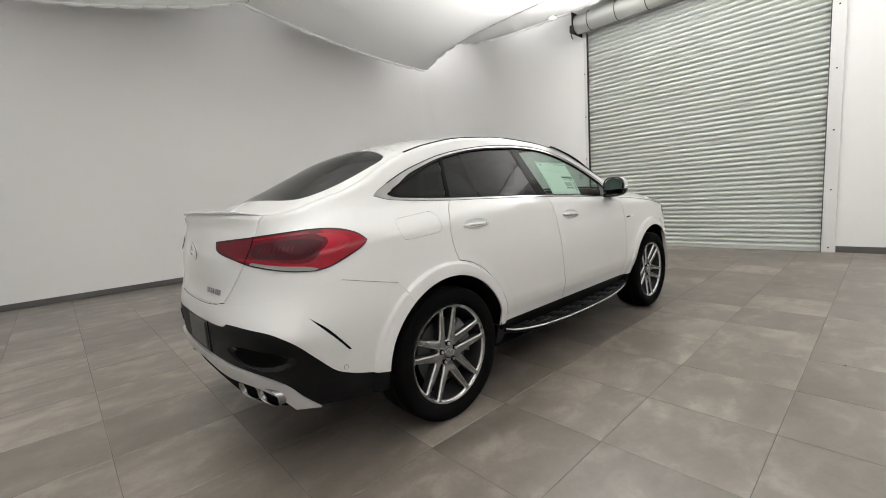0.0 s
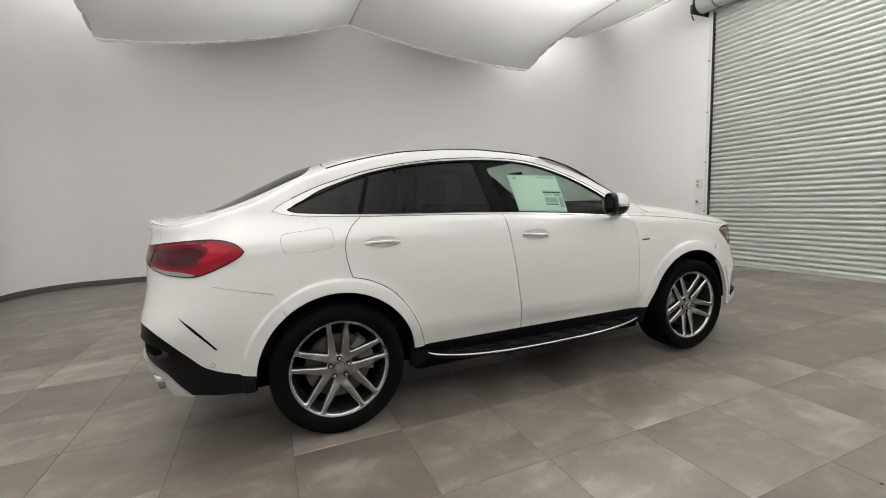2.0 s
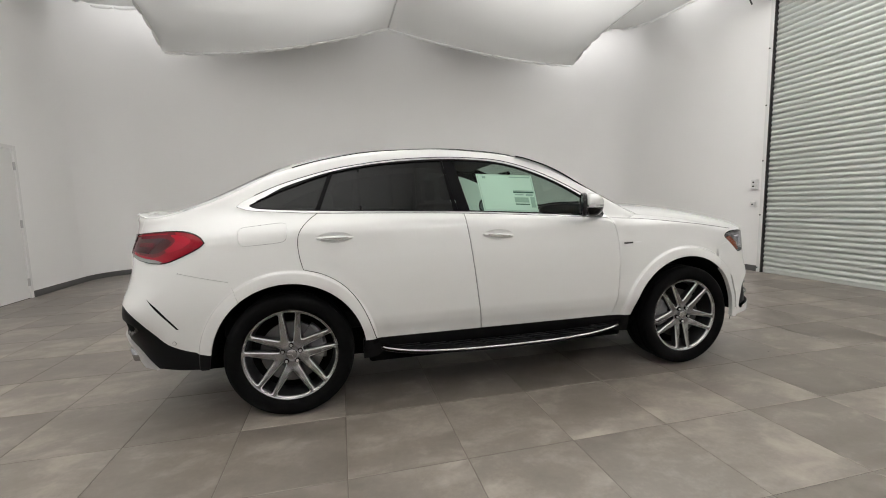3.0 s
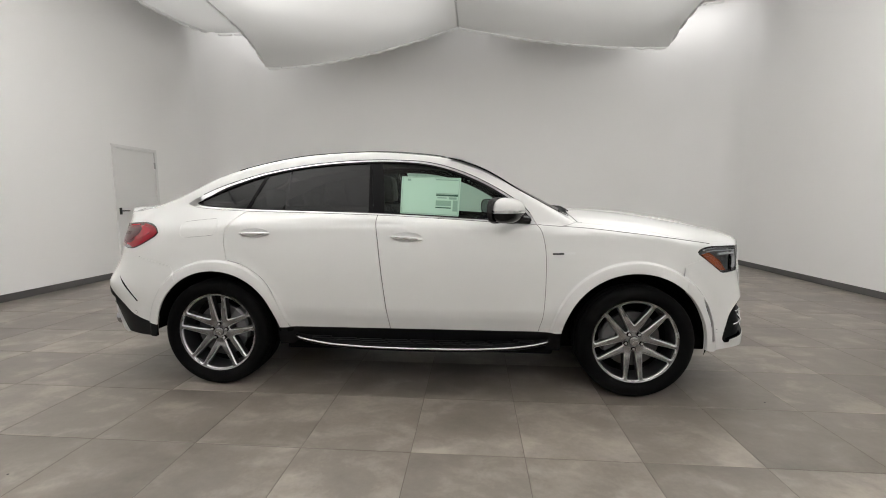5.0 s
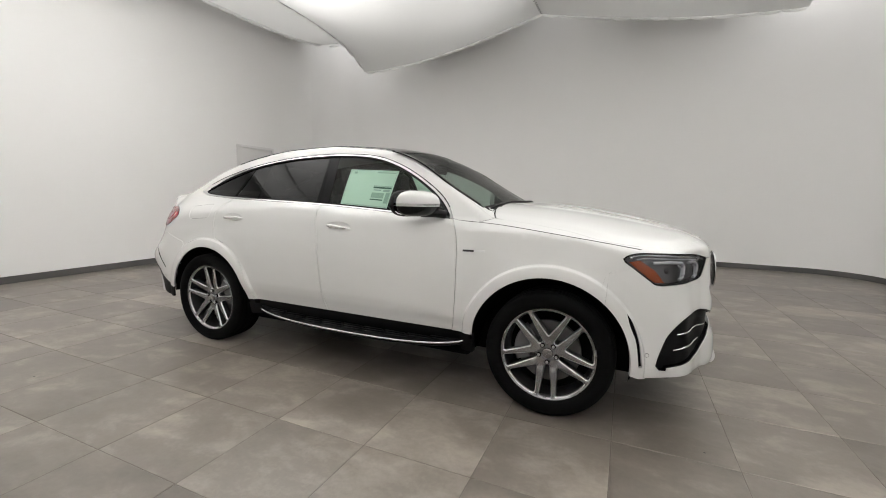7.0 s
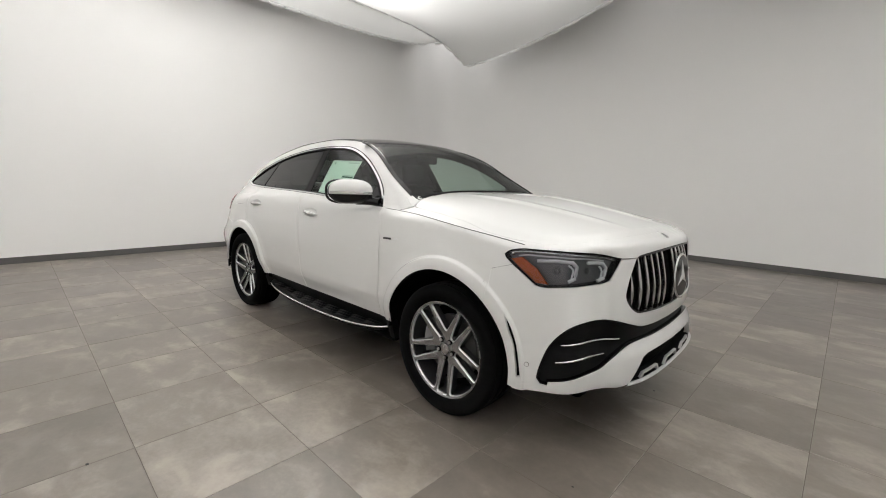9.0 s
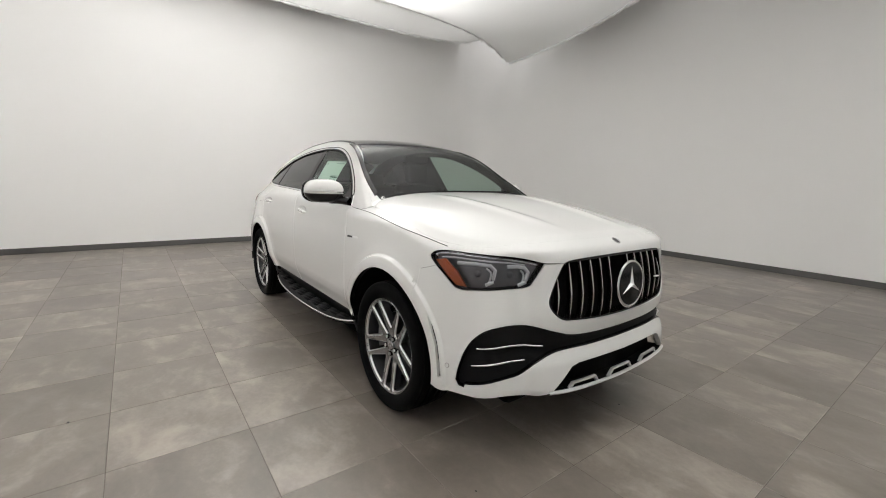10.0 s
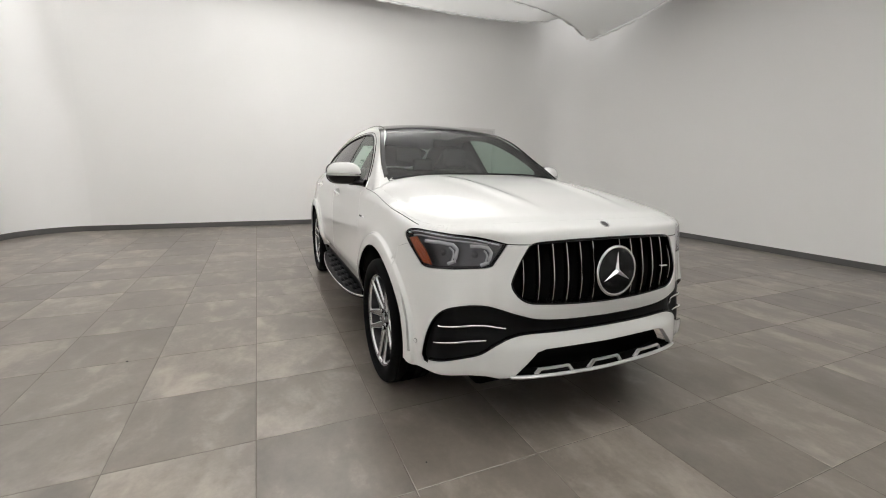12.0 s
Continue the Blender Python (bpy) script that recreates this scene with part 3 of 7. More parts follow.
M_PILLAR = material("black_pillar_gloss", (0.004, 0.004, 0.0045), 0.14, 0.0, Specular_IOR_Level=0.10)
M_VOID = material("dark_cavity", (0.004, 0.004, 0.004), 0.9, 0.0, Specular_IOR_Level=0.05)
M_RUBBER = grain(material("tyre_rubber", (0.0045, 0.0045, 0.0046), 0.75, 0.0, Specular_IOR_Level=0.06), 120, 0.2, 0.25, 6.0, 0.06)
M_RIM = grain(material("machined_alloy", (0.30, 0.30, 0.305), 0.26, 1.0), 120, 0.02, 0.08, 4.0, 0.05)
M_RIMD = material("dark_grey_alloy", (0.055, 0.055, 0.058), 0.38, 0.6)
M_DISC = grain(material("brake_iron", (0.12, 0.12, 0.12), 0.42, 0.9), 90, 0.05, 0.15)
M_CALIPER = material("grey_caliper", (0.16, 0.16, 0.165), 0.4, 0.4)
M_GLASS = pane_material("green_tinted_glass", (0.72, 0.87, 0.79), 0.95, 1.40, 0.6)
M_WSCREEN = pane_material("windscreen_glass", (0.72, 0.80, 0.76), 0.80, 1.45, 0.54)
M_PRIVACY = pane_material("privacy_glass", (0.9, 0.95, 1.0), 0.03, 1.55, 0.75)
M_LENS = pane_material("clear_lens", (0.95, 0.95, 0.97), 0.82, 1.42, 0.7)
M_LAMPHOUSE = material("lamp_housing", (0.18, 0.18, 0.19), 0.28, 0.9)
M_LAMPCHROME = material("lamp_reflector", (0.55, 0.56, 0.58), 0.18, 1.0)
M_GUIDE = material("light_guide", (0.62, 0.63, 0.65), 0.22)
M_AMBER = material("amber_reflector", (0.36, 0.075, 0.02), 0.25)
M_RED = material("red_lens", (0.26, 0.002, 0.012), 0.14, 0.0, Specular_IOR_Level=0.2, Coat_Weight=0.22, Coat_Roughness=0.04)
M_REDDARK = material("dark_red_lens", (0.105, 0.002, 0.009), 0.16, 0.0, Specular_IOR_Level=0.15, Coat_Weight=0.22, Coat_Roughness=0.04)
M_REDMID = material("shaded_red_lens", (0.042, 0.002, 0.006), 0.2, 0.0, Specular_IOR_Level=0.15, Coat_Weight=0.22, Coat_Roughness=0.04)
M_REDLIT = material("bright_red_guide", (0.36, 0.004, 0.020), 0.16, 0.0, Specular_IOR_Level=0.2, Coat_Weight=0.22, Coat_Roughness=0.04)
M_CLEARGREY = material("clear_grey_lens", (0.20, 0.195, 0.19), 0.2, 0.0, Coat_Weight=1.0, Coat_Roughness=0.05)
M_TRIMDARK = grain(material("black_leather", (0.010, 0.010, 0.011), 0.6, 0.0, Specular_IOR_Level=0.2), 200, 0.2, 0.2)
M_HEADLINER = grain(material("grey_headliner", (0.10, 0.10, 0.10), 0.9), 200, 0.1, 0.1)
M_PAPER = material("white_sticker_paper", (0.78, 0.80, 0.77), 0.7)
M_INK = material("dark_print", (0.05, 0.10, 0.08), 0.7)
M_INKPALE = material("pale_print", (0.42, 0.47, 0.44), 0.7)
M_PLATE = material("dark_plate", (0.035, 0.037, 0.037), 0.35)
M_PLATEINK = material("dim_print", (0.11, 0.115, 0.115), 0.5)
M_MIRROR = material("mirror_glass", (0.22, 0.23, 0.24), 0.02, 1.0)


# ---- panels cut out of the skin ----
def smooth_line(points, gap=0.022, closed=False):
    """Points at even spacing along a smooth line through the given ones."""
    p = list(points) + ([points[0]] if closed else [])
    length = sum(math.dist(a, b) for a, b in zip(p, p[1:]))
    n = max(int(length / gap), 2) + 1
    if closed:
        q = [np.array(v, float) for v in points]
        k, out = len(q), []
        per = 8
        for i in range(k):
            a, b, c, d = q[(i - 1) % k], q[i], q[(i + 1) % k], q[(i + 2) % k]
            for f in np.linspace(0, 1, per, endpoint=False):
                out.append(0.5 * (2 * b + (c - a) * f + (2 * a - 5 * b + 4 * c - d) * f * f + (3 * b - a - 3 * c + d) * f ** 3))
        out.append(out[0])
        p = out
    else:
        p = spline(points, max(8 * len(points), 16)) if len(points) > 2 else [np.array(v, float) for v in points]
    p = np.array(p)
    cum = np.concatenate([[0], np.cumsum(np.linalg.norm(np.diff(p, axis=0), axis=1))])
    u = np.linspace(0, cum[-1], n)
    q = np.stack([np.interp(u, cum, p[:, 0]), np.interp(u, cum, p[:, 1])], 1)
    return [tuple(v) for v in (q[:-1] if closed else q)]


def straight(points, gap=0.022):
    out = []
    for a, b in zip(points, points[1:]):
        n = max(int(math.dist(a, b) / gap), 1)
        out += [(a[0] + (b[0] - a[0]) * i / n, a[1] + (b[1] - a[1]) * i / n) for i in range(n)]
    return out + [points[-1]]


def ring(*lines):
    """A closed outline from lines laid end to end, with doubles taken out."""
    out = []
    for line in lines:
        for p in line:
            if not out or math.dist(p, out[-1]) > 0.002:
                out.append(tuple(p))
    if math.dist(out[0], out[-1]) < 0.002:
        out.pop()
    return out


def area2(poly):
    p = np.array(poly)
    return float(np.sum(p[:, 0] * np.roll(p[:, 1], -1) - np.roll(p[:, 0], -1) * p[:, 1])) / 2


def shrink(poly, g):
    """The outline moved inwards by g."""
    if g == 0:
        return poly
    p = np.array(poly)
    if area2(poly) < 0:
        p = p[::-1]
    a, b = p - np.roll(p, 1, 0), np.roll(p, -1, 0) - p
    na = np.stack([-a[:, 1], a[:, 0]], 1) / np.maximum(np.linalg.norm(a, axis=1, keepdims=True), 1e-9)
    nb = np.stack([-b[:, 1], b[:, 0]], 1) / np.maximum(np.linalg.norm(b, axis=1, keepdims=True), 1e-9)
    n = na + nb
    n = n / np.maximum(np.sum(n * n, axis=1, keepdims=True) / 2, 0.5)
    return [tuple(v) for v in p + n * g]


def inside(poly, pts):
    p, q = np.array(poly), np.array(pts).reshape(-1, 2)
    x, y = q[:, 0:1], q[:, 1:2]
    x0, y0 = p[None, :, 0], p[None, :, 1]
    x1, y1 = np.roll(x0, -1, 1), np.roll(y0, -1, 1)
    cross = ((y0 > y) != (y1 > y)) & (x < (x1 - x0) * (y - y0) / np.where(y1 == y0, 1e-12, y1 - y0) + x0)
    return cross.sum(1) % 2 == 1


def near_edge(poly, pts, d):
    p, q = np.array(poly), np.array(pts).reshape(-1, 2)
    a, b = p, np.roll(p, -1, 0)
    ab = b - a
    t = np.clip(((q[:, None] - a[None]) * ab[None]).sum(2) / np.maximum((ab * ab).sum(1), 1e-12)[None], 0, 1)
    return np.linalg.norm(q[:, None] - a[None] - t[..., None] * ab[None], axis=2).min(1) < d


def tidy(loop):
    """The loop without points that all but fall together."""
    out = [loop[0]]
    for p in loop[1:]:
        if math.dist(p, out[-1]) > 0.0008:
            out.append(p)
    return out if math.dist(out[0], out[-1]) > 0.0008 else out[:-1]


def cut(outer, holes=(), gap=0.03, rows=None):
    """Triangles that fill an outline with holes: points, triangles, and the loops along the edges."""
    outer, holes = tidy(list(outer)), [tidy(list(h)) for h in holes]
    loops = [outer] + holes
    pts, edges = [], []
    for loop in loops:
        k = len(pts)
        pts += loop
        edges += [(k + i, k + (i + 1) % len(loop)) for i in range(len(loop))]
    o = np.array(outer)
    gx, gy = np.meshgrid(np.arange(o[:, 0].min() + gap / 2, o[:, 0].max(), gap), np.arange(o[:, 1].min() + gap / 2, o[:, 1].max(), gap))
    gx[1::2] += gap / 2
    grid = np.stack([gx.ravel(), gy.ravel()], 1)
    lim = np.full(len(grid), gap * 0.45)
    if rows is not None:
        # the even grid makes room for the finer rows
        cell = {(int(a / 0.02), int(b / 0.02)) for a, b in rows}
        free = np.array([(int(a / 0.02), int(b / 0.02)) not in cell for a, b in grid], dtype=bool)
        grid, lim = np.concatenate([grid[free], rows]), np.concatenate([lim[free], np.full(len(rows), 0.0022)])
    keep = inside(outer, grid) & ~near_edge(outer, grid, lim)
    for h in holes:
        keep &= ~inside(h, grid) & ~near_edge(h, grid, lim)
    pts = pts + [tuple(v) for v in grid[keep]]
    res = planar.delaunay_2d_cdt([Vector(p) for p in pts], edges, [], 0, 1e-7)
    vs = np.array([tuple(v) for v in res[0]])
    tris = np.array([f for f in res[2] if len(f) == 3])
    tris = tris.reshape(-1, 3).astype(int)
    mid = vs[tris].mean(1)
    ok = inside(outer, mid)
    for h in holes:
        ok &= ~inside(h, mid)
    tris = tris[ok]
    a = vs[tris]
    area = (a[:, 1, 0] - a[:, 0, 0]) * (a[:, 2, 1] - a[:, 0, 1]) - (a[:, 2, 0] - a[:, 0, 0]) * (a[:, 1, 1] - a[:, 0, 1])
    tris = np.where((area < 0)[:, None], tris[:, ::-1], tris)[np.abs(area) > 1e-10]
    # edges used once run along the border
    count = {}
    for t in tris:
        for i in range(3):
            e = (int(t[i]), int(t[(i + 1) % 3]))
            count[e] = 1
    border = [e for e in count if (e[1], e[0]) not in count]
    return vs, tris, border


def sheet(name, verts, normals, tris, border, inner, mat, flip=False):
    """A mesh from filled triangles with true surface normals, and a folded-in border."""
    n0 = len(verts)
    faces = [tuple(int(i) for i in t) for t in tris]
    v = [tuple(p) for p in verts]
    back = {}
    if inner is not None:
        for a, b in border:
            for i in (a, b):
                if i not in back:
                    back[i] = len(v)
                    v.append(tuple(inner[i]))
        faces += [(b, a, back[a], back[b]) for a, b in border]
    if flip:
        v = [(x, -y, z) for x, y, z in v]
        faces = [f[::-1] for f in faces]
        normals = normals * np.array([1, -1, 1])
    me = bpy.data.meshes.new(name)
    me.from_pydata(v, [], faces)
    me.update()
    me.polygons.foreach_set("use_smooth", [True] * len(me.polygons))
    flat = [p.normal[:] for p in me.polygons]
    loops = []
    for k, p in enumerate(me.polygons):
        for i in p.vertices:
            loops.append(tuple(normals[i]) if len(p.vertices) == 3 else flat[k])
    me.normals_split_custom_set(loops)
    me.materials.append(mat)
    return me


def mirrored(me):
    """The mesh across the car's middle."""
    v = np.array([p.co[:] for p in me.vertices])
    v[:, 1] *= -1
    loops = [None] * len(me.loops)
    faces, normals = [], []
    cn = [tuple(n.vector) for n in me.corner_normals]
    for p in me.polygons:
        li = list(p.loop_indices)[::-1]
        faces.append([me.loops[i].vertex_index for i in li])
        normals += [(cn[i][0], -cn[i][1], cn[i][2]) for i in li]
    m2 = bpy.data.meshes.new(me.name)
    m2.from_pydata([tuple(p) for p in v], [], faces)
    m2.update()
    m2.polygons.foreach_set("use_smooth", [p.use_smooth for p in me.polygons])
    m2.normals_split_custom_set(normals)
    for mat in me.materials:
        m2.materials.append(mat)
    return m2


def rim_rows(s0, s1, gap=0.03):
    ss = np.arange(s0, s1, gap)
    return np.concatenate([np.stack([ss, rim(ss) - off], 1) for off in (0.003, 0.008, 0.016, 0.027, 0.042, 0.060)])


def side_panel(name, outer, mat, parent, holes=(), g=0.0028, gap=0.03, deep=0.0, fold=0.012, both=True, label=""):
    """A panel of the skin from an outline in (way round the car, height)."""
    poly = shrink(outer, g)
    o = np.array(poly)
    rows = rim_rows(o[:, 0].min(), o[:, 0].max()) if o[:, 1].max() > rim(o[:, 0]).min() - 0.05 else None
    # finer rings round the wheel arches
    rings = [(cx + (r + off) * math.cos(a), cz + (r + off) * math.sin(a)) for cx, cz, r in (ARCH_F, ARCH_R)
             for off in (0.030, 0.055, 0.0640, 0.0680, 0.0720, 0.0760, 0.0800, 0.0860, 0.11, 0.14, 0.17) for a in np.arange(-0.3, math.pi + 0.3, 0.035)]
    rings = np.array([q for q in rings if o[:, 0].min() < q[0] < o[:, 0].max()]).reshape(-1, 2)
    if len(rings) and gap < 0.05:
        rows = rings if rows is None else np.concatenate([rows, rings])
    vs, tris, border = cut(poly, [h if area2(h) > 0 else h[::-1] for h in holes], gap, rows)
    z = np.minimum(vs[:, 1], rim(vs[:, 0]))
    p, n = skin(vs[:, 0], z, deep), skin_normal(vs[:, 0], z)
    if name in ("bonnet_front", "front_wing"):
        n = ease(n, rim(vs[:, 0]) - z, np.minimum(vs[:, 0], 2 * S_FRONT - vs[:, 0]), p[:, 1], 0.035)
    me = sheet(name, p, n, tris, border, skin(vs[:, 0], z, deep + fold) if fold else None, mat)
    ob = part(name, me, None, parent, label)
    if both:
        return ob, part(name, mirrored(me), None, parent, label)
    return ob


RIM_XY = skin(RIM_S, RIM_Z)
RIM_LIFT = top(RIM_XY[:, 0], RIM_XY[:, 1]) - RIM_Z


def top_z(x, y):
    """The upper skin, brought down to the side panels' edge along the rim."""
    x, y = np.asarray(x, float), np.asarray(y, float)
    d = np.hypot(x[:, None] - RIM_XY[None, ::4, 0], np.abs(y)[:, None] + RIM_XY[None, ::4, 1])
    near = d.min(1)
    w = np.exp(-(d ** 2 - near[:, None] ** 2) / 0.03 ** 2)
    return top(x, y) - (w * RIM_LIFT[None, ::4]).sum(1) / w.sum(1) * np.exp(-(near / 0.035) ** 2)


def top_normal(x, y):
    e = 0.006
    zx = (top_z(x + e, y) - top_z(x - e, y)) / (2 * e)
    zy = (top_z(x, y + e) - top_z(x, y - e)) / (2 * e)
    n = np.stack([-zx, -zy, np.ones_like(zx)], 1)
    return n / np.linalg.norm(n, axis=1, keepdims=True)


def rim_near(x, y):
    """Distance to the rim and the way of its nearest point."""
    d = np.hypot(x[:, None] - RIM_XY[None, ::4, 0], np.abs(y)[:, None] + RIM_XY[None, ::4, 1])
    return d.min(1), RIM_S[::4][d.argmin(1)]


def ease(n, near, s, y, reach):
    """Normals led over to the mean of both skins at the rim."""
    s = np.minimum(s, S_FRONT - 0.01)
    p, q = skin(s, rim(s)), plan(s)
    mean = skin_normal(s, rim(s) - 0.004) + top_normal(p[:, 0] - q[2] * 0.012, p[:, 1] - q[3] * 0.012)
    mean[:, 1] *= np.where(y > 0, -1, 1)
    mean /= np.linalg.norm(mean, axis=1, keepdims=True)
    w = step(near / reach)[:, None]
    out = mean * (1 - w) + n * w
    return out / np.linalg.norm(out, axis=1, keepdims=True)


def edge_rows(s0, s1):
    """Rows of points just inside the rim, seen in plan."""
    ss = np.arange(s0, s1, 0.025)
    p, q = skin(ss, rim(ss)), plan(ss)
    return np.concatenate([np.stack([p[:, 0] - q[2] * d, p[:, 1] - q[3] * d], 1) for d in (0.006, 0.014, 0.025, 0.040, 0.060)])


def top_panel(name, outer, mat, parent, holes=(), g=0.0024, gap=0.04, lift=0.0, fold=0.012, label="", rows=None):
    poly = shrink(outer, g)
    vs, tris, border = cut(poly, [h if area2(h) > 0 else h[::-1] for h in holes], gap, rows)
    p = np.stack([vs[:, 0], vs[:, 1], top_z(vs[:, 0], vs[:, 1]) + lift], 1)
    n = top_normal(vs[:, 0], vs[:, 1])
    if rows is not None:
        n = ease(n, *rim_near(vs[:, 0], vs[:, 1]), vs[:, 1], 0.06)
    me = sheet(name, p, n, tris, border, p - n * fold if fold else None, mat)
    return part(name, me, None, parent, label)


def both_sides(half):
    """A closed outline across the car's middle from the right half's line (front to back or back to front)."""
    return ring(half, [(x, -y) for x, y in half[::-1]])


def round_front(half):
    return ring(half, [(2 * S_FRONT - s, z) for s, z in half[::-1]])


def round_rear(half):
    return ring(half, [(2 * S_REAR - s, z) for s, z in half[::-1]])


def rim_line(s0, s1, gap=0.022):
    n = max(int(abs(s1 - s0) / gap), 1)
    return [(s, float(rim(s))) for s in np.linspace(s0, s1, n + 1)]


def rim_plan(s0, s1, gap=0.03):
    n = max(int(abs(s1 - s0) / gap), 1)
    s = np.linspace(s0, s1, n + 1)
    p = skin(s, rim(s))
    return [(a, b) for a, b in p[:, :2]]


def arch_line(arch, a0, a1, n=40):
    cx, cz, r = arch
    return [(cx + r * math.cos(radians(a0 + (a1 - a0) * i / n)), cz + r * math.sin(radians(a0 + (a1 - a0) * i / n))) for i in range(n + 1)]

# ---- the car: body ----
car = tagged(empty_at("car"), "white coupe-style sport utility car with black roof and silver alloy wheels", "car")

# seams, as (way round, height)
SILL = 0.436
SEAM_FRONT = smooth_line([(0.822, 1.186), (0.848, 1.154), (0.873, 1.067), (0.884, 0.952), (0.883, 0.719), (0.873, 0.56), (0.848, SILL)])
SEAM_B = smooth_line([(-0.291, 1.246), (-0.292, 1.187), (-0.275, 1.058), (-0.261, 0.939), (-0.232, 0.70), (-0.197, SILL)])
SEAM_REAR = smooth_line([(-1.272, 1.272), (-1.337, 1.218), (-1.383, 1.149), (-1.392, 1.069), (-1.381, 0.988), (-1.364, 0.926)]) + \
    smooth_line([(-1.364, 0.926), (-1.252, 0.893), (-1.140, 0.826), (-1.050, 0.725), (-0.985, 0.60), (-0.931, SILL)])
CHROME_TOP = smooth_line([(-1.779, 1.323), (-1.732, 1.357), (-1.547, 1.443), (-1.378, 1.503), (-1.166, 1.564), (-0.906, 1.612), (-0.645, 1.642), (-0.383, 1.654),
                          (-0.209, 1.652), (0.009, 1.638), (0.181, 1.601), (0.351, 1.540), (0.515, 1.459), (0.673, 1.362), (0.768, 1.276), (0.822, 1.186)])
BELT = smooth_line([(0.822, 1.186), (0.50, 1.203), (0.0, 1.233), (-0.291, 1.246), (-0.6, 1.256), (-1.0, 1.266), (-1.272, 1.272), (-1.45, 1.281), (-1.68, 1.297), (-1.779, 1.323)])
GLASS_LINE = smooth_line([(-1.692, 1.333), (-1.575, 1.387), (-1.410, 1.455), (-1.201, 1.529), (-0.944, 1.585), (-0.684, 1.615), (-0.380, 1.631), (-0.206, 1.630),
                          (-0.033, 1.617), (0.140, 1.583), (0.309, 1.526), (0.474, 1.450), (0.634, 1.352), (0.735, 1.262), (0.783, 1.203)])
GLASS_LOW = smooth_line([(0.783, 1.203), (0.513, 1.217), (0.236, 1.233), (-0.167, 1.255), (-0.580, 1.270), (-1.005, 1.281), (-1.408, 1.296), (-1.635, 1.312), (-1.692, 1.333)])
DLO, DLO_GLASS = ring(CHROME_TOP, BELT), ring(GLASS_LINE, GLASS_LOW)

# front lamp, grille and intakes
LAMP_F = ring(smooth_line([(1.886, 1.000), (1.900, 1.022), (1.935, 1.036), (2.010, 1.044), (2.221, 1.041), (2.400, 1.030), (2.538, 1.008)]),
              smooth_line([(2.538, 1.008), (2.500, 0.945), (2.470, 0.900)]), smooth_line([(2.470, 0.900), (2.430, 0.888), (2.330, 0.880), (2.200, 0.872), (2.105, 0.864), (2.060, 0.872)]),
              smooth_line([(2.060, 0.872), (1.990, 0.922), (1.930, 0.960), (1.886, 1.000)]))
GRILLE_HALF = smooth_line([(S_FRONT, 1.024), (2.86, 1.021), (2.70, 1.016), (2.650, 1.008), (2.615, 0.960), (2.570, 0.870), (2.556, 0.815), (2.590, 0.762), (2.645, 0.729), (2.72, 0.720), (2.90, 0.708), (S_FRONT, 0.703)])
GRILLE = round_front(GRILLE_HALF)
BAND_HALF = smooth_line([(S_FRONT, 0.634), (2.86, 0.639), (2.70, 0.652), (2.60, 0.678), (2.50, 0.706), (2.40, 0.716), (2.27, 0.700), (2.20, 0.655), (2.143, 0.575), (2.108, 0.475), (2.095, 0.410)]) + \
    straight([(2.095, 0.410), (2.116, 0.384), (2.152, 0.384), (2.156, 0.402)]) + smooth_line([(2.156, 0.402), (2.29, 0.440), (2.42, 0.470), (2.50, 0.524), (2.57, 0.560), (2.66, 0.575), (2.86, 0.573), (S_FRONT, 0.571)])
BAND = round_front(ring(BAND_HALF))
LOWER_HALF = smooth_line([(S_FRONT, 0.505), (2.86, 0.508), (2.735, 0.507)]) + straight([(2.735, 0.507), (2.690, 0.495), (2.585, 0.392)]) + smooth_line([(2.585, 0.392), (2.86, 0.378), (S_FRONT, 0.366)])
LOWER = round_front(ring(LOWER_HALF))
SLIT_F = ring(smooth_line([(1.918, 0.708), (1.958, 0.648), (1.996, 0.545), (2.020, 0.405)]), smooth_line([(2.000, 0.400), (1.977, 0.545), (1.941, 0.634), (1.918, 0.708)]))

fender_cut = straight([(1.935, 0.962), (1.815, 0.926), (ARCH_F[0] + ARCH_F[2] * math.cos(radians(48)), ARCH_F[1] + ARCH_F[2] * math.sin(radians(48)))])
fender = ring(SEAM_FRONT[::-1], straight([(0.822, 1.186), (0.93, 1.178), (1.028, float(rim(1.10)) - 0.02)]), rim_line(1.10, 1.975),
              [p for p in straight([(1.975, float(rim(1.975))), (1.972, 1.0435)], 0.01) + smooth_line([(1.972, 1.0435), (1.935, 1.0375), (1.900, 1.0235), (1.884, 1.000), (1.935, 0.962)])], fender_cut,
              [p for p in arch_line(ARCH_F, 48, 180) if p[1] > SILL], straight([(ARCH_F[0] - 0.4776, SILL), (0.848, SILL)]))
side_panel("front_wing", fender, M_PAINT, car, g=0.0007, fold=0.005)

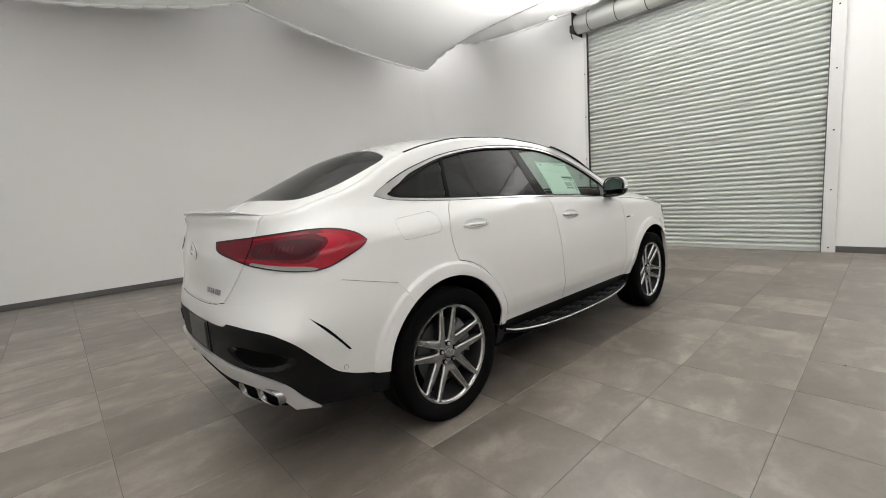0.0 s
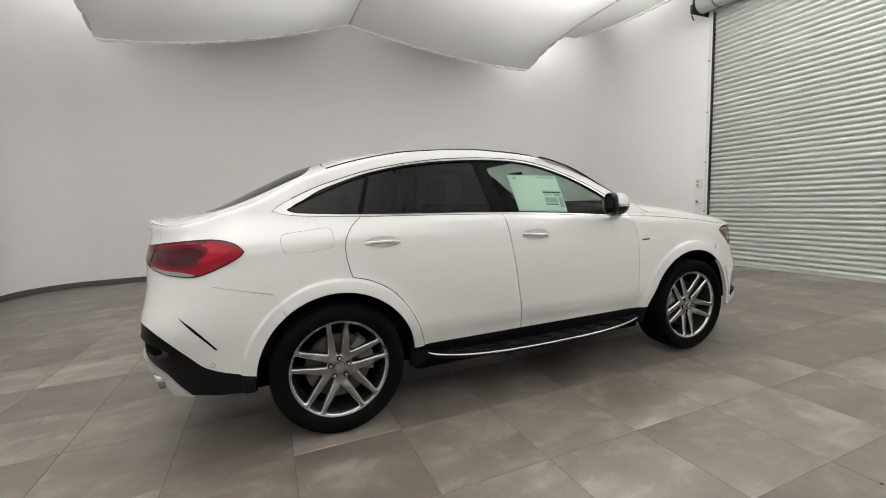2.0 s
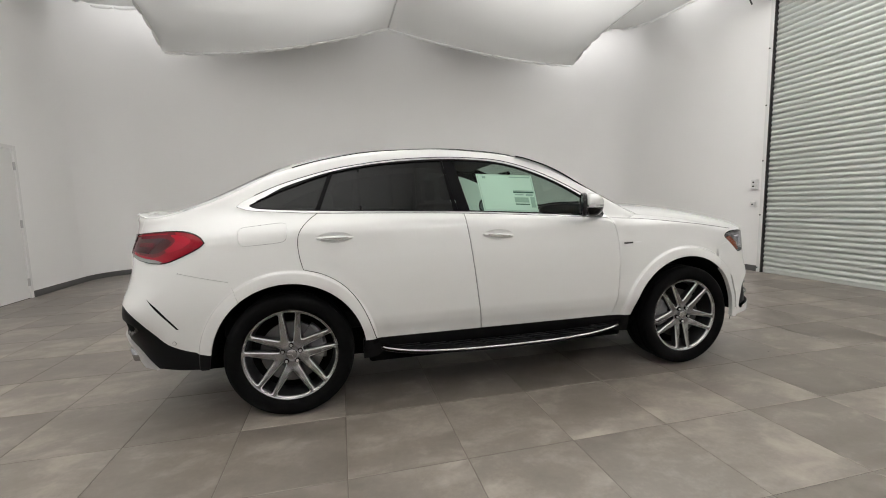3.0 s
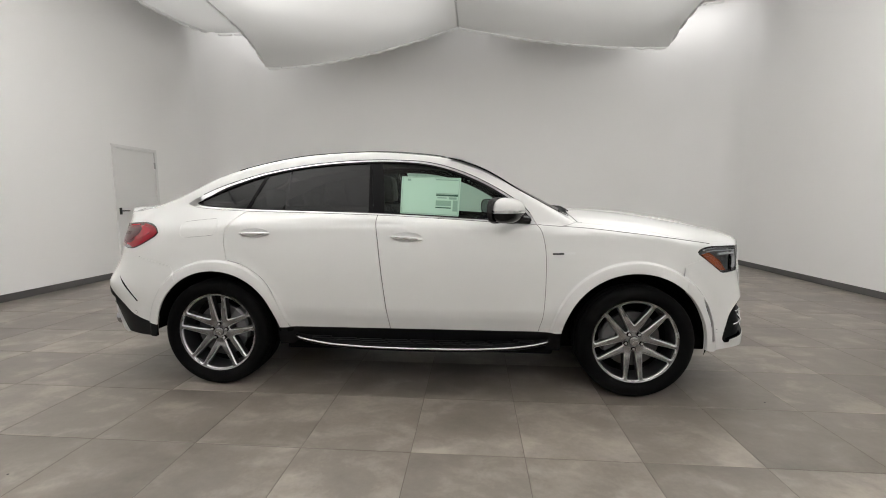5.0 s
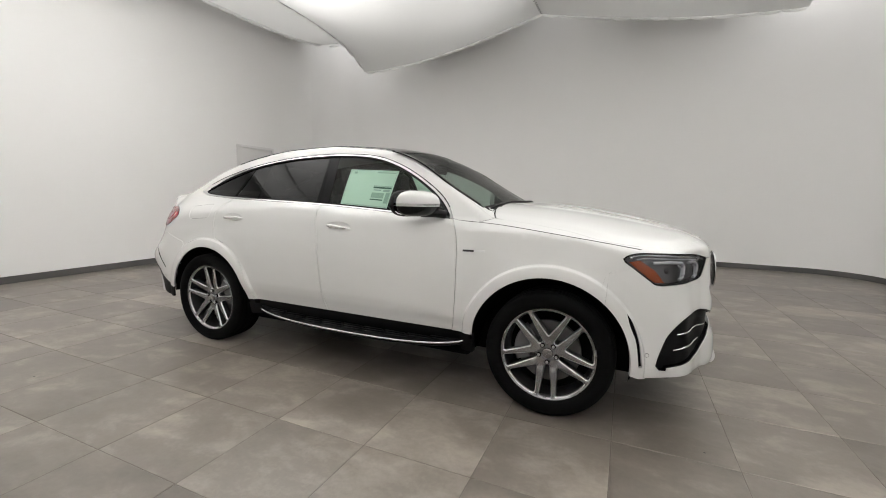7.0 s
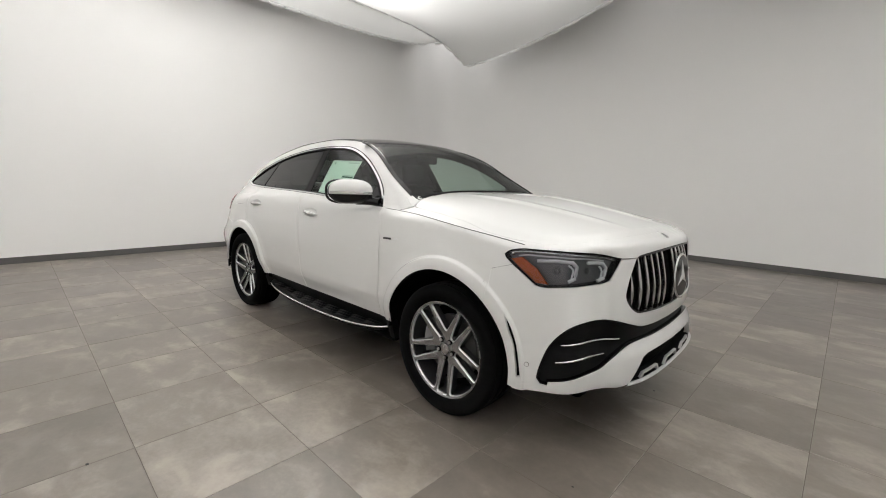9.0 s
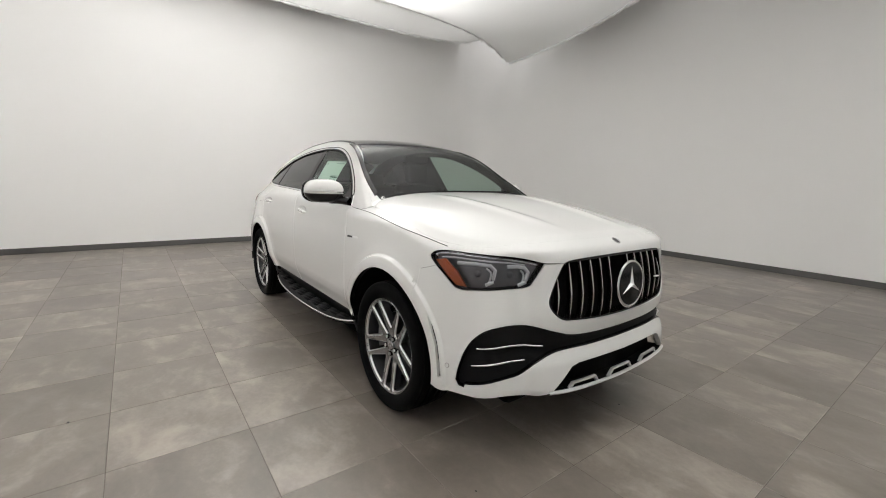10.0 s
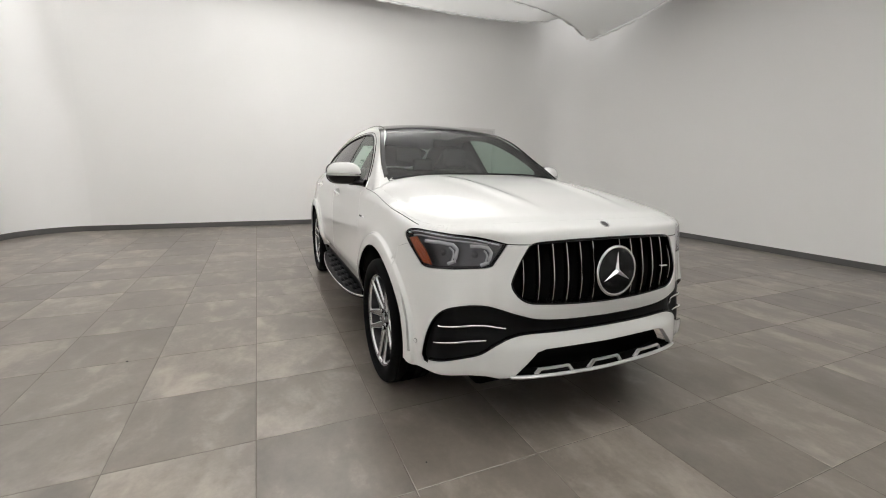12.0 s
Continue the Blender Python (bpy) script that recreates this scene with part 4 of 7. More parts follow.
grille_rise = [p for p in GRILLE_HALF[::-1] if not (p[0] > 2.66 and p[1] > 0.9)] + [(2.655, 1.004)]
bumper_half = grille_rise + straight([(2.655, 1.004), (2.538, 1.004)]) + smooth_line([(2.538, 1.004), (2.500, 0.945), (2.470, 0.900)]) + \
    smooth_line([(2.470, 0.900), (2.430, 0.888), (2.330, 0.880), (2.200, 0.872), (2.105, 0.864), (2.060, 0.872)]) + smooth_line([(2.060, 0.872), (1.990, 0.922), (1.935, 0.962)]) + \
    fender_cut + arch_line(ARCH_F, 48, -5) + smooth_line([(1.966, 0.345), (2.005, 0.334), (2.10, 0.340), (2.29, 0.366), (2.42, 0.370), (2.515, 0.366)]) + \
    straight([(2.515, 0.366), (2.575, 0.378), (2.690, 0.495), (2.735, 0.507)]) + smooth_line([(2.735, 0.507), (2.86, 0.508), (S_FRONT, 0.505)])
side_panel("front_bumper", round_front(ring(bumper_half)), M_PAINT, car, holes=[BAND, SLIT_F, [(2 * S_FRONT - a, b) for a, b in SLIT_F]], both=False, g=0.0006, gap=0.026, fold=0.03)
drape_half = rim_line(S_FRONT, 1.975) + straight([(1.975, float(rim(1.975))), (1.972, 1.0440)], 0.01) + smooth_line([(1.972, 1.0440), (2.015, 1.0465), (2.221, 1.0445), (2.400, 1.034), (2.538, 1.010)]) + straight([(2.538, 1.010), (2.655, 1.008)]) + smooth_line([(2.655, 1.010), (2.70, 1.019), (2.86, 1.026), (S_FRONT, 1.029)])
side_panel("bonnet_front", round_front(ring(drape_half)), M_PAINT, car, both=False, g=0.0, gap=0.026, fold=0.005)

# doors and the body side
def oval(cx, cz, a, b, n=36):
    return [(cx + a * math.cos(2 * math.pi * i / n), cz + b * math.sin(2 * math.pi * i / n)) for i in range(n)]


DISH_F, DISH_R = oval(-0.073, 1.094, 0.108, 0.036), oval(-1.168, 1.118, 0.108, 0.034)
door_front = ring(SEAM_FRONT, straight([(0.848, SILL), (-0.197, SILL)]), SEAM_B[::-1], [p for p in BELT[::-1] if p[0] >= -0.291])
side_panel("front_door", door_front, M_PAINT, car, holes=[DISH_F])
door_rear = ring(SEAM_B, straight([(-0.197, SILL), (-0.931, SILL)]), SEAM_REAR[::-1], [p for p in BELT[::-1] if -1.272 <= p[0] <= -0.291])
side_panel("rear_door", door_rear, M_PAINT, car, holes=[DISH_R])

TAIL_LAMP = ring(smooth_line([(-1.936, 1.112), (-1.965, 1.142), (-2.020, 1.165), (-2.090, 1.178), (-2.200, 1.182), (-2.434, 1.174), (-2.634, 1.162), (-2.869, 1.146)]),
                 smooth_line([(-2.869, 1.146), (-2.855, 1.110), (-2.808, 1.090), (-2.686, 1.062), (-2.582, 1.034), (-2.417, 1.006), (-2.300, 0.994), (-2.216, 0.992)]),
                 smooth_line([(-2.216, 0.992), (-2.150, 1.004), (-2.050, 1.042), (-1.962, 1.085), (-1.936, 1.112)]))
GATE_SEAM = smooth_line([(-2.560, float(rim(-2.56))), (-2.573, 1.216), (-2.584, 1.140), (-2.617, 1.049), (-2.660, 0.983), (-2.715, 0.915), (-2.78, 0.850)])
WHITE_LOW = smooth_line([(-1.9145, 0.446), (-2.051, 0.470), (-2.138, 0.498), (-2.190, 0.527), (-2.260, 0.598), (-2.321, 0.668), (-2.382, 0.715), (-2.460, 0.745), (-2.60, 0.758), (-2.738, 0.757), (-2.800, 0.738), (S_REAR, 0.728)])
REAR_TOP = (ARCH_R[0] + ARCH_R[2] * math.cos(radians(128)), ARCH_R[1] + ARCH_R[2] * math.sin(radians(128)))
rear_cut = straight([(-2.096, 0.935), (-1.800, 0.874), (-1.765, 0.820), REAR_TOP])
quarter = ring([p for p in CHROME_TOP], straight([(0.822, 1.186), (0.93, 1.178), (1.028, float(rim(1.10)) - 0.02)]), rim_line(1.10, -2.556), GATE_SEAM,
               straight([(-2.78, 0.850), (-2.60, 0.862), (-2.30, 0.900), (-2.096, 0.935)]), rear_cut,
               [p for p in arch_line(ARCH_R, 128, 0) if p[1] > SILL], straight([(ARCH_R[0] + 0.455, SILL), (-0.931, SILL)]), SEAM_REAR[::-1],
               [p for p in BELT if p[0] <= -1.272])
FUEL = ring(smooth_line([(-1.742, 1.150), (-1.738, 1.182), (-1.710, 1.196), (-1.600, 1.208), (-1.490, 1.218), (-1.460, 1.208), (-1.452, 1.175), (-1.456, 1.125), (-1.478, 1.102), (-1.590, 1.090), (-1.700, 1.084), (-1.728, 1.098)], closed=True))
side_panel("body_side", quarter, M_PAINT, car, holes=[FUEL, shrink(TAIL_LAMP, -0.002)], g=0.0018, gap=0.028)
side_panel("fuel_door", shrink(FUEL, 0.0008), M_PAINT, car, g=0.0008)
bumper_rear = ring(straight([REAR_TOP, (-1.765, 0.820), (-1.800, 0.874), (-2.096, 0.935), (-2.30, 0.900), (-2.60, 0.862), (-2.78, 0.850)]), smooth_line([(-2.78, 0.850), (-2.9, 0.834), (S_REAR, 0.826)]),
                   WHITE_LOW[::-1], [p for p in arch_line(ARCH_R, 173, 128)])
half_rear = list(bumper_rear)
k = min(range(len(half_rear)), key=lambda i: abs(half_rear[i][0] - S_REAR) + abs(half_rear[i][1] - 0.826))
half_rear = half_rear[k + 1:] + half_rear[:k + 1]
side_panel("rear_bumper", round_rear(half_rear), M_PAINT, car, g=0.0008, both=False)
# painted backing that closes the joint above the bumper
for line in ([(-2.10, 0.9345), (-2.30, 0.900), (-2.60, 0.862), (-2.77, 0.851)], [(-1.798, 0.868), (-1.768, 0.825), (-1.752, 0.775)], [(0.86, 1.183), (0.93, 1.178), (1.01, float(rim(1.10)) - 0.012)]):
    up = straight(line, 0.03)
    side_panel("joint_backing", ring([(s, z + 0.012) for s, z in up], [(s - 0.006, z - 0.012) for s, z in up[::-1]]), M_PAINT, car, g=0.0, deep=0.0012, fold=0, gap=0.02)
up = straight([(1.812, 0.920), (1.780, 0.80)], 0.03)
side_panel("joint_backing", ring([(s + 0.012, z) for s, z in up], [(s - 0.012, z) for s, z in up[::-1]]), M_PAINT, car, g=0.0, deep=0.0012, fold=0, gap=0.02)
gate_half = rim_line(S_REAR, -2.564) + GATE_SEAM + smooth_line([(-2.78, 0.850), (-2.9, 0.834), (S_REAR, 0.826)])
side_panel("tailgate", round_rear(ring(gate_half)), M_PAINT, car, both=False, gap=0.03)

# dark shell behind the panels; its black colour gives the gaps their shade
shell = ring(rim_line(S_FRONT, S_REAR), straight([(S_REAR, 0.36), (-1.93, 0.36)]), [p for p in arch_line(ARCH_R, 184, -4)], straight([(-0.98, 0.40), (0.97, 0.40)]),
             [p for p in arch_line(ARCH_F, 184, -10)], straight([(1.98, 0.36), (S_FRONT, 0.36)]))
side_panel("inner_shell", shell, M_VOID, car, holes=[shrink(DLO_GLASS, 0.004), ring(GRILLE_HALF), ring(BAND_HALF), ring(LOWER_HALF), shrink(LAMP_F, 0.004)], deep=0.016, fold=0, gap=0.06, g=0.0, label="black backing behind the panels that darkens their gaps")

# ---- the car: bonnet, glass and roof ----
SCREEN_HALF = smooth_line([(1.085, 0.0), (1.075, -0.35), (1.040, -0.62), (0.992, -0.755)]) + smooth_line([(0.992, -0.755), (0.80, -0.725), (0.55, -0.662), (0.360, -0.612), (0.205, -0.582)]) + smooth_line([(0.205, -0.582), (0.252, -0.35), (0.268, 0.0)])
PANO_HALF = smooth_line([(0.266, 0.0), (0.250, -0.35), (0.207, -0.556)]) + smooth_line([(0.207, -0.556), (0.0, -0.535), (-0.4, -0.510), (-0.80, -0.498)]) + smooth_line([(-0.80, -0.498), (-0.84, -0.28), (-0.85, 0.0)])
BACK_HALF = smooth_line([(-1.470, 0.0), (-1.490, -0.30), (-1.535, -0.50), (-1.575, -0.560), (-1.66, -0.580), (-1.90, -0.565), (-2.06, -0.520), (-2.13, -0.40), (-2.155, -0.20), (-2.16, 0.0)])
SCREEN, PANO, BACK = both_sides(SCREEN_HALF), both_sides(PANO_HALF), both_sides(BACK_HALF)

hood_half = [(1.105, 0.0)] + smooth_line([(1.105, 0.0), (1.095, -0.35), (1.068, -0.63), (1.082, -0.755), (1.108, -0.815)]) + rim_plan(1.150, S_FRONT)
top_panel("bonnet", both_sides(ring(hood_half)), M_PAINT, car, g=0.0, gap=0.035, rows=edge_rows(1.2, 2 * S_FRONT - 1.2))


# painted backing that closes the joint round the nose, and the dark seams beside the wings
ss = np.linspace(1.965, 2 * S_FRONT - 1.965, 200)
edge = skin(ss, rim(ss))
inner = edge - np.stack([plan(ss)[2] * 0.014, plan(ss)[3] * 0.014, 0 * ss], 1)
inner[:, 2] = top_z(inner[:, 0], inner[:, 1])
bm = bmesh.new()
rows = [[bm.verts.new((p[0], p[1], p[2] - 0.005)) for p in row] for row in (skin(ss, rim(ss) - 0.012, 0.0035), edge, inner)]
for a, b in zip(rows, rows[1:]):
    for i in range(len(ss) - 1):
        bm.faces.new((a[i], a[i + 1], b[i + 1], b[i]))
part("joint_backing", bm, M_PAINT, car, "", 180)
seam = smooth_line([(0.862, 1.180), (1.15, 1.163), (1.45, 1.131), (1.72, 1.098), (1.985, 1.062)], 0.02)
seam = [(s, min(z, float(rim(s)) - 0.003)) for s, z in seam]
line = np.array(seam)
for sgn in (-1, 1):
    part("bonnet_seam", tube([(p[0], -sgn * p[1], p[2]) for p in skin(line[:, 0], line[:, 1], -0.0008)], 0.0020, 6), M_BLACKP, car, "dark seam beside the bonnet", 60)
roof_half = smooth_line([(1.100, 0.0), (1.090, -0.35), (1.063, -0.63), (1.077, -0.757), (1.102, -0.820)]) + rim_plan(1.135, -1.42) + smooth_line([tuple(rim_plan(-1.42, -1.43)[-1]), (-1.44, -0.45), (-1.415, -0.25), (-1.405, 0.0)])
top_panel("roof", both_sides(ring(roof_half)), M_PAINT, car, holes=[SCREEN, PANO], gap=0.04)
deck_half = smooth_line([(-1.409, 0.0), (-1.419, -0.25), (-1.444, -0.45), tuple(rim_plan(-1.426, -1.43)[0])]) + rim_plan(-1.43, S_REAR)
top_panel("tailgate_top", both_sides(ring(deck_half)), M_PAINT, car, holes=[BACK], gap=0.035)
screen = top_panel("windscreen", SCREEN, M_WSCREEN, car, g=0.003, lift=-0.003, fold=0.0, label="clear greenish windscreen glass")
top_panel("panoramic_roof", PANO, M_PANO, car, g=0.003, lift=-0.003, label="black panoramic glass roof")
back = top_panel("rear_window", BACK, M_PRIVACY, car, g=0.003, lift=-0.002, fold=0.0, label="dark tinted rear window")
# black cowl below the windscreen and black print round the glass
cowl = both_sides(ring(smooth_line([(1.103, 0.0), (1.093, -0.35), (1.066, -0.63), (1.062, -0.745)]), smooth_line([(1.000, -0.745), (1.020, -0.60), (1.055, -0.35), (1.065, 0.0)])))
top_panel("cowl", cowl, M_BLACKP, car, g=0.0, lift=0.002, gap=0.03, label="black plastic cowl with wipers")
top_panel("screen_print", both_sides(ring(smooth_line([(0.268, 0.0), (0.252, -0.35), (0.208, -0.576)]), smooth_line([(0.262, -0.585), (0.302, -0.35), (0.318, 0.0)]))), M_GLOSSB, car, g=0.0, lift=-0.0005, fold=0, label="black print along the glass")
for sgn in (-1, 1):
    strip_in = [(x, sgn * y) for x, y in smooth_line([(0.985, 0.750), (0.80, 0.722), (0.55, 0.659), (0.360, 0.609), (0.215, 0.580)]) + smooth_line([(0.215, 0.552), (0.36, 0.584), (0.55, 0.634), (0.80, 0.697), (0.965, 0.722)])]
    top_panel("screen_print", ring(strip_in), M_GLOSSB, car, g=0.0, lift=-0.0005, fold=0, gap=0.02, label="black print along the glass")
    top_panel("screen_print", ring([(x, sgn * y) for x, y in smooth_line([(-1.575, 0.553), (-1.66, 0.575), (-1.90, 0.560), (-2.06, 0.515)]) + smooth_line([(-2.03, 0.488), (-1.90, 0.530), (-1.66, 0.545), (-1.590, 0.525)])]), M_GLOSSB, car, g=0.0, lift=-0.0005, fold=0, gap=0.02, label="black print along the glass")
for glass in (screen, back):
    glass.visible_shadow = False
for sgn in (-1, 1):
    pts = np.array(smooth_line([(1.000, 0.757), (0.80, 0.727), (0.55, 0.664), (0.36, 0.614), (0.200, 0.584)], 0.03))
    zz = top_z(pts[:, 0], pts[:, 1]) - 0.001
    part("screen_seal", tube([(x, sgn * y, z) for (x, y), z in zip(pts, zz)], 0.0055, 6), M_PILLAR, car, "black seal beside the windscreen", 60)
# black roof mouldings from the rear window forward
for sgn in (-1, 1):
    ss = np.linspace(-1.43, 0.18, 60)
    pts = skin(ss, rim(ss))
    part("roof_moulding", tube([(p[0], -sgn * (p[1] + 0.006), p[2]) for p in pts], [0.0075 - 0.003 * i / 59 for i in range(60)], 6), M_GLOSSB, car, "black moulding along the roof", 60)
# lip spoiler on the tailgate
ss = np.linspace(-2.585, 2 * S_REAR + 2.585, 70)
rows = []
for out, up in ((0.075, -0.002), (0.03, 0.013), (-0.004, 0.021), (-0.017, 0.018), (-0.020, 0.010), (-0.004, -0.004), (0.012, -0.022)):
    fade = np.sin(np.clip((ss - ss[0]) / (ss[-1] - ss[0]), 0, 1) * math.pi) ** 0.35
    x, y, nx, ny = plan(ss)
    q = skin(ss, rim(ss))
    d = out * np.maximum(fade, 0.15)
    rows.append(np.stack([q[:, 0] - nx * d, q[:, 1] - ny * d, q[:, 2] + up * np.maximum(fade, 0.1)], 1))
bm = bmesh.new()
grid = [[bm.verts.new(p) for p in row] for row in rows]
for a, b in zip(grid, grid[1:]):
    for i in range(len(ss) - 1):
        bm.faces.new((a[i], a[i + 1], b[i + 1], b[i]))
bmesh.ops.recalc_face_normals(bm, faces=bm.faces)
part("lip_spoiler", bm, M_PAINT, car, "white lip spoiler", 45)

# ---- side windows ----
def toward(p, line, k):
    q = min(line, key=lambda v: math.dist(v, p))
    return p[0] + (q[0] - p[0]) * k, p[1] + (q[1] - p[1]) * k


DLO_MID = ring([toward(p, CHROME_TOP, 0.46 * float(step((p[0] + 1.66) / 0.2))) for p in GLASS_LINE], [toward(p, BELT, 0.25) for p in GLASS_LOW])
chrome = side_panel("window_trim", DLO, M_CHROME, car, holes=[DLO_MID], g=0.0006, gap=0.02, deep=-0.004, fold=0.010, label="chrome window surround")
side_panel("window_gasket", DLO_MID, M_BLACKP, car, holes=[DLO_GLASS], g=0.0004, gap=0.02, deep=-0.001, fold=0.006, label="black rubber gasket round the windows")


for me_line, proud in ((CHROME_TOP[6:-4], 0.0015), (GLASS_LINE[2:-2], 0.003)):
    pts = skin(np.array([p[0] for p in me_line]), np.array([p[1] + 0.001 for p in me_line]), -proud)
    for sgn in (-1, 1):
        part("window_seal", tube([(p[0], -sgn * p[1], p[2]) for p in pts], 0.0042, 6), M_BLACKP, car, "black rubber line along the window surround", 60)


def between(line, a, b):
    return [p for p in line if min(a, b) <= p[0] <= max(a, b)]


def at_s(line, s):
    q = sorted(line)
    return float(np.interp(s, [p[0] for p in q], [p[1] for p in q]))


def glass_piece(name, t0, b0, t1, b1, mat, deep, label=""):
    """A piece of the window band between two slanting lines; t, b: ways at its upper and lower edge."""
    topl = [(t0, at_s(GLASS_LINE, t0))] + between(GLASS_LINE, t0, t1) + [(t1, at_s(GLASS_LINE, t1))]
    low = [(b1, at_s(GLASS_LOW, b1))] + between(GLASS_LOW, b0, b1) + [(b0, at_s(GLASS_LOW, b0))]
    return side_panel(name, ring(sorted(topl), sorted(low, reverse=True)), mat, car, g=0.0008, deep=deep, fold=0.0 if mat in (M_GLASS, M_PRIVACY) else 0.006, gap=0.03, label=label)


for ob in glass_piece("quarter_glass", -1.69, -1.69, -1.195, -1.285, M_PRIVACY, 0.005, "dark tinted quarter window") + \
        glass_piece("rear_door_glass", -1.165, -1.255, -0.400, -0.360, M_PRIVACY, 0.005, "dark tinted rear door window") + \
        glass_piece("front_door_glass", -0.300, -0.240, 0.78, 0.775, M_GLASS, 0.005, "green-tinted front door window"):
    ob.visible_shadow = False
glass_piece("window_bar", -1.195, -1.285, -1.165, -1.255, M_PILLAR, 0.0, "black window divider")
glass_piece("window_bar", -1.002, -1.000, -0.988, -0.986, M_PILLAR, 0.003, "black window divider")
glass_piece("pillar_trim", -0.400, -0.360, -0.386, -0.326, M_PILLAR, 0.002, "gloss black pillar trim")
glass_piece("pillar_trim", -0.384, -0.324, -0.300, -0.240, M_PILLAR, 0.002, "gloss black pillar trim")

# ---- the car: lamps, grille, trims ----
def on_skin(points, deep=0.0, gap=0.015):
    """Places on the skin along a line of (way, height)."""
    p = np.array(smooth_line(points, gap) if len(points) > 2 else straight(points, gap))
    return [tuple(v) for v in skin(p[:, 0], p[:, 1], deep)]


def mirror_bm(bm):
    b2 = bm.copy()
    for v in b2.verts:
        v.co.y *= -1
    bmesh.ops.reverse_faces(b2, faces=b2.faces)
    return b2


def pair(name, bm, mat, parent=None, label="", smooth=50):
    other = mirror_bm(bm)
    return part(name, bm, mat, parent or car, label, smooth), part(name, other, mat, parent or car, label, smooth)


def skin_rod(name, points, radius, mat, deep=0.0, label="", flat=None):
    bm = tube(on_skin(points, deep) if not flat else [tuple(skin(a, b, deep)) for a, b in straight(points, 0.012)], radius, 8)
    return pair(name, bm, mat, None, label)


def dished(name, outer, depth, mat, label=""):
    """A shallow bowl in the skin."""
    vs, tris, border = cut(outer, (), 0.012)
    c = np.array(outer).mean(0)
    half = np.abs(np.array(outer) - c).max(0)
    r2 = np.clip((((vs - c) / half) ** 2).sum(1), 0, 1)
    p = skin(vs[:, 0], vs[:, 1], depth * (1 - r2) ** 0.8 + 0.001)
    me = mesh_of(name, p, [tuple(int(i) for i in t) for t in tris], mat)
    me.polygons.foreach_set("use_smooth", [True] * len(me.polygons))
    part(name, me, None, car, label)
    part(name, mirrored(me), None, car, label)


# door handles in their dishes
for outline, cs, cz, tilt in ((DISH_F, -0.073, 1.090, -0.010), (DISH_R, -1.168, 1.114, 0.0)):
    dished("handle_dish", outline, 0.014, M_PAINT)
    u = np.linspace(-1, 1, 25)
    line = [tuple(skin(cs + 0.112 * k, cz + tilt * k, -0.020 * (1 - k ** 4) + 0.006)) for k in u]
    bm = tube(line, [0.006 + 0.0085 * (1 - k ** 4) for k in u], 10)
    pair("door_handle", bm, M_PAINT, None, "white door handle with a chrome strip")
    line = [tuple(skin(cs + 0.104 * k, cz + tilt * k + 0.002, -0.033 * (1 - k ** 4) + 0.004)) for k in u]
    pair("handle_strip", tube(line, 0.0050, 6), M_CHROME, None, "thin chrome strip")

# headlamps
side_panel("lamp_housing", shrink(LAMP_F, -0.004), M_LAMPHOUSE, car, deep=0.055, fold=0, gap=0.025)
for ob in side_panel("headlamp_lens", LAMP_F, M_LENS, car, deep=0.001, fold=0.0, gap=0.025, label="clear headlamp lens"):
    ob.visible_shadow = False
side_panel("lamp_rim", LAMP_F, M_GLOSSB, car, holes=[shrink(LAMP_F, 0.007)], deep=0.003, fold=0.04, gap=0.02, label="black rim of the headlamp")
side_panel("amber_reflector", ring(straight([(1.915, 0.990), (1.980, 1.004), (2.068, 0.950), (2.128, 0.878), (2.062, 0.880), (1.992, 0.930)])), M_AMBER, car, deep=0.012, fold=0.01, gap=0.02)
skin_rod("upper_guide", [(1.925, 1.020), (2.010, 1.031), (2.221, 1.029), (2.390, 1.018), (2.500, 1.000)], 0.0060, M_LAMPCHROME, 0.010, "silver reflector strip")
skin_rod("upper_guide", [(1.960, 1.006), (2.030, 1.014), (2.221, 1.012), (2.380, 1.003), (2.440, 0.996)], 0.0040, M_GUIDE, 0.014, "pale light guide")
for hook in ([(2.060, 0.988), (2.160, 0.994), (2.245, 0.990), (2.272, 0.968), (2.262, 0.912), (2.225, 0.897)], [(2.340, 0.986), (2.405, 0.988), (2.442, 0.982), (2.462, 0.960), (2.448, 0.912), (2.405, 0.898)]):
    skin_rod("running_light", hook, 0.0092, M_GUIDE, 0.020, "white light guide", True)
    skin_rod("running_light", [(a - 0.022, b - 0.014) for a, b in hook[2:-1]], 0.0048, M_GUIDE, 0.024, "thin inner light guide")
for cs in (2.165, 2.365):
    c = skin(cs, 0.940, 0.066)
    bm = bmesh.new()
    bmesh.ops.create_uvsphere(bm, u_segments=24, v_segments=14, radius=0.020, matrix=Matrix.Translation(c))
    pair("projector", bm, M_LAMPHOUSE, None, "round dark projector lens", 180)
bm = bmesh.new()
bmesh.ops.create_uvsphere(bm, u_segments=16, v_segments=10, radius=0.010, matrix=Matrix.Translation(skin(1.930, 1.016, 0.010)))
pair("side_marker", bm, M_LAMPCHROME, None, "small round chrome marker", 180)

# grille
side_panel("grille_back", shrink(GRILLE, -0.004), M_VOID, car, deep=0.075, fold=0, both=False, gap=0.05, g=0.0)
side_panel("grille_frame", GRILLE, M_GLOSSB, car, holes=[shrink(GRILLE, 0.010)], deep=0.006, fold=0.06, both=False, gap=0.02, g=0.001, label="black grille frame")


def s_of_y(y):
    f = np.linspace(2.2, S_FRONT, 600)
    return float(np.interp(y, skin(f, np.full(600, 0.85))[:, 1], f))


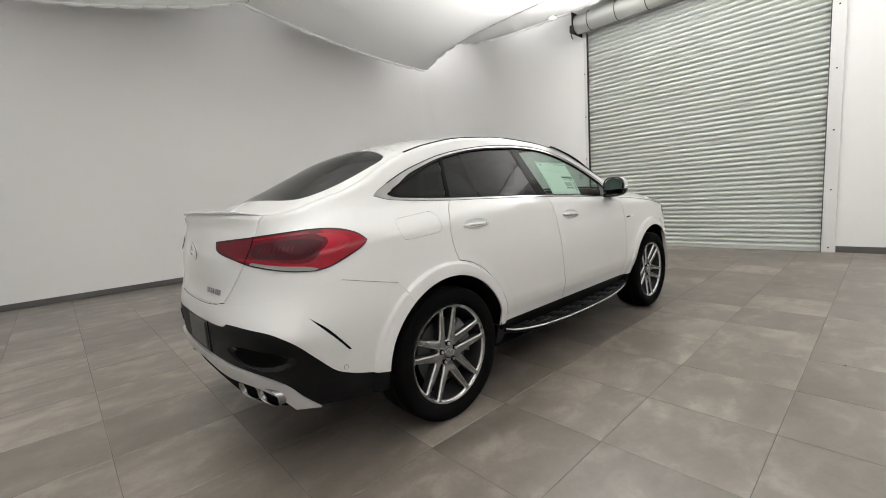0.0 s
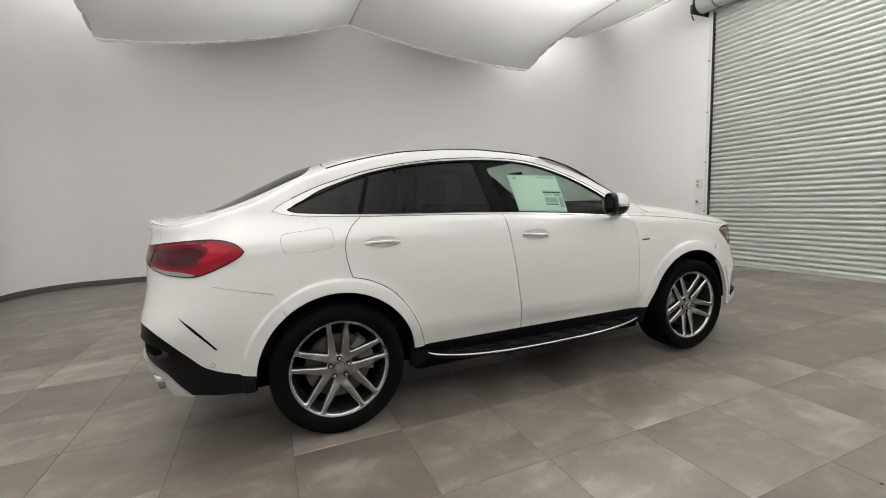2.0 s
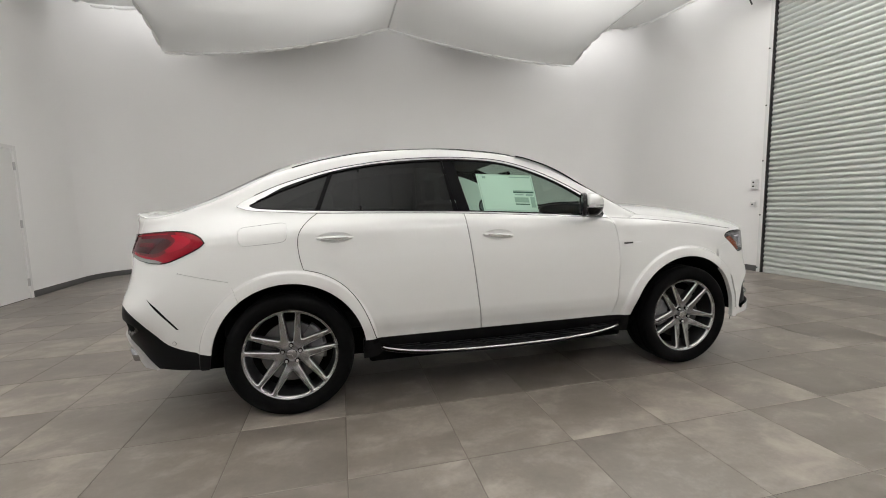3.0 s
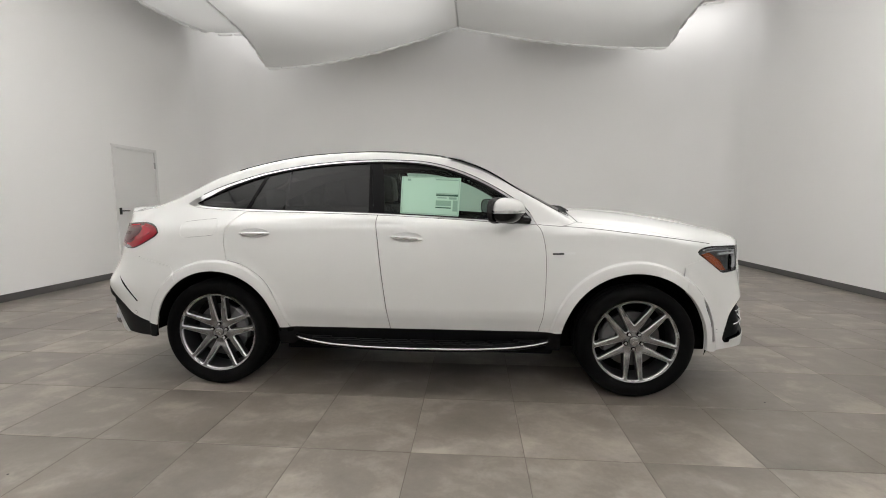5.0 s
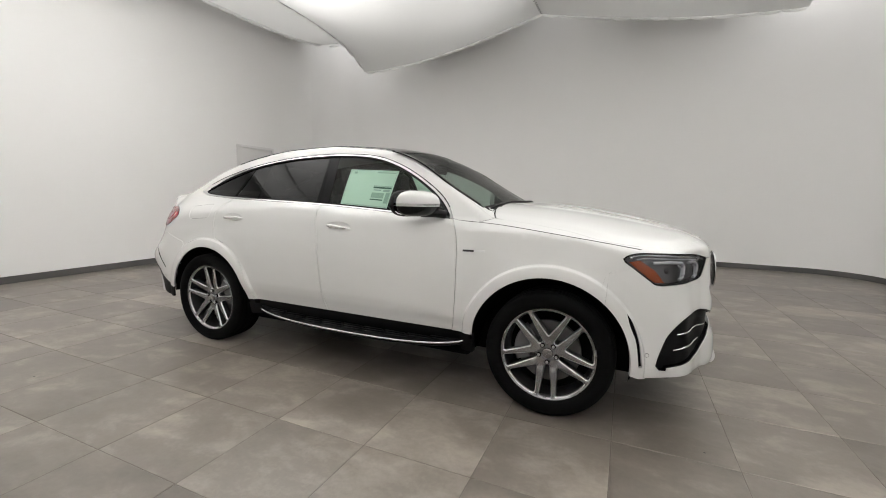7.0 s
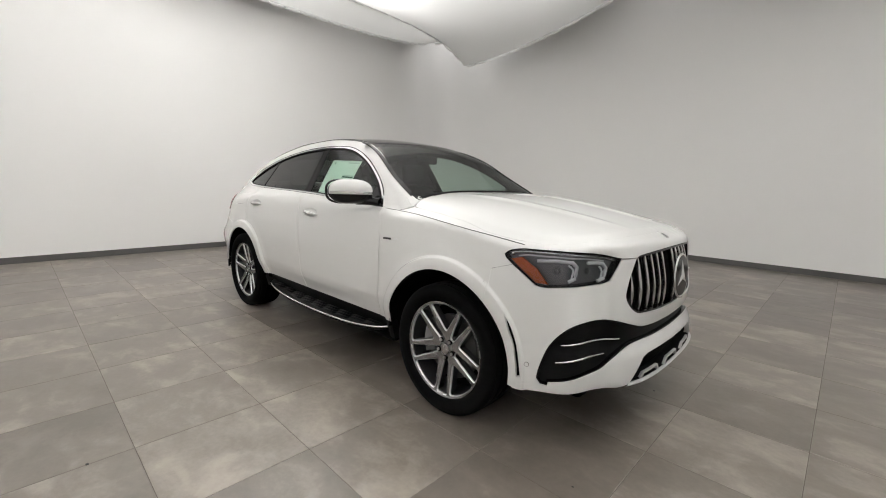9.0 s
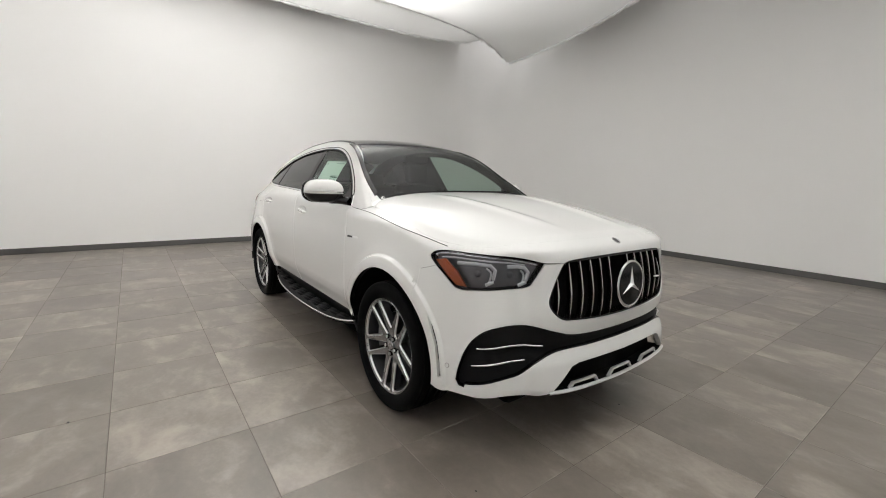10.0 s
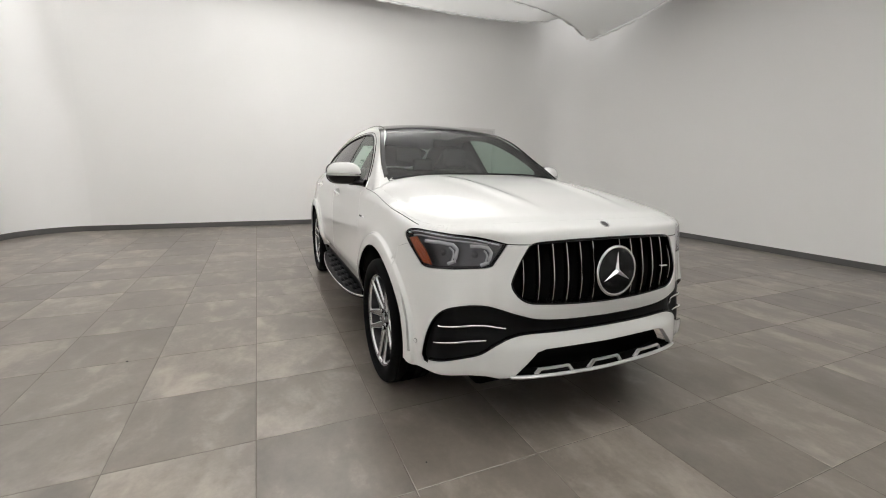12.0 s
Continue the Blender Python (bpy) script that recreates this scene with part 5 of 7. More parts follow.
def slat(y):
    s = s_of_y(-abs(y))
    col = [p for p in GRILLE_HALF]
    zs_top = float(np.interp(s, sorted([p[0] for p in col if p[1] > 0.83]), [p[1] for p in sorted([p for p in col if p[1] > 0.83])]))
    zs_low = float(np.interp(s, sorted([p[0] for p in col if p[1] < 0.82]), [p[1] for p in sorted([p for p in col if p[1] < 0.82])]))
    bm = bmesh.new()
    rows = []
    for z in np.linspace(zs_low + 0.012, zs_top - 0.012, 14):
        bow = 0.020 * math.sin((z - zs_low) / (zs_top - zs_low) * math.pi)
        q = skin(s, z, 0.026 - bow)
        rows.append([bm.verts.new((q[0] - a, math.copysign(abs(q[1]), y) + b, z)) for a, b in ((0.030, -0.0025), (0.004, -0.0040), (0.0, -0.0022), (0.0, 0.0022), (0.004, 0.0040), (0.030, 0.0025))])
    for a, b in zip(rows, rows[1:]):
        for i in range(6):
            bm.faces.new((a[i], a[(i + 1) % 6], b[(i + 1) % 6], b[i]))
    bm.faces.new(rows[0][::-1])
    bm.faces.new(rows[-1])
    bmesh.ops.recalc_face_normals(bm, faces=bm.faces)
    part("grille_slat", bm, M_SLATCHROME, car, "", 30)


for k in range(6):
    slat(0.088 + 0.0795 * k)
    slat(-0.088 - 0.0795 * k)


def ring_mesh(radius, thick, seg=48):
    bm = bmesh.new()
    rows = []
    for i in range(seg):
        a = 2 * math.pi * i / seg
        rows.append([bm.verts.new((thick * 0.7 * math.sin(b), (radius + thick * math.cos(b)) * math.cos(a), (radius + thick * math.cos(b)) * math.sin(a))) for b in np.arange(0, 2 * math.pi, math.pi / 4)])
    for i in range(seg):
        a, b = rows[i], rows[(i + 1) % seg]
        for k in range(8):
            bm.faces.new((a[k], b[k], b[(k + 1) % 8], a[(k + 1) % 8]))
    bmesh.ops.recalc_face_normals(bm, faces=bm.faces)
    return bm


def star_mesh(radius):
    """Three ridged points from the middle."""
    bm = bmesh.new()
    for k in range(3):
        a = math.pi / 2 + k * 2 * math.pi / 3
        c, s = math.cos(a), math.sin(a)
        l, r = (-s * radius * 0.13, c * radius * 0.13), (s * radius * 0.13, -c * radius * 0.13)
        tip, hub, ridge = bm.verts.new((0, c * radius, s * radius)), bm.verts.new((0.0, -c * radius * 0.08, -s * radius * 0.08)), bm.verts.new((0.014, 0, 0))
        vl, vr = bm.verts.new((0, l[0] + c * radius * 0.06, l[1] + s * radius * 0.06)), bm.verts.new((0, r[0] + c * radius * 0.06, r[1] + s * radius * 0.06))
        for f in ((tip, vl, ridge), (tip, ridge, vr), (vl, hub, ridge), (hub, vr, ridge)):
            bm.faces.new(f)
    bmesh.ops.recalc_face_normals(bm, faces=bm.faces)
    return bm


def disc(radius, thick, seg=40):
    bm = bmesh.new()
    bmesh.ops.create_cone(bm, cap_ends=True, segments=seg, radius1=radius, radius2=radius * 0.94, depth=thick, matrix=Matrix.Rotation(math.pi / 2, 4, "Y"))
    return bm


def emblem(name, place_m, r, back, label):
    em = part(name, disc(r, 0.012), back, car, label, 40)
    em.matrix_local = place_m
    part("emblem_ring", ring_mesh(r, r * 0.075), M_CHROME if r > 0.08 else M_DARKCHROME, em, "", 180)
    if r > 0.08:
        part("emblem_ring", ring_mesh(r * 0.83, r * 0.045), M_CHROME, em, "", 180)
    st = part("emblem_star", star_mesh(r * (0.80 if r > 0.08 else 0.92)), M_SATIN if r > 0.08 else M_DARKCHROME, em)
    st.location = (0.006, 0, 0)


emblem("front_emblem", pose(2.456, 0, 0.868, 0, -4, 0), 0.119, M_GLOSSB, "round chrome emblem on black glass")
emblem("rear_emblem", pose(-2.497, 0, 1.085, 0, 3, 180), 0.048, M_PAINT, "small round chrome emblem")
# small emblem on the bonnet's rounded front
tilt_n = Vector((0.5, 0.0, 0.866))
tilt_u = Vector((0.866, 0.0, -0.5))
boss = Vector((2.350, 0.0, 1.0862))


def on_boss(u, v, w):
    return boss + tilt_u * u + Vector((0, v, 0)) + tilt_n * w


part("bonnet_emblem", tube([tuple(on_boss(0.022 * math.cos(a), 0.022 * math.sin(a), 0.0005)) for a in np.linspace(0, 2 * math.pi, 24)[:-1]], 0.0032, 6, True), M_CHROME, car, "small round chrome emblem", 180)
bm = bmesh.new()
bmesh.ops.create_cone(bm, cap_ends=True, segments=24, radius1=0.021, radius2=0.019, depth=0.006)
for v in bm.verts:
    v.co = on_boss(v.co.x, v.co.y, v.co.z - 0.002)
part("bonnet_emblem", bm, M_DARKSTEEL, car, "dark centre of the emblem")
c = skin(s_of_y(-0.43), 0.845, 0.0)
part("grille_badge", boxed(c[0] - 0.01, c[0] + 0.004, 0.395, 0.440, 0.845, 0.851, 0.002), M_SATIN, car, "small silver badge bar")

# lower intakes and splitter
side_panel("intake_back", shrink(BAND, -0.004), M_BLACKP, car, deep=0.024, fold=0, both=False, gap=0.05, g=0.0, label="black mesh behind the intakes")
side_panel("intake_rim", BAND, M_GLOSSB, car, holes=[shrink(BAND, 0.008)], deep=0.004, fold=0.05, both=False, gap=0.02, g=0.001, label="black rim of the intake")
for line in ([(2.205, 0.594), (2.28, 0.602), (2.40, 0.607), (2.545, 0.604)], [(2.185, 0.506), (2.26, 0.523), (2.36, 0.533), (2.450, 0.538)]):
    pts = on_skin(line, 0.012)
    bm = tube(pts, [0.0042 + 0.0022 * math.sin(i / (len(pts) - 1) * math.pi) for i in range(len(pts))], 8)
    pair("intake_fin", bm, M_CHROME, None, "chrome fin in the intake")
side_panel("lower_back", shrink(LOWER, -0.004), M_VOID, car, deep=0.08, fold=0, both=False, gap=0.05, g=0.0)
# splitter: a silver blade with three raised steps
edge = smooth_line([(2.560, 0.376), (2.70, 0.372), (2.86, 0.366), (S_FRONT, 0.356)], 0.03)
edge = edge + [(2 * S_FRONT - a, b) for a, b in edge[::-1]][1:]
lip = [skin(a, b, -0.012) for a, b in edge]
bm = bmesh.new()
rows = [[bm.verts.new((p[0] - dx, p[1] * k, p[2] + dz)) for p in lip] for dx, dz, k in ((0.016, 0.011, 0.995), (0.006, 0.010, 1.0), (0.0, 0.004, 1.0), (0.006, -0.004, 1.0), (0.016, -0.006, 0.995))]
for a, b in zip(rows, rows[1:]):
    for i in range(len(lip) - 1):
        bm.faces.new((a[i], a[i + 1], b[i + 1], b[i]))
bmesh.ops.recalc_face_normals(bm, faces=bm.faces)
part("splitter", bm, M_SILVER, car, "silver splitter blade", 40)
bm = bmesh.new()
rows = [[bm.verts.new((p[0] - dx, p[1] * k, p[2] + dz)) for p in lip] for dx, dz, k in ((0.016, 0.009, 0.995), (0.11, 0.006, 0.95), (0.11, -0.008, 0.95), (0.016, -0.005, 0.995))]
for a, b in zip(rows, rows[1:]):
    for i in range(len(lip) - 1):
        bm.faces.new((a[i], a[i + 1], b[i + 1], b[i]))
bmesh.ops.recalc_face_normals(bm, faces=bm.faces)
part("splitter_shelf", bm, M_BLACKP, car, "black shelf behind the splitter blade", 40)
for mid in (2.79, S_FRONT, 2 * S_FRONT - 2.79):
    outer = [(mid - 0.118, 0.368), (mid - 0.085, 0.409), (mid + 0.085, 0.409), (mid + 0.118, 0.368)]
    innr = [(mid + 0.098, 0.368), (mid + 0.074, 0.400), (mid - 0.074, 0.400), (mid - 0.098, 0.368)]
    side_panel("splitter_step", ring(straight(outer, 0.03), straight(innr, 0.03)), M_SILVER, car, deep=0.006, fold=0.014, both=False, gap=0.02, g=0.0, label="raised silver step of the splitter")

# tail lamps
side_panel("tail_lamp", TAIL_LAMP, M_REDDARK, car, deep=-0.004, fold=0.03, gap=0.025, label="dark red tail lamp")
tip = ring(smooth_line([(-1.942, 1.112), (-1.970, 1.139), (-2.022, 1.160), (-2.10, 1.172), (-2.17, 1.174), (-2.12, 1.140), (-2.13, 1.105), (-2.20, 1.055), (-2.30, 1.030), (-2.55, 1.060), (-2.66, 1.070), (-2.66, 1.062), (-2.55, 1.046), (-2.30, 1.012), (-2.21, 1.002), (-2.15, 1.010), (-2.055, 1.046), (-1.966, 1.088)], 0.02, True))
side_panel("tail_glow", tip, M_RED, car, deep=-0.0065, fold=0.006, gap=0.02, g=0.0, label="bright red outer lens")
side_panel("tail_glow", ring(smooth_line([(-2.02, 1.125), (-2.07, 1.150), (-2.15, 1.160), (-2.20, 1.158), (-2.14, 1.135), (-2.15, 1.105), (-2.20, 1.070), (-2.16, 1.060), (-2.07, 1.085)], 0.02, True)), M_REDLIT, car, deep=-0.0085, fold=0.006, gap=0.015, g=0.0, label="bright red lens")
side_panel("tail_glow", ring(smooth_line([(-2.24, 1.170), (-2.434, 1.164), (-2.58, 1.156)]), smooth_line([(-2.58, 1.148), (-2.434, 1.156), (-2.24, 1.162)])), M_RED, car, deep=-0.0065, fold=0.006, gap=0.02, g=0.0, label="red upper lens")
side_panel("inner_lens", ring(smooth_line([(-2.17, 1.118), (-2.25, 1.140), (-2.40, 1.138), (-2.56, 1.128), (-2.57, 1.075), (-2.45, 1.058), (-2.30, 1.050), (-2.22, 1.072)], 0.02, True)), M_REDMID, car, deep=-0.0056, fold=0.004, gap=0.02, g=0.0, label="shaded inner lens")
side_panel("reverse_lens", ring(smooth_line([(-2.205, 1.001), (-2.26, 1.014), (-2.417, 1.028), (-2.57, 1.049), (-2.582, 1.044)]), smooth_line([(-2.575, 1.038), (-2.417, 1.010), (-2.300, 0.998), (-2.225, 0.995)])), M_CLEARGREY, car, deep=-0.0085, fold=0.006, gap=0.02, g=0.0, label="clear grey reversing lens")
side_panel("lamp_edge", shrink(TAIL_LAMP, -0.001), M_GLOSSB, car, holes=[shrink(TAIL_LAMP, 0.0028)], deep=-0.0050, fold=0.01, gap=0.02, g=0.0, label="black edge of the tail lamp")
for k in range(8):
    s0 = -2.33 - 0.027 * k
    side_panel("led_mark", [(s0, 1.115 - 0.0008 * k), (s0 - 0.010, 1.115), (s0 - 0.022, 1.090), (s0 - 0.012, 1.090)], M_REDDARK, car, deep=-0.0070, fold=0, gap=0.03, g=0.0)
skin_rod("lamp_seam", [(-2.583, 1.168), (-2.592, 1.110), (-2.615, 1.045)], 0.003, M_VOID, -0.0055, "dark joint across the lamp")

# rear apron, diffuser, exhaust
apron_half = ring(WHITE_LOW, straight([(S_REAR, 0.728), (S_REAR, 0.505)]), smooth_line([(S_REAR, 0.505), (-2.85, 0.520), (-2.60, 0.512), (-2.44, 0.440), (-2.35, 0.362), (-2.22, 0.356), (-2.07, 0.350), (-1.930, 0.356)]), straight([(-1.930, 0.356), (-1.9145, 0.446)]))
k = min(range(len(apron_half)), key=lambda i: math.dist(apron_half[i], (S_REAR, 0.505)))
apron = apron_half[k:] + apron_half[:k]
apron = [p for p in apron if not (abs(p[0] - S_REAR) < 1e-6 and 0.51 < p[1] < 0.72)]
dish = ring(smooth_line([(-2.34, 0.60), (-2.42, 0.648), (-2.58, 0.664), (-2.72, 0.645), (-2.74, 0.610), (-2.62, 0.572), (-2.44, 0.562)], 0.02, True))
side_panel("rear_apron", round_rear(apron), M_BLACKP, car, holes=[dish, [(2 * S_REAR - a, b) for a, b in dish]], deep=0.006, fold=0.012, both=False, gap=0.04, g=0.0, label="black plastic rear apron")
dished("apron_recess", shrink(dish, -0.003), 0.034, M_GLOSSB, "dark gloss recess in the apron")
skid = ring(smooth_line([(-2.262, 0.352), (-2.34, 0.410), (-2.425, 0.488), (-2.564, 0.540), (-2.808, 0.552), (S_REAR, 0.542)]), smooth_line([(S_REAR, 0.492), (-2.85, 0.478), (-2.62, 0.476), (-2.52, 0.452), (-2.44, 0.405), (-2.385, 0.352)]))
k = min(range(len(skid)), key=lambda i: math.dist(skid[i], (S_REAR, 0.492)))
side_panel("diffuser", round_rear(skid[k:] + skid[:k]), M_SILVER, car, deep=-0.010, fold=0.05, both=False, gap=0.03, g=0.0, label="silver diffuser strip")
for yy, back in ((-0.540, -2.460), (-0.688, -2.424)):
    bm = bmesh.new()
    rows = []
    for dx, k in ((0.22, 0.84), (0.03, 0.99), (0.004, 1.0), (-0.002, 0.97), (0.002, 0.90), (0.020, 0.87)):
        rows.append([bm.verts.new((back + dx - 0.012 * math.sin(a) * k - 0.022 * k * math.cos(a) * (dx < 0.1), yy + 0.070 * k * math.copysign(abs(math.cos(a)) ** 0.8, math.cos(a)), 0.424 + 0.046 * k * math.copysign(abs(math.sin(a)) ** 0.8, math.sin(a)))) for a in np.linspace(0, 2 * math.pi, 33)[:-1]])
    for a, b in zip(rows, rows[1:]):
        for i in range(32):
            bm.faces.new((a[i], a[(i + 1) % 32], b[(i + 1) % 32], b[i]))
    bmesh.ops.recalc_face_normals(bm, faces=bm.faces)
    pair("exhaust_tip", bm, M_DARKCHROME, None, "chrome exhaust tip")
    bm = bmesh.new()
    rows = [[bm.verts.new((back + dx - 0.012 * math.sin(a) * 0.86 - 0.022 * k * math.cos(a) * (dx < 0.1), yy + 0.070 * k * math.copysign(abs(math.cos(a)) ** 0.8, math.cos(a)), 0.424 + 0.046 * k * math.copysign(abs(math.sin(a)) ** 0.8, math.sin(a)))) for a in np.linspace(0, 2 * math.pi, 33)[:-1]] for dx, k in ((0.004, 0.895), (0.16, 0.80))]
    for i in range(32):
        bm.faces.new((rows[0][i], rows[0][(i + 1) % 32], rows[1][(i + 1) % 32], rows[1][i]))
    bm.faces.new(rows[1])
    pair("exhaust_bore", bm, M_VOID, None, "dark bore of the exhaust tip")
for yy in (-0.36, -0.13, 0.13, 0.36):
    bm = bmesh.new()
    ends = [[bm.verts.new((x, yy + w, z)) for x, z in ((-2.475, 0.500), (-2.462, 0.425), (-2.430, 0.405), (-2.28, 0.40), (-2.28, 0.50))] for w in (-0.009, 0.009)]
    bm.faces.new(ends[0])
    bm.faces.new(ends[1][::-1])
    for i in range(5):
        bm.faces.new((ends[0][i], ends[1][i], ends[1][(i + 1) % 5], ends[0][(i + 1) % 5]))
    bmesh.ops.recalc_face_normals(bm, faces=bm.faces)
    part("diffuser_fin", bm, M_BLACKP, car, "black fin under the diffuser")
part("number_plate", boxed(-2.532, -2.522, -0.16, 0.16, 0.575, 0.715, 0.004), M_PLATE, car, "dark dealer plate with unreadable print")
for z, w in ((0.690, 0.10), (0.655, 0.06), (0.625, 0.085), (0.598, 0.05)):
    part("plate_print", boxed(-2.5335, -2.5315, -w, w, z - 0.007, z + 0.007), M_PLATEINK, car)
part("plate_frame", boxed(-2.526, -2.510, -0.20, 0.20, 0.555, 0.735, 0.006), M_GLOSSB, car, "black plate frame")
for k, wide in ((0, 0.030), (1, 0.024), (2, 0.026), (3.35, 0.026), (4.3, 0.028)):
    s0 = S_REAR + 0.205 + 0.036 * k
    side_panel("model_badge", straight([(s0, 0.884), (s0 + wide, 0.884), (s0 + wide, 0.910), (s0, 0.910), (s0, 0.884)], 0.02)[:-1], M_DARKCHROME, car, holes=[[(s0 + 0.008, 0.8905), (s0 + wide - 0.006, 0.8905), (s0 + wide - 0.006, 0.896), (s0 + 0.008, 0.896)]], deep=-0.004, fold=0.004, gap=0.02, g=0.0, both=False, label="silver badge bar")
slit_r = ring(smooth_line([(-2.277, 0.790), (-2.205, 0.735), (-2.145, 0.668), (-2.095, 0.606)]), smooth_line([(-2.108, 0.606), (-2.160, 0.668), (-2.215, 0.727), (-2.277, 0.790)]))
side_panel("air_slit", slit_r, M_VOID, car, deep=-0.0012, fold=0.004, gap=0.02, g=0.0, label="black slit in the bumper")
side_panel("slit_back", shrink(SLIT_F, -0.003), M_VOID, car, deep=0.022, fold=0, gap=0.02, g=0.0)
for s0, z0 in ((2.045, 0.470), (-2.130, 0.522)):
    side_panel("sensor_ring", oval(s0, z0, 0.0125, 0.0125, 16), M_CLEARGREY, car, deep=-0.001, fold=0.004, gap=0.02, g=0.0, label="grey ring of the parking sensor")
    side_panel("parking_sensor", oval(s0, z0, 0.010, 0.010, 16), M_PAINT, car, deep=-0.003, fold=0.004, gap=0.02, g=0.0)
# thin near-black rod painted in for the shade along the bumper's crease
skin_rod("crease_shade", [(-2.86, 0.836), (-3.0, 0.824), (S_REAR, 0.818)], 0.0015, M_VOID, 0.0)
# wing badges
side_panel("wing_badge", [(0.925, 0.984), (1.000, 0.986), (1.000, 0.998), (0.925, 0.996)], M_DARKSTEEL, car, deep=-0.003, fold=0.004, gap=0.03, g=0.0, label="dark badge bar")
side_panel("wing_badge", [(1.004, 0.988), (1.075, 0.990), (1.075, 1.000), (1.004, 0.998)], M_SATIN, car, deep=-0.003, fold=0.004, gap=0.03, g=0.0, label="silver badge bar")

# sills, steps and underbody
sill = ring(straight([(-1.02, SILL + 0.004), (1.00, SILL + 0.004)], 0.05), straight([(1.00, 0.30), (-1.02, 0.30)], 0.05))
side_panel("sill", sill, M_BLACKP, car, deep=0.010, fold=0.05, gap=0.05, label="black plastic sill")
xs = np.linspace(-0.90, 0.93, 60)
u = (xs + 0.90) / 1.83
out = 0.885 + 0.125 * np.clip(np.sin(u * math.pi), 0, 1) ** 0.45
zl = 0.333 + 0.040 * np.abs(2 * u - 1) ** 4
bm = bmesh.new()
rows = [[bm.verts.new((x, -(0.80 if k is None else o - k), z + dz)) for x, o, z in zip(xs, out, zl)] for k, dz in ((None, 0.012), (0.012, 0.012), (0.0, 0.004), (0.0, -0.016), (0.02, -0.026), (None, -0.026))]
for a, b in zip(rows, rows[1:]):
    for i in range(len(xs) - 1):
        bm.faces.new((a[i], a[i + 1], b[i + 1], b[i]))
bm.faces.new([r[0] for r in rows])
bm.faces.new([r[-1] for r in rows][::-1])
bmesh.ops.recalc_face_normals(bm, faces=bm.faces)
pair("side_step", bm, M_BLACKP, None, "dark running board with black rubber pads", 40)
pair("step_edge", tube([(x, -o - 0.002, z + 0.002) for x, o, z in zip(xs, out, zl)], 0.0075, 8), M_CHROME, None, "bright step edge")
for k in range(9):
    x0 = -0.80 + 0.185 * k
    for j, (ya, yb) in enumerate(((0.865, 0.895), (0.903, 0.933), (0.941, 0.968))):
        lim = float(np.interp(x0 + 0.08, xs, out)) - 0.02
        if yb < lim and x0 + 0.165 < 0.88:
            z = float(np.interp(x0 + 0.08, xs, zl))
            pair("step_pad", boxed(x0 + 0.03 * j, x0 + 0.165 + 0.03 * j, -yb, -ya, z + 0.008, z + 0.018, 0.004, 1), M_BLACKP)
bm = boxed(-2.05, 2.20, -0.62, 0.62, 0.235, 0.46, 0.03)
box(bm, -0.98, 0.96, -0.86, 0.86, 0.260, 0.44, 0.02)
part("underbody", bm, M_VOID, car, "dark underbody")
for cx, cz, r in (ARCH_F, ARCH_R):
    bm = bmesh.new()
    arc_pts = [(cx + (r + 0.004) * math.cos(a), cz + (r + 0.004) * math.sin(a)) for a in np.linspace(radians(2), radians(178), 40)]
    ra = [bm.verts.new((a, -0.935, b)) for a, b in arc_pts]
    rb = [bm.verts.new((a, -0.58, b)) for a, b in arc_pts]
    for i in range(len(arc_pts) - 1):
        bm.faces.new((ra[i], ra[i + 1], rb[i + 1], rb[i]))
    bm.faces.new(rb)
    pair("wheel_liner", bm, M_VOID, None, "black wheel arch liner")

# mirrors
def shell_piece(c, half, z0, z1, e=0.74, grow=1.0, n=28, m=14):
    """Part of a rounded box between two heights."""
    bm = bmesh.new()
    rows = []
    sg = lambda v, p: math.copysign(abs(v) ** p, v)
    for j in range(m + 1):
        z = z0 + (z1 - z0) * j / m
        w = max(1 - abs((z - c[2]) / (half[2] * grow)) ** 2.3, 0) ** (1 / 2.3)
        row = []
        for i in range(n):
            a = 2 * math.pi * i / n
            x, y = sg(math.cos(a), e), sg(math.sin(a), e)
            # the face that looks back is flat, the front is rounded
            fx = (half[0] if x > 0 else half[0] * 0.55) * grow
            row.append(bm.verts.new((c[0] + x * fx * w, c[1] + y * half[1] * grow * (w ** 0.8) + 0.10 * x * x * half[1] * (1 if x > 0 else 0), z)))
        rows.append(row)
    for a, b in zip(rows, rows[1:]):
        for i in range(n):
            bm.faces.new((a[i], a[(i + 1) % n], b[(i + 1) % n], b[i]))
    bm.faces.new(rows[0][::-1])
    bm.faces.new(rows[-1])
    bmesh.ops.recalc_face_normals(bm, faces=bm.faces)
    return bm


def swept(bm):
    """The mirror's outer end sweeps back."""
    for v in bm.verts:
        v.co.x += 0.5 * (v.co.y - mc[1])
    return bm


mc, mh = (0.604, -0.978, 1.282), (0.106, 0.118, 0.086)
pair("mirror_cap", swept(shell_piece(mc, mh, 1.266, 1.3665)), M_PAINT, None, "white mirror cap", 60)
pair("mirror_base", swept(shell_piece(mc, mh, 1.199, 1.268, grow=0.985)), M_GLOSSB, None, "black lower mirror housing", 60)
pair("mirror_strip", swept(shell_piece(mc, mh, 1.270, 1.284, grow=1.015, m=3)), M_CHROME, None, "bright indicator strip", 60)
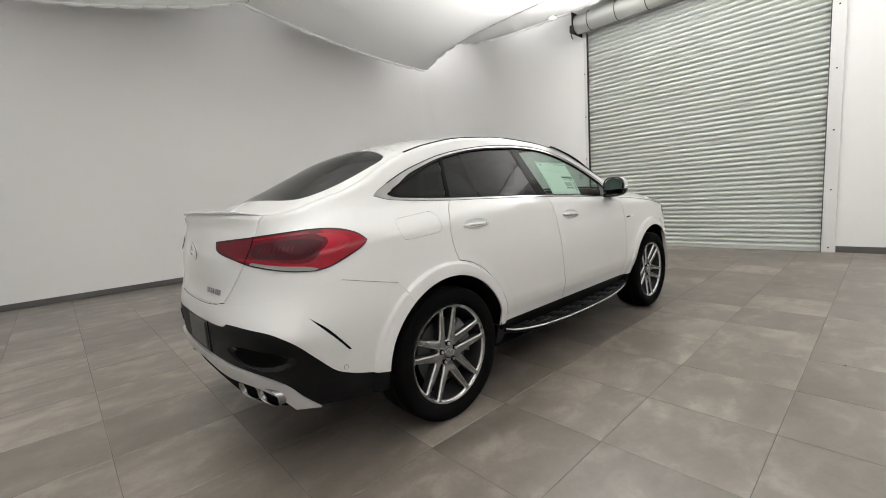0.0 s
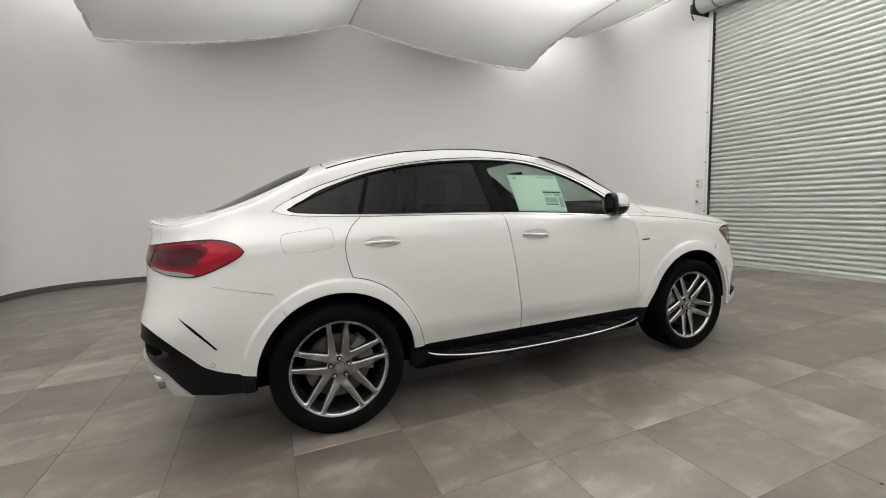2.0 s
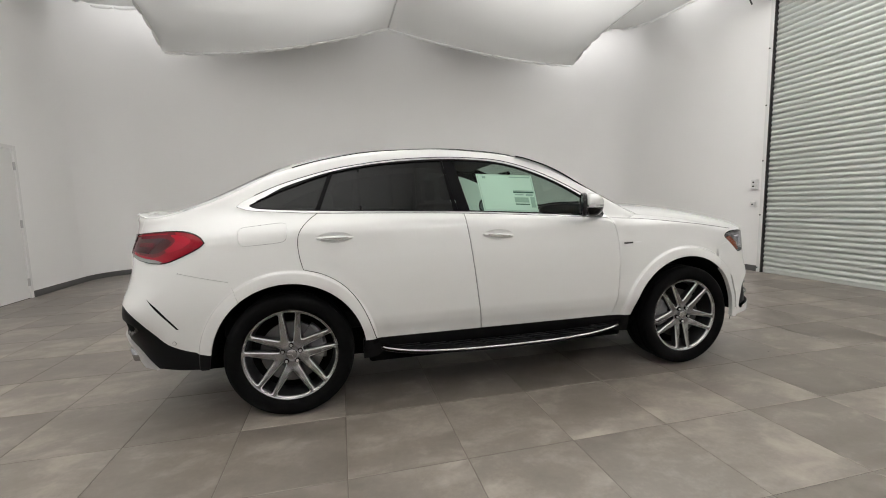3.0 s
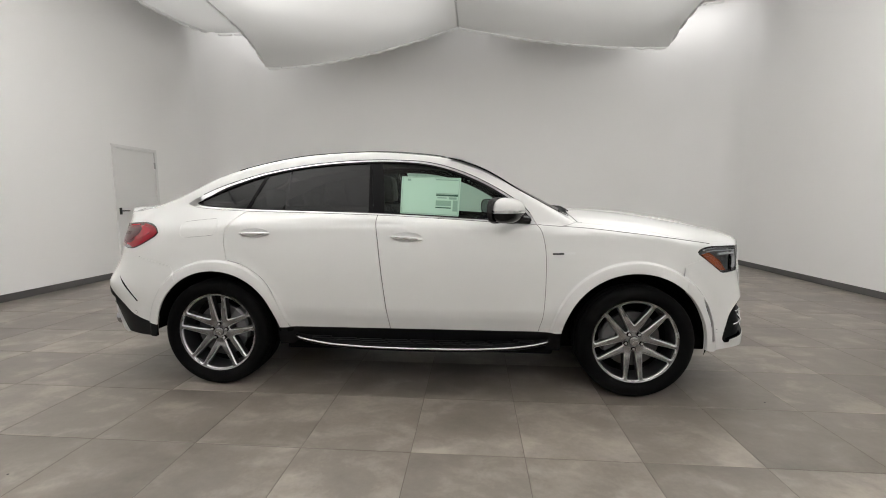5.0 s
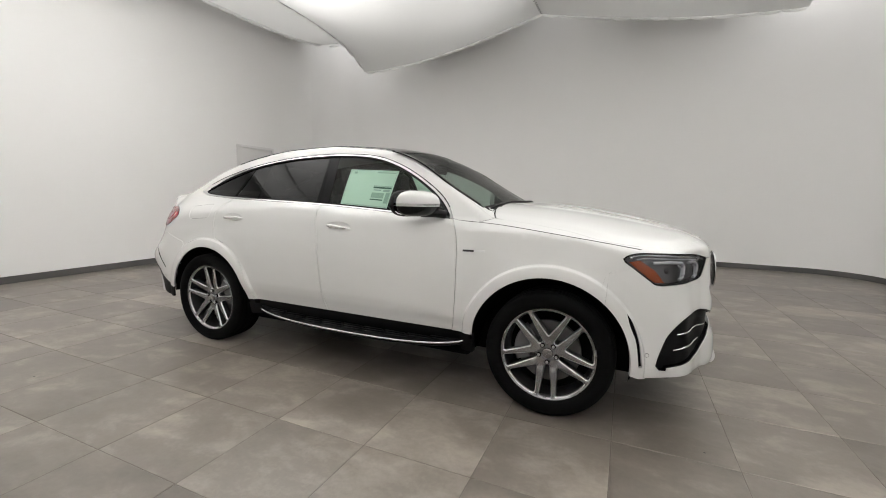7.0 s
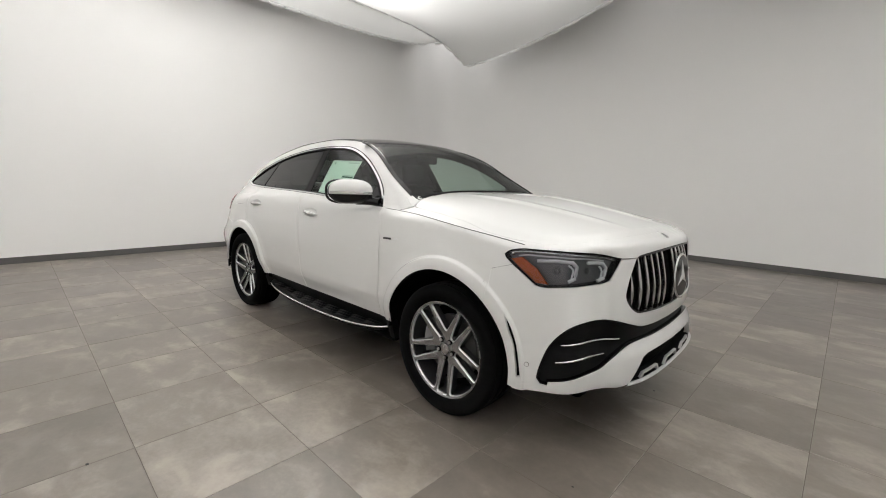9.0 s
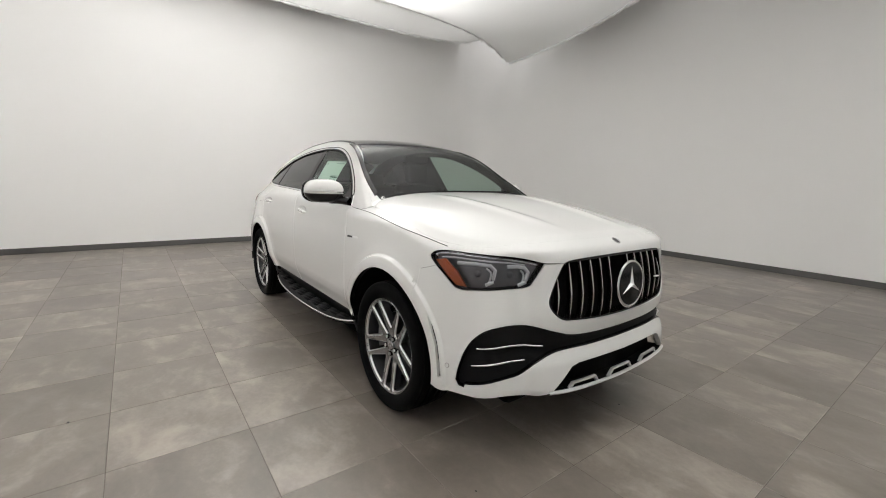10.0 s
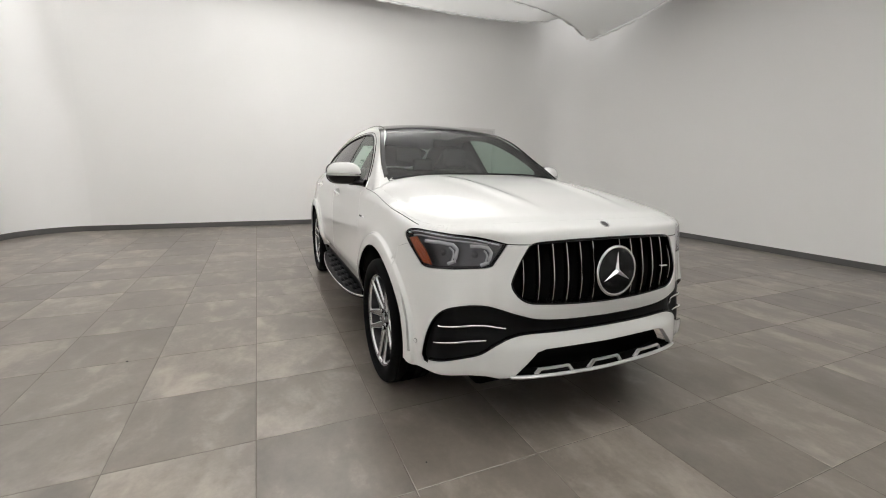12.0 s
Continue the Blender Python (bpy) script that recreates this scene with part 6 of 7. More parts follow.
# black bezel round the mirror glass
bm = bmesh.new()
rows = []
for dx, k in ((-0.042, 0.97), (-0.050, 1.01), (-0.062, 1.01), (-0.074, 0.96), (-0.077, 0.90), (-0.070, 0.86)):
    rows.append([bm.verts.new((mc[0] + dx, mc[1] + mh[1] * k * math.copysign(abs(math.cos(a)) ** 0.7, math.cos(a)), mc[2] + mh[2] * k * math.copysign(abs(math.sin(a)) ** 0.75, math.sin(a)))) for a in np.linspace(0, 2 * math.pi, 33)[:-1]])
for a, b in zip(rows, rows[1:]):
    for i in range(32):
        bm.faces.new((a[i], a[(i + 1) % 32], b[(i + 1) % 32], b[i]))
bmesh.ops.recalc_face_normals(bm, faces=bm.faces)
pair("mirror_bezel", swept(bm), M_GLOSSB, None, "black bezel round the mirror glass", 60)
bm = bmesh.new()
bmesh.ops.create_circle(bm, cap_ends=True, segments=28, radius=1.0, matrix=Matrix.Translation((mc[0] - 0.0715, mc[1], mc[2])) @ Matrix.Rotation(-math.pi / 2, 4, "Y") @ Matrix.Diagonal((0.074, 0.102, 1, 1)))
pair("mirror_glass", swept(bm), M_MIRROR, None, "mirror glass")
arm = [Vector(p) for p in ((0.62, -0.93, 1.225), (0.70, -0.885, 1.222), (0.77, -0.845, 1.212))]
pair("mirror_arm", tube(spline(arm, 8), [0.034, 0.034, 0.033, 0.032, 0.031, 0.03, 0.03, 0.03], 10), M_GLOSSB, None, "black mirror arm", 60)
side_panel("mirror_sail", ring(straight([(0.600, 1.214), (0.655, 1.325), (0.735, 1.255), (0.778, 1.206)], 0.02)), M_GLOSSB, car, deep=0.001, fold=0.006, gap=0.02, g=0.001, label="black mirror triangle")

# wipers
for y0, y1 in ((-0.62, -0.05), (-0.02, 0.52)):
    pts = [(1.080 - 0.022 * k, y0 + (y1 - y0) * k, float(top(1.080 - 0.022 * k, y0 + (y1 - y0) * k)) + 0.004) for k in np.linspace(0, 1, 12)]
    part("wiper", tube(pts, 0.0045, 6), M_BLACKP, car, "black wiper blade", 60)
part("cowl_cover", tube([(1.085 - 0.12 * abs(y) ** 3, y, float(top(1.085 - 0.12 * abs(y) ** 3, y)) + 0.006) for y in np.linspace(-0.72, 0.72, 40)], 0.005, 8), M_BLACKP, car, "black cowl edge", 60)

# ---- the car: wheels ----
def lathe(profile, seg=72, closed=False):
    """Turns (radius, y) points about the y axis."""
    bm = bmesh.new()
    rows = []
    for i in range(seg):
        a = 2 * math.pi * i / seg
        rows.append([bm.verts.new((r * math.cos(a), y, r * math.sin(a))) for r, y in profile])
    n = len(profile)
    for i in range(seg):
        a, b = rows[i], rows[(i + 1) % seg]
        for k in range(n if closed else n - 1):
            bm.faces.new((a[k], b[k], b[(k + 1) % n], a[(k + 1) % n]))
    bmesh.ops.remove_doubles(bm, verts=bm.verts, dist=1e-5)
    bmesh.ops.recalc_face_normals(bm, faces=bm.faces)
    return bm


def rounded(poly, r, n=6):
    """The outline with its corners rounded; r: one radius for each corner."""
    out = []
    k = len(poly)
    for i in range(k):
        p, a, b = np.array(poly[i]), np.array(poly[i - 1]), np.array(poly[(i + 1) % k])
        u, v = (a - p) / np.linalg.norm(a - p), (b - p) / np.linalg.norm(b - p)
        if r[i] == 0:
            out.append(tuple(p))
            continue
        for f in np.linspace(0, 1, n):
            out.append(tuple((p + u * r[i]) * (1 - f) ** 2 + p * 2 * f * (1 - f) + (p + v * r[i]) * f * f))
    return out


def on_circle(r, a0, a1, n):
    return [(r * math.cos(radians(a0 + (a1 - a0) * i / n)), r * math.sin(radians(a0 + (a1 - a0) * i / n))) for i in range(n + 1)]


def turned(p, deg):
    c, s = math.cos(radians(deg)), math.sin(radians(deg))
    return p[0] * c - p[1] * s, p[0] * s + p[1] * c


def face_y(r):
    return -(0.083 + 0.031 * np.clip(r / 0.280, 0, 1) ** 1.5)


def spoke_outline():
    """A fifth of the wheel's face: one forked spoke about +x, between two half slots."""
    # half slots along the edges at 36 degrees on either side
    half = [(0.074, 0.0), (0.074, 0.0120), (0.2705, 0.0385), (0.2725, 0.0)]
    slot = straight(rounded(half, [0, 0.010, 0.012, 0]), 0.006)
    low = [turned(p, -36) for p in slot]
    high = [turned((x, -y), 36) for x, y in slot[::-1]]
    outer = ring([turned((0.0275, 0), -36)], low, on_circle(0.280, -36, 36, 18), high, [turned((0.0275, 0), 36)], on_circle(0.0275, 36, -36, 8))
    win = [(0.106, 0.0)] + [turned((0.2620, 0.0640), -36)] + on_circle(0.2700, -20.5, 20.5, 8) + [turned((0.2620, -0.0640), 36)]
    fork = rounded(win, [0.014, 0.016] + [0] * 9 + [0.016])
    return outer, straight(fork + [fork[0]], 0.006)[:-1], slot


def fork_spoke():
    outer, fork, slot = spoke_outline()
    fork = fork if area2(fork) > 0 else fork[::-1]
    # even rows beside the windows keep the faces clean
    whole = slot + [(x, -y) for x, y in slot[::-1]]
    whole = whole if area2(whole) > 0 else whole[::-1]
    rows = []
    for off in (0.0055, 0.0095):
        rows += shrink(straight(fork + [fork[0]], 0.006)[:-1], -off)
        for deg in (-36, 36):
            rows += [turned(p, deg) for p in shrink(straight(whole + [whole[0]], 0.006)[:-1], -off)]
    vs, tris, border = cut(outer, [fork], 0.010, np.array(rows))
    r = np.hypot(vs[:, 0], vs[:, 1])
    n0 = len(vs)
    edge = set(i for e in border for i in e)
    ang = np.degrees(np.arctan2(vs[:, 1], vs[:, 0]))
    # the border falls off to a rounded edge, but not where the next spoke joins
    seam = (np.abs(np.abs(ang) - 36) < 0.3) | (r > 0.2792) | (r < 0.0285)
    # the arms are ridged: the face falls off towards its open edges
    open_edge = np.concatenate([vs[a] + (vs[b] - vs[a]) * np.linspace(0, 1, 6)[:, None] for a, b in border if not (seam[a] and seam[b])])
    d = np.linalg.norm(vs[:, None] - open_edge[None], axis=2).min(1)
    drop = 0.0060 * (1 - np.clip(d / 0.0055, 0, 1)) + 0.0020 * (1 - np.clip(d / 0.0125, 0, 1))
    ridge = 0.005 * np.exp(-((r - 0.085) / 0.03) ** 2)
    v = [(x, float(face_y(q) + d + g), z) for (x, z), q, d, g in zip(vs, r, drop, ridge)]
    faces = [tuple(int(i) for i in t)[::-1] for t in tris]
    mats = [2 if np.mean([d[i] for i in f]) < 0.0042 else 0 for f in faces]
    # a bright chamfer, then the dark flank
    ring_of = {}
    for a, b in border:
        if seam[a] and seam[b]:
            continue
        for i in (a, b):
            if i not in ring_of:
                ring_of[i] = len(v)
                v.append((v[i][0], v[i][1] + 0.004, v[i][2]))
                v.append((v[i][0], v[i][1] + 0.046, v[i][2]))
        p, q = ring_of[a], ring_of[b]
        faces += [(a, b, q, p), (p, q, q + 1, p + 1)]
        mats += [2, 1]
    me = mesh_of("spoke", v, faces)
    me.materials.append(M_RIM)
    me.materials.append(M_RIMD)
    me.materials.append(M_SATIN)
    me.polygons.foreach_set("material_index", mats)
    me.polygons.foreach_set("use_smooth", [True] * len(faces))
    me.set_sharp_from_angle(angle=radians(50))
    return me


SPOKE = fork_spoke()
half_tyre = [(0.284, 0.100), (0.288, 0.112), (0.300, 0.124), (0.318, 0.134), (0.338, 0.1385), (0.356, 0.1375), (0.371, 0.131), (0.3815, 0.121), (0.3868, 0.110), (0.3872, 0.104)]
tread = [(0.3872, 0.104), (0.380, 0.1035), (0.380, 0.098), (0.3885, 0.0975), (0.3905, 0.060), (0.383, 0.0595), (0.383, 0.050), (0.3910, 0.0495), (0.3920, 0.014), (0.384, 0.0135), (0.384, 0.0)]
prof = [(r, -y) for r, y in half_tyre] + [(r, -y) for r, y in tread] + [(r, y) for r, y in tread[::-1]] + [(r, y) for r, y in half_tyre[::-1]]
TYRE = lathe(prof, 96)
LIP = lathe([(0.272, -0.070), (0.274, -0.100), (0.277, -0.111), (0.282, -0.1155), (0.287, -0.117), (0.2895, -0.114), (0.289, -0.106), (0.284, -0.100)], 96)
BARREL = lathe([(0.284, -0.100), (0.268, -0.092), (0.262, -0.060), (0.255, 0.02), (0.262, 0.09), (0.284, 0.105)], 64)
HUB = lathe([(0.0, -0.080), (0.060, -0.078), (0.078, -0.070), (0.086, -0.055), (0.086, -0.02)], 48)
CAP = lathe([(0.0, -0.097), (0.022, -0.0965), (0.031, -0.094), (0.034, -0.088)], 36)
DISCS = lathe([(0.07, -0.020), (0.105, -0.020), (0.108, -0.034), (0.192, -0.034), (0.193, -0.030), (0.193, -0.004), (0.10, -0.004)], 64)
BACKPLATE = lathe([(0.0, 0.035), (0.235, 0.035), (0.255, 0.02)], 48)


def as_mesh(name, bm, mat, angle=40):
    me = bpy.data.meshes.new(name)
    bm.to_mesh(me)
    bm.free()
    me.materials.append(mat)
    me.polygons.foreach_set("use_smooth", [True] * len(me.polygons))
    me.set_sharp_from_angle(angle=radians(angle))
    return me


W_TYRE, W_LIP, W_BARREL, W_HUB, W_CAP = as_mesh("tyre", TYRE, M_RUBBER, 35), as_mesh("rim", LIP, M_RIM), as_mesh("barrel", BARREL, M_RIMD), as_mesh("hub", HUB, M_RIMD), as_mesh("hub_cap", CAP, M_DARKCHROME)
W_DISC, W_BACK = as_mesh("brake_disc", DISCS, M_DISC), as_mesh("back_plate", BACKPLATE, M_VOID)
bm = bmesh.new()
bmesh.ops.create_cone(bm, cap_ends=True, segments=6, radius1=0.0105, radius2=0.009, depth=0.016, matrix=Matrix.Rotation(math.pi / 2, 4, "X"))
W_BOLT = as_mesh("wheel_bolt", bm, M_SATIN, 30)
bm = bmesh.new()
rows = []
for a in np.linspace(radians(-34), radians(34), 9):
    rows.append([bm.verts.new((r * math.cos(a), y, r * math.sin(a))) for r, y in ((0.125, -0.058), (0.200, -0.064), (0.215, -0.050), (0.215, 0.0), (0.125, 0.0))])
for p, q in zip(rows, rows[1:]):
    for k in range(5):
        bm.faces.new((p[k], q[k], q[(k + 1) % 5], p[(k + 1) % 5]))
bm.faces.new(rows[0])
bm.faces.new(rows[-1][::-1])
bmesh.ops.recalc_face_normals(bm, faces=bm.faces)
W_CALIPER = as_mesh("caliper", bm, M_CALIPER, 40)
bm = bmesh.new()
bmesh.ops.create_cone(bm, cap_ends=True, segments=20, radius1=0.0145, radius2=0.0145, depth=0.008, matrix=Matrix.Rotation(math.pi / 2, 4, "X"))
W_WELL = as_mesh("bolt_well", bm, M_VOID, 30)


def wheel(x, y, turn, caliper, left=False):
    """A wheel under the car; turn: degrees of its slots, caliper: degrees of the brake caliper."""
    root = empty_at("wheel", x, y, 0.392)
    root.parent = car
    root.rotation_euler = (0, 0, math.pi if left else 0)
    root["label"] = "machined alloy wheel with five forked spokes and black tyre"

    def piece(name, me, rot=0.0, shift=(0, 0, 0), label=""):
        ob = new(name, me)
        ob.parent = root
        ob.rotation_euler = (0, -radians(rot), 0)
        ob.location = shift
        if label:
            ob["label"] = label
        return ob
    piece("tyre", W_TYRE, label="black rubber tyre")
    piece("rim", W_LIP)
    piece("barrel", W_BARREL)
    piece("hub", W_HUB)
    piece("hub_cap", W_CAP)
    piece("back_plate", W_BACK)
    piece("brake_disc", W_DISC)
    piece("caliper", W_CALIPER, caliper, label="grey brake caliper")
    for k in range(5):
        a = turn + 72 * k
        piece("spoke", SPOKE, a + 36)
        piece("bolt_well", W_WELL, a, (0.056 * math.cos(radians(a)), -0.0865, 0.056 * math.sin(radians(a))))
        piece("wheel_bolt", W_BOLT, a, (0.056 * math.cos(radians(a)), -0.0895, 0.056 * math.sin(radians(a))))
    for k in range(3):
        a = turn + 90 + 120 * k
        b2 = boxed(0.002, 0.026, -0.0985, -0.0955, -0.0022, 0.0022, 0.0008, 1)
        me = as_mesh("cap_mark", b2, M_CHROME)
        piece("cap_mark", me, a)


wheel(1.492, -0.822, -90, 168)
wheel(-1.4675, -0.822, 90, 20)
wheel(1.492, 0.822, -90, 168, True)
wheel(-1.4675, 0.822, 90, 20, True)

# ---- the car: inside ----
def cushion(x0, x1, y0, y1, z0, z1, lean=0.0, bevel=0.05):
    bm = boxed(x0, x1, y0, y1, z0, z1, bevel, 3)
    for v in bm.verts:
        v.co.x -= lean * (v.co.z - z0)
    return bm


def seat(y):
    for name, bm in (("seat_cushion", cushion(-0.12, 0.38, y - 0.25, y + 0.25, 0.62, 0.78)), ("seat_back", cushion(-0.20, -0.04, y - 0.25, y + 0.25, 0.74, 1.32, 0.30)),
                     ("headrest", cushion(-0.33, -0.23, y - 0.13, y + 0.13, 1.34, 1.54, 0.10, 0.04))):
        part(name, bm, M_TRIMDARK, car, "black leather front seat", 60)


seat(-0.40)
seat(0.40)
part("rear_bench", cushion(-0.95, -0.50, -0.62, 0.62, 0.62, 0.80), M_TRIMDARK, car, "black leather rear bench", 60)
part("rear_backrest", cushion(-1.08, -0.92, -0.62, 0.62, 0.76, 1.30, 0.35), M_TRIMDARK, car, "black leather rear bench", 60)
for y in (-0.38, 0.38):
    part("headrest", cushion(-1.28, -1.18, y - 0.13, y + 0.13, 1.28, 1.44, 0.1, 0.04), M_TRIMDARK, car, "black leather headrest", 60)
# dashboard with two screens, and the steering wheel on the far side
bm = boxed(0.42, 1.0, -0.74, 0.74, 0.86, 1.16, 0.06, 3)
part("dashboard", bm, M_TRIMDARK, car, "black dashboard", 60)
part("display", boxed(0.405, 0.425, -0.16, 0.62, 1.06, 1.20, 0.008), M_GLOSSB, car, "wide black display")
part("steering_wheel", tube([(0.20 - 0.06 * math.sin(a), 0.40 + 0.18 * math.cos(a), 1.02 + 0.17 * math.sin(a)) for a in np.linspace(0, 2 * math.pi, 33)[:-1]], 0.016, 8, True), M_TRIMDARK, car, "black steering wheel", 180)
part("wheel_boss", boxed(0.18, 0.24, 0.33, 0.47, 0.96, 1.06, 0.02), M_TRIMDARK, car)
part("centre_mirror", boxed(0.33, 0.36, -0.12, 0.12, 1.52, 1.59, 0.015), M_GLOSSB, car, "inside mirror")
part("cabin_floor", boxed(-1.9, 1.0, -0.70, 0.70, 0.46, 0.60, 0.02), M_TRIMDARK, car)
part("parcel_shelf", boxed(-2.20, -1.22, -0.60, 0.60, 1.04, 1.09, 0.02), M_TRIMDARK, car)
lining = both_sides(ring(smooth_line([(0.24, 0.0), (0.22, -0.35), (0.18, -0.55)]) + smooth_line([(0.18, -0.55), (-0.4, -0.53), (-1.40, -0.52)]) + [(-1.44, 0.0)]))
top_panel("roof_lining", lining, M_HEADLINER, car, g=0.0, lift=-0.045, fold=0, gap=0.08)
trim_l = ring(straight([(-1.25, 1.235), (0.78, 1.170)], 0.06), straight([(0.86, 0.50), (-0.90, 0.50)], 0.06))
side_panel("door_trim", trim_l, M_TRIMDARK, car, deep=0.075, fold=0, gap=0.08, g=0.0, label="black inner door trim")
# price sheet behind the front door glass
STICKER = [(-0.133, 1.258), (0.284, 1.236), (0.297, 1.512), (-0.143, 1.528)]


def sheet_at(u0, u1, v0, v1, deep):
    a, b, c, d = [np.array(p) for p in STICKER]
    q = [(a * (1 - u) + b * u) * (1 - v) + (d * (1 - u) + c * u) * v for u, v in ((u0, v0), (u1, v0), (u1, v1), (u0, v1))]
    return [tuple(p) for p in q], deep


def sheet_part(name, u0, u1, v0, v1, mat, deep, label=""):
    q, deep = sheet_at(u0, u1, v0, v1, deep)
    side_panel(name, straight(q + [q[0]], 0.03)[:-1], mat, car, g=0.0, deep=deep, fold=0.0, gap=0.05, both=False, label=label)


sheet_part("window_sheet", 0, 1, 0, 1, M_PAPER, 0.0120, "white price sheet stuck inside the window")
for u0, u1, v0, v1, mat in ((0.02, 0.98, 0.975, 0.985, M_INKPALE), (0.02, 0.98, 0.02, 0.03, M_INKPALE), (0.02, 0.026, 0.02, 0.98, M_INKPALE), (0.974, 0.98, 0.02, 0.98, M_INKPALE),
                            (0.60, 0.97, 0.555, 0.575, M_INKPALE), (0.60, 0.97, 0.50, 0.545, M_INK), (0.62, 0.78, 0.44, 0.47, M_INKPALE), (0.82, 0.95, 0.42, 0.48, M_INKPALE), (0.60, 0.86, 0.245, 0.385, M_INKPALE),
                            (0.89, 0.97, 0.12, 0.40, M_INKPALE), (0.60, 0.86, 0.185, 0.215, M_INK), (0.58, 0.96, 0.92, 0.95, M_INKPALE), (0.10, 0.16, 0.88, 0.94, M_INKPALE)):
    sheet_part("sheet_print", u0, u1, v0, v1, mat, 0.0105)

# ---- roller shutter ----
shutter = tagged(empty_at("roller_shutter", WX1 + 0.03, (RY0 + RY1) / 2, 0), "closed grey corrugated steel roller shutter in the wall", "roller shutter")
PITCH = 0.0853


def slat_profile():
    """One corrugation of the curtain, as (out, z)."""
    return [(0.0, 0.0), (0.016, 0.008), (0.030, 0.020), (0.037, 0.033), (0.037, 0.046), (0.031, 0.058), (0.014, 0.068), (0.001, 0.073), (-0.002, PITCH)]


def slat_curtain():
    bm = bmesh.new()
    rows = [[bm.verts.new((-o, y, z)) for y in np.linspace(RY0 - 0.03, RY1 + 0.03, 3)] for o, z in slat_profile()]
    for a, b in zip(rows, rows[1:]):
        for i in range(2):
            bm.faces.new((a[i], b[i], b[i + 1], a[i + 1]))
    me = bpy.data.meshes.new("shutter_slat")
    bm.to_mesh(me)
    bm.free()
    me.materials.append(M_SLAT)
    me.polygons.foreach_set("use_smooth", [True] * len(me.polygons))
    me.set_sharp_from_angle(angle=radians(50))
    return me


SLAT = slat_curtain()
for k in range(int(RZ / PITCH) + 1):
    ob = new("shutter_slat", SLAT)
    ob.parent = shutter
    ob.location = (0, -(RY0 + RY1) / 2, 0.03 + PITCH * k)
bm = boxed(-0.030, 0.015, RY0 - (RY0 + RY1) / 2 - 0.02, RY1 - (RY0 + RY1) / 2 + 0.02, 0.0, 0.06, 0.006)
part("bottom_bar", bm, M_SLAT, shutter, "grey bottom bar on the floor")
mid = (RY0 + RY1) / 2
for y0, y1, name in ((RY0 - 0.135, RY0 + 0.03, "guide"), (RY1 - 0.015, RY1 + 0.055, "guide")):
    part(name, boxed(-0.085, -0.030, y0 - mid, y1 - mid, 0.0, RZ - 0.02, 0.004), M_TRIMWHITE, shutter, "white steel guide rail")
# dark strips put in for the shadow inside the guide rails
part("guide_shadow", boxed(-0.088, -0.020, RY1 - mid - 0.028, RY1 - mid - 0.016, 0.0, RZ - 0.02), M_DARKSTEEL, shutter, "dark strip for the shadow in the guide")
part("guide_shadow", boxed(-0.088, -0.020, RY0 - mid + 0.031, RY0 - mid + 0.039, 0.0, RZ - 0.02), M_DARKSTEEL, shutter, "dark strip for the shadow in the guide")
for y in (RY0 - 0.055, RY1 + 0.035):
    for z in np.arange(0.08, RZ - 0.1, 0.92):
        bm = bmesh.new()
        bmesh.ops.create_cone(bm, cap_ends=True, segments=8, radius1=0.013, radius2=0.011, depth=0.012, matrix=Matrix.Translation((-0.090, y - mid, z)) @ Matrix.Rotation(math.pi / 2, 4, "Y"))
        part("bolt", bm, M_DARKSTEEL, shutter)
# the roll above, with its bracket and hood
bm = bmesh.new()
rows = []
for i in range(28):
    a = 2 * math.pi * i / 28
    rows.append([bm.verts.new((-0.24 + 0.19 * math.cos(a), y - mid, RZ + 0.16 + 0.19 * math.sin(a))) for y in (RY0 - 0.05, RY1 + 0.10)])
for i in range(28):
    bm.faces.new((rows[i][0], rows[(i + 1) % 28][0], rows[(i + 1) % 28][1], rows[i][1]))
for k in (0, 1):
    bm.faces.new([r[k] for r in rows])
bmesh.ops.recalc_face_normals(bm, faces=bm.faces)
part("roll", bm, M_SLAT, shutter, "rolled grey steel curtain", 40)
for y in np.linspace(RY0 + 0.3, RY1 - 0.2, 7):
    part("roll_strap", tube([(-0.24 + 0.193 * math.cos(a), y - mid, RZ + 0.16 + 0.193 * math.sin(a)) for a in np.linspace(0, 2 * math.pi, 25)[:-1]], 0.008, 5, True), M_DARKSTEEL, shutter)
for y in (RY0 - 0.12, RY1 + 0.11):
    bm = boxed(-0.46, -0.02, y - mid, y - mid + 0.012, RZ - 0.06, RZ + 0.38, 0.004)
    part("bracket", bm, M_DARKSTEEL, shutter, "dark steel bracket plate")
part("motor", boxed(-0.42, -0.26, RY1 + 0.125 - mid, RY1 + 0.20 - mid, RZ - 0.02, RZ + 0.14, 0.02), M_DARKSTEEL, shutter, "dark gear housing")
part("chain", tube([(-0.40, RY1 + 0.16 - mid, RZ + 0.02), (-0.41, RY1 + 0.165 - mid, RZ - 0.06), (-0.36, RY1 + 0.16 - mid, RZ - 0.14)], 0.012, 6), M_DARKSTEEL, shutter, "hanging chain")

# control boxes beside the shutter
for z, h in ((1.53, 0.17), (1.18, 0.10)):
    thing = tagged(part("control_box", boxed(WX1 - 0.055, WX1 - 0.001, 2.20, 2.30, z - h / 2, z + h / 2, 0.006), M_PLASTICW), "small white control box fixed to the wall", "switch box")
    for dz in ((0.035, -0.035) if h > 0.12 else (0.0,)):
        part("button", boxed(WX1 - 0.062, WX1 - 0.054, 2.235, 2.265, z + dz - 0.014, z + dz + 0.014, 0.004), M_DARKSTEEL, thing)

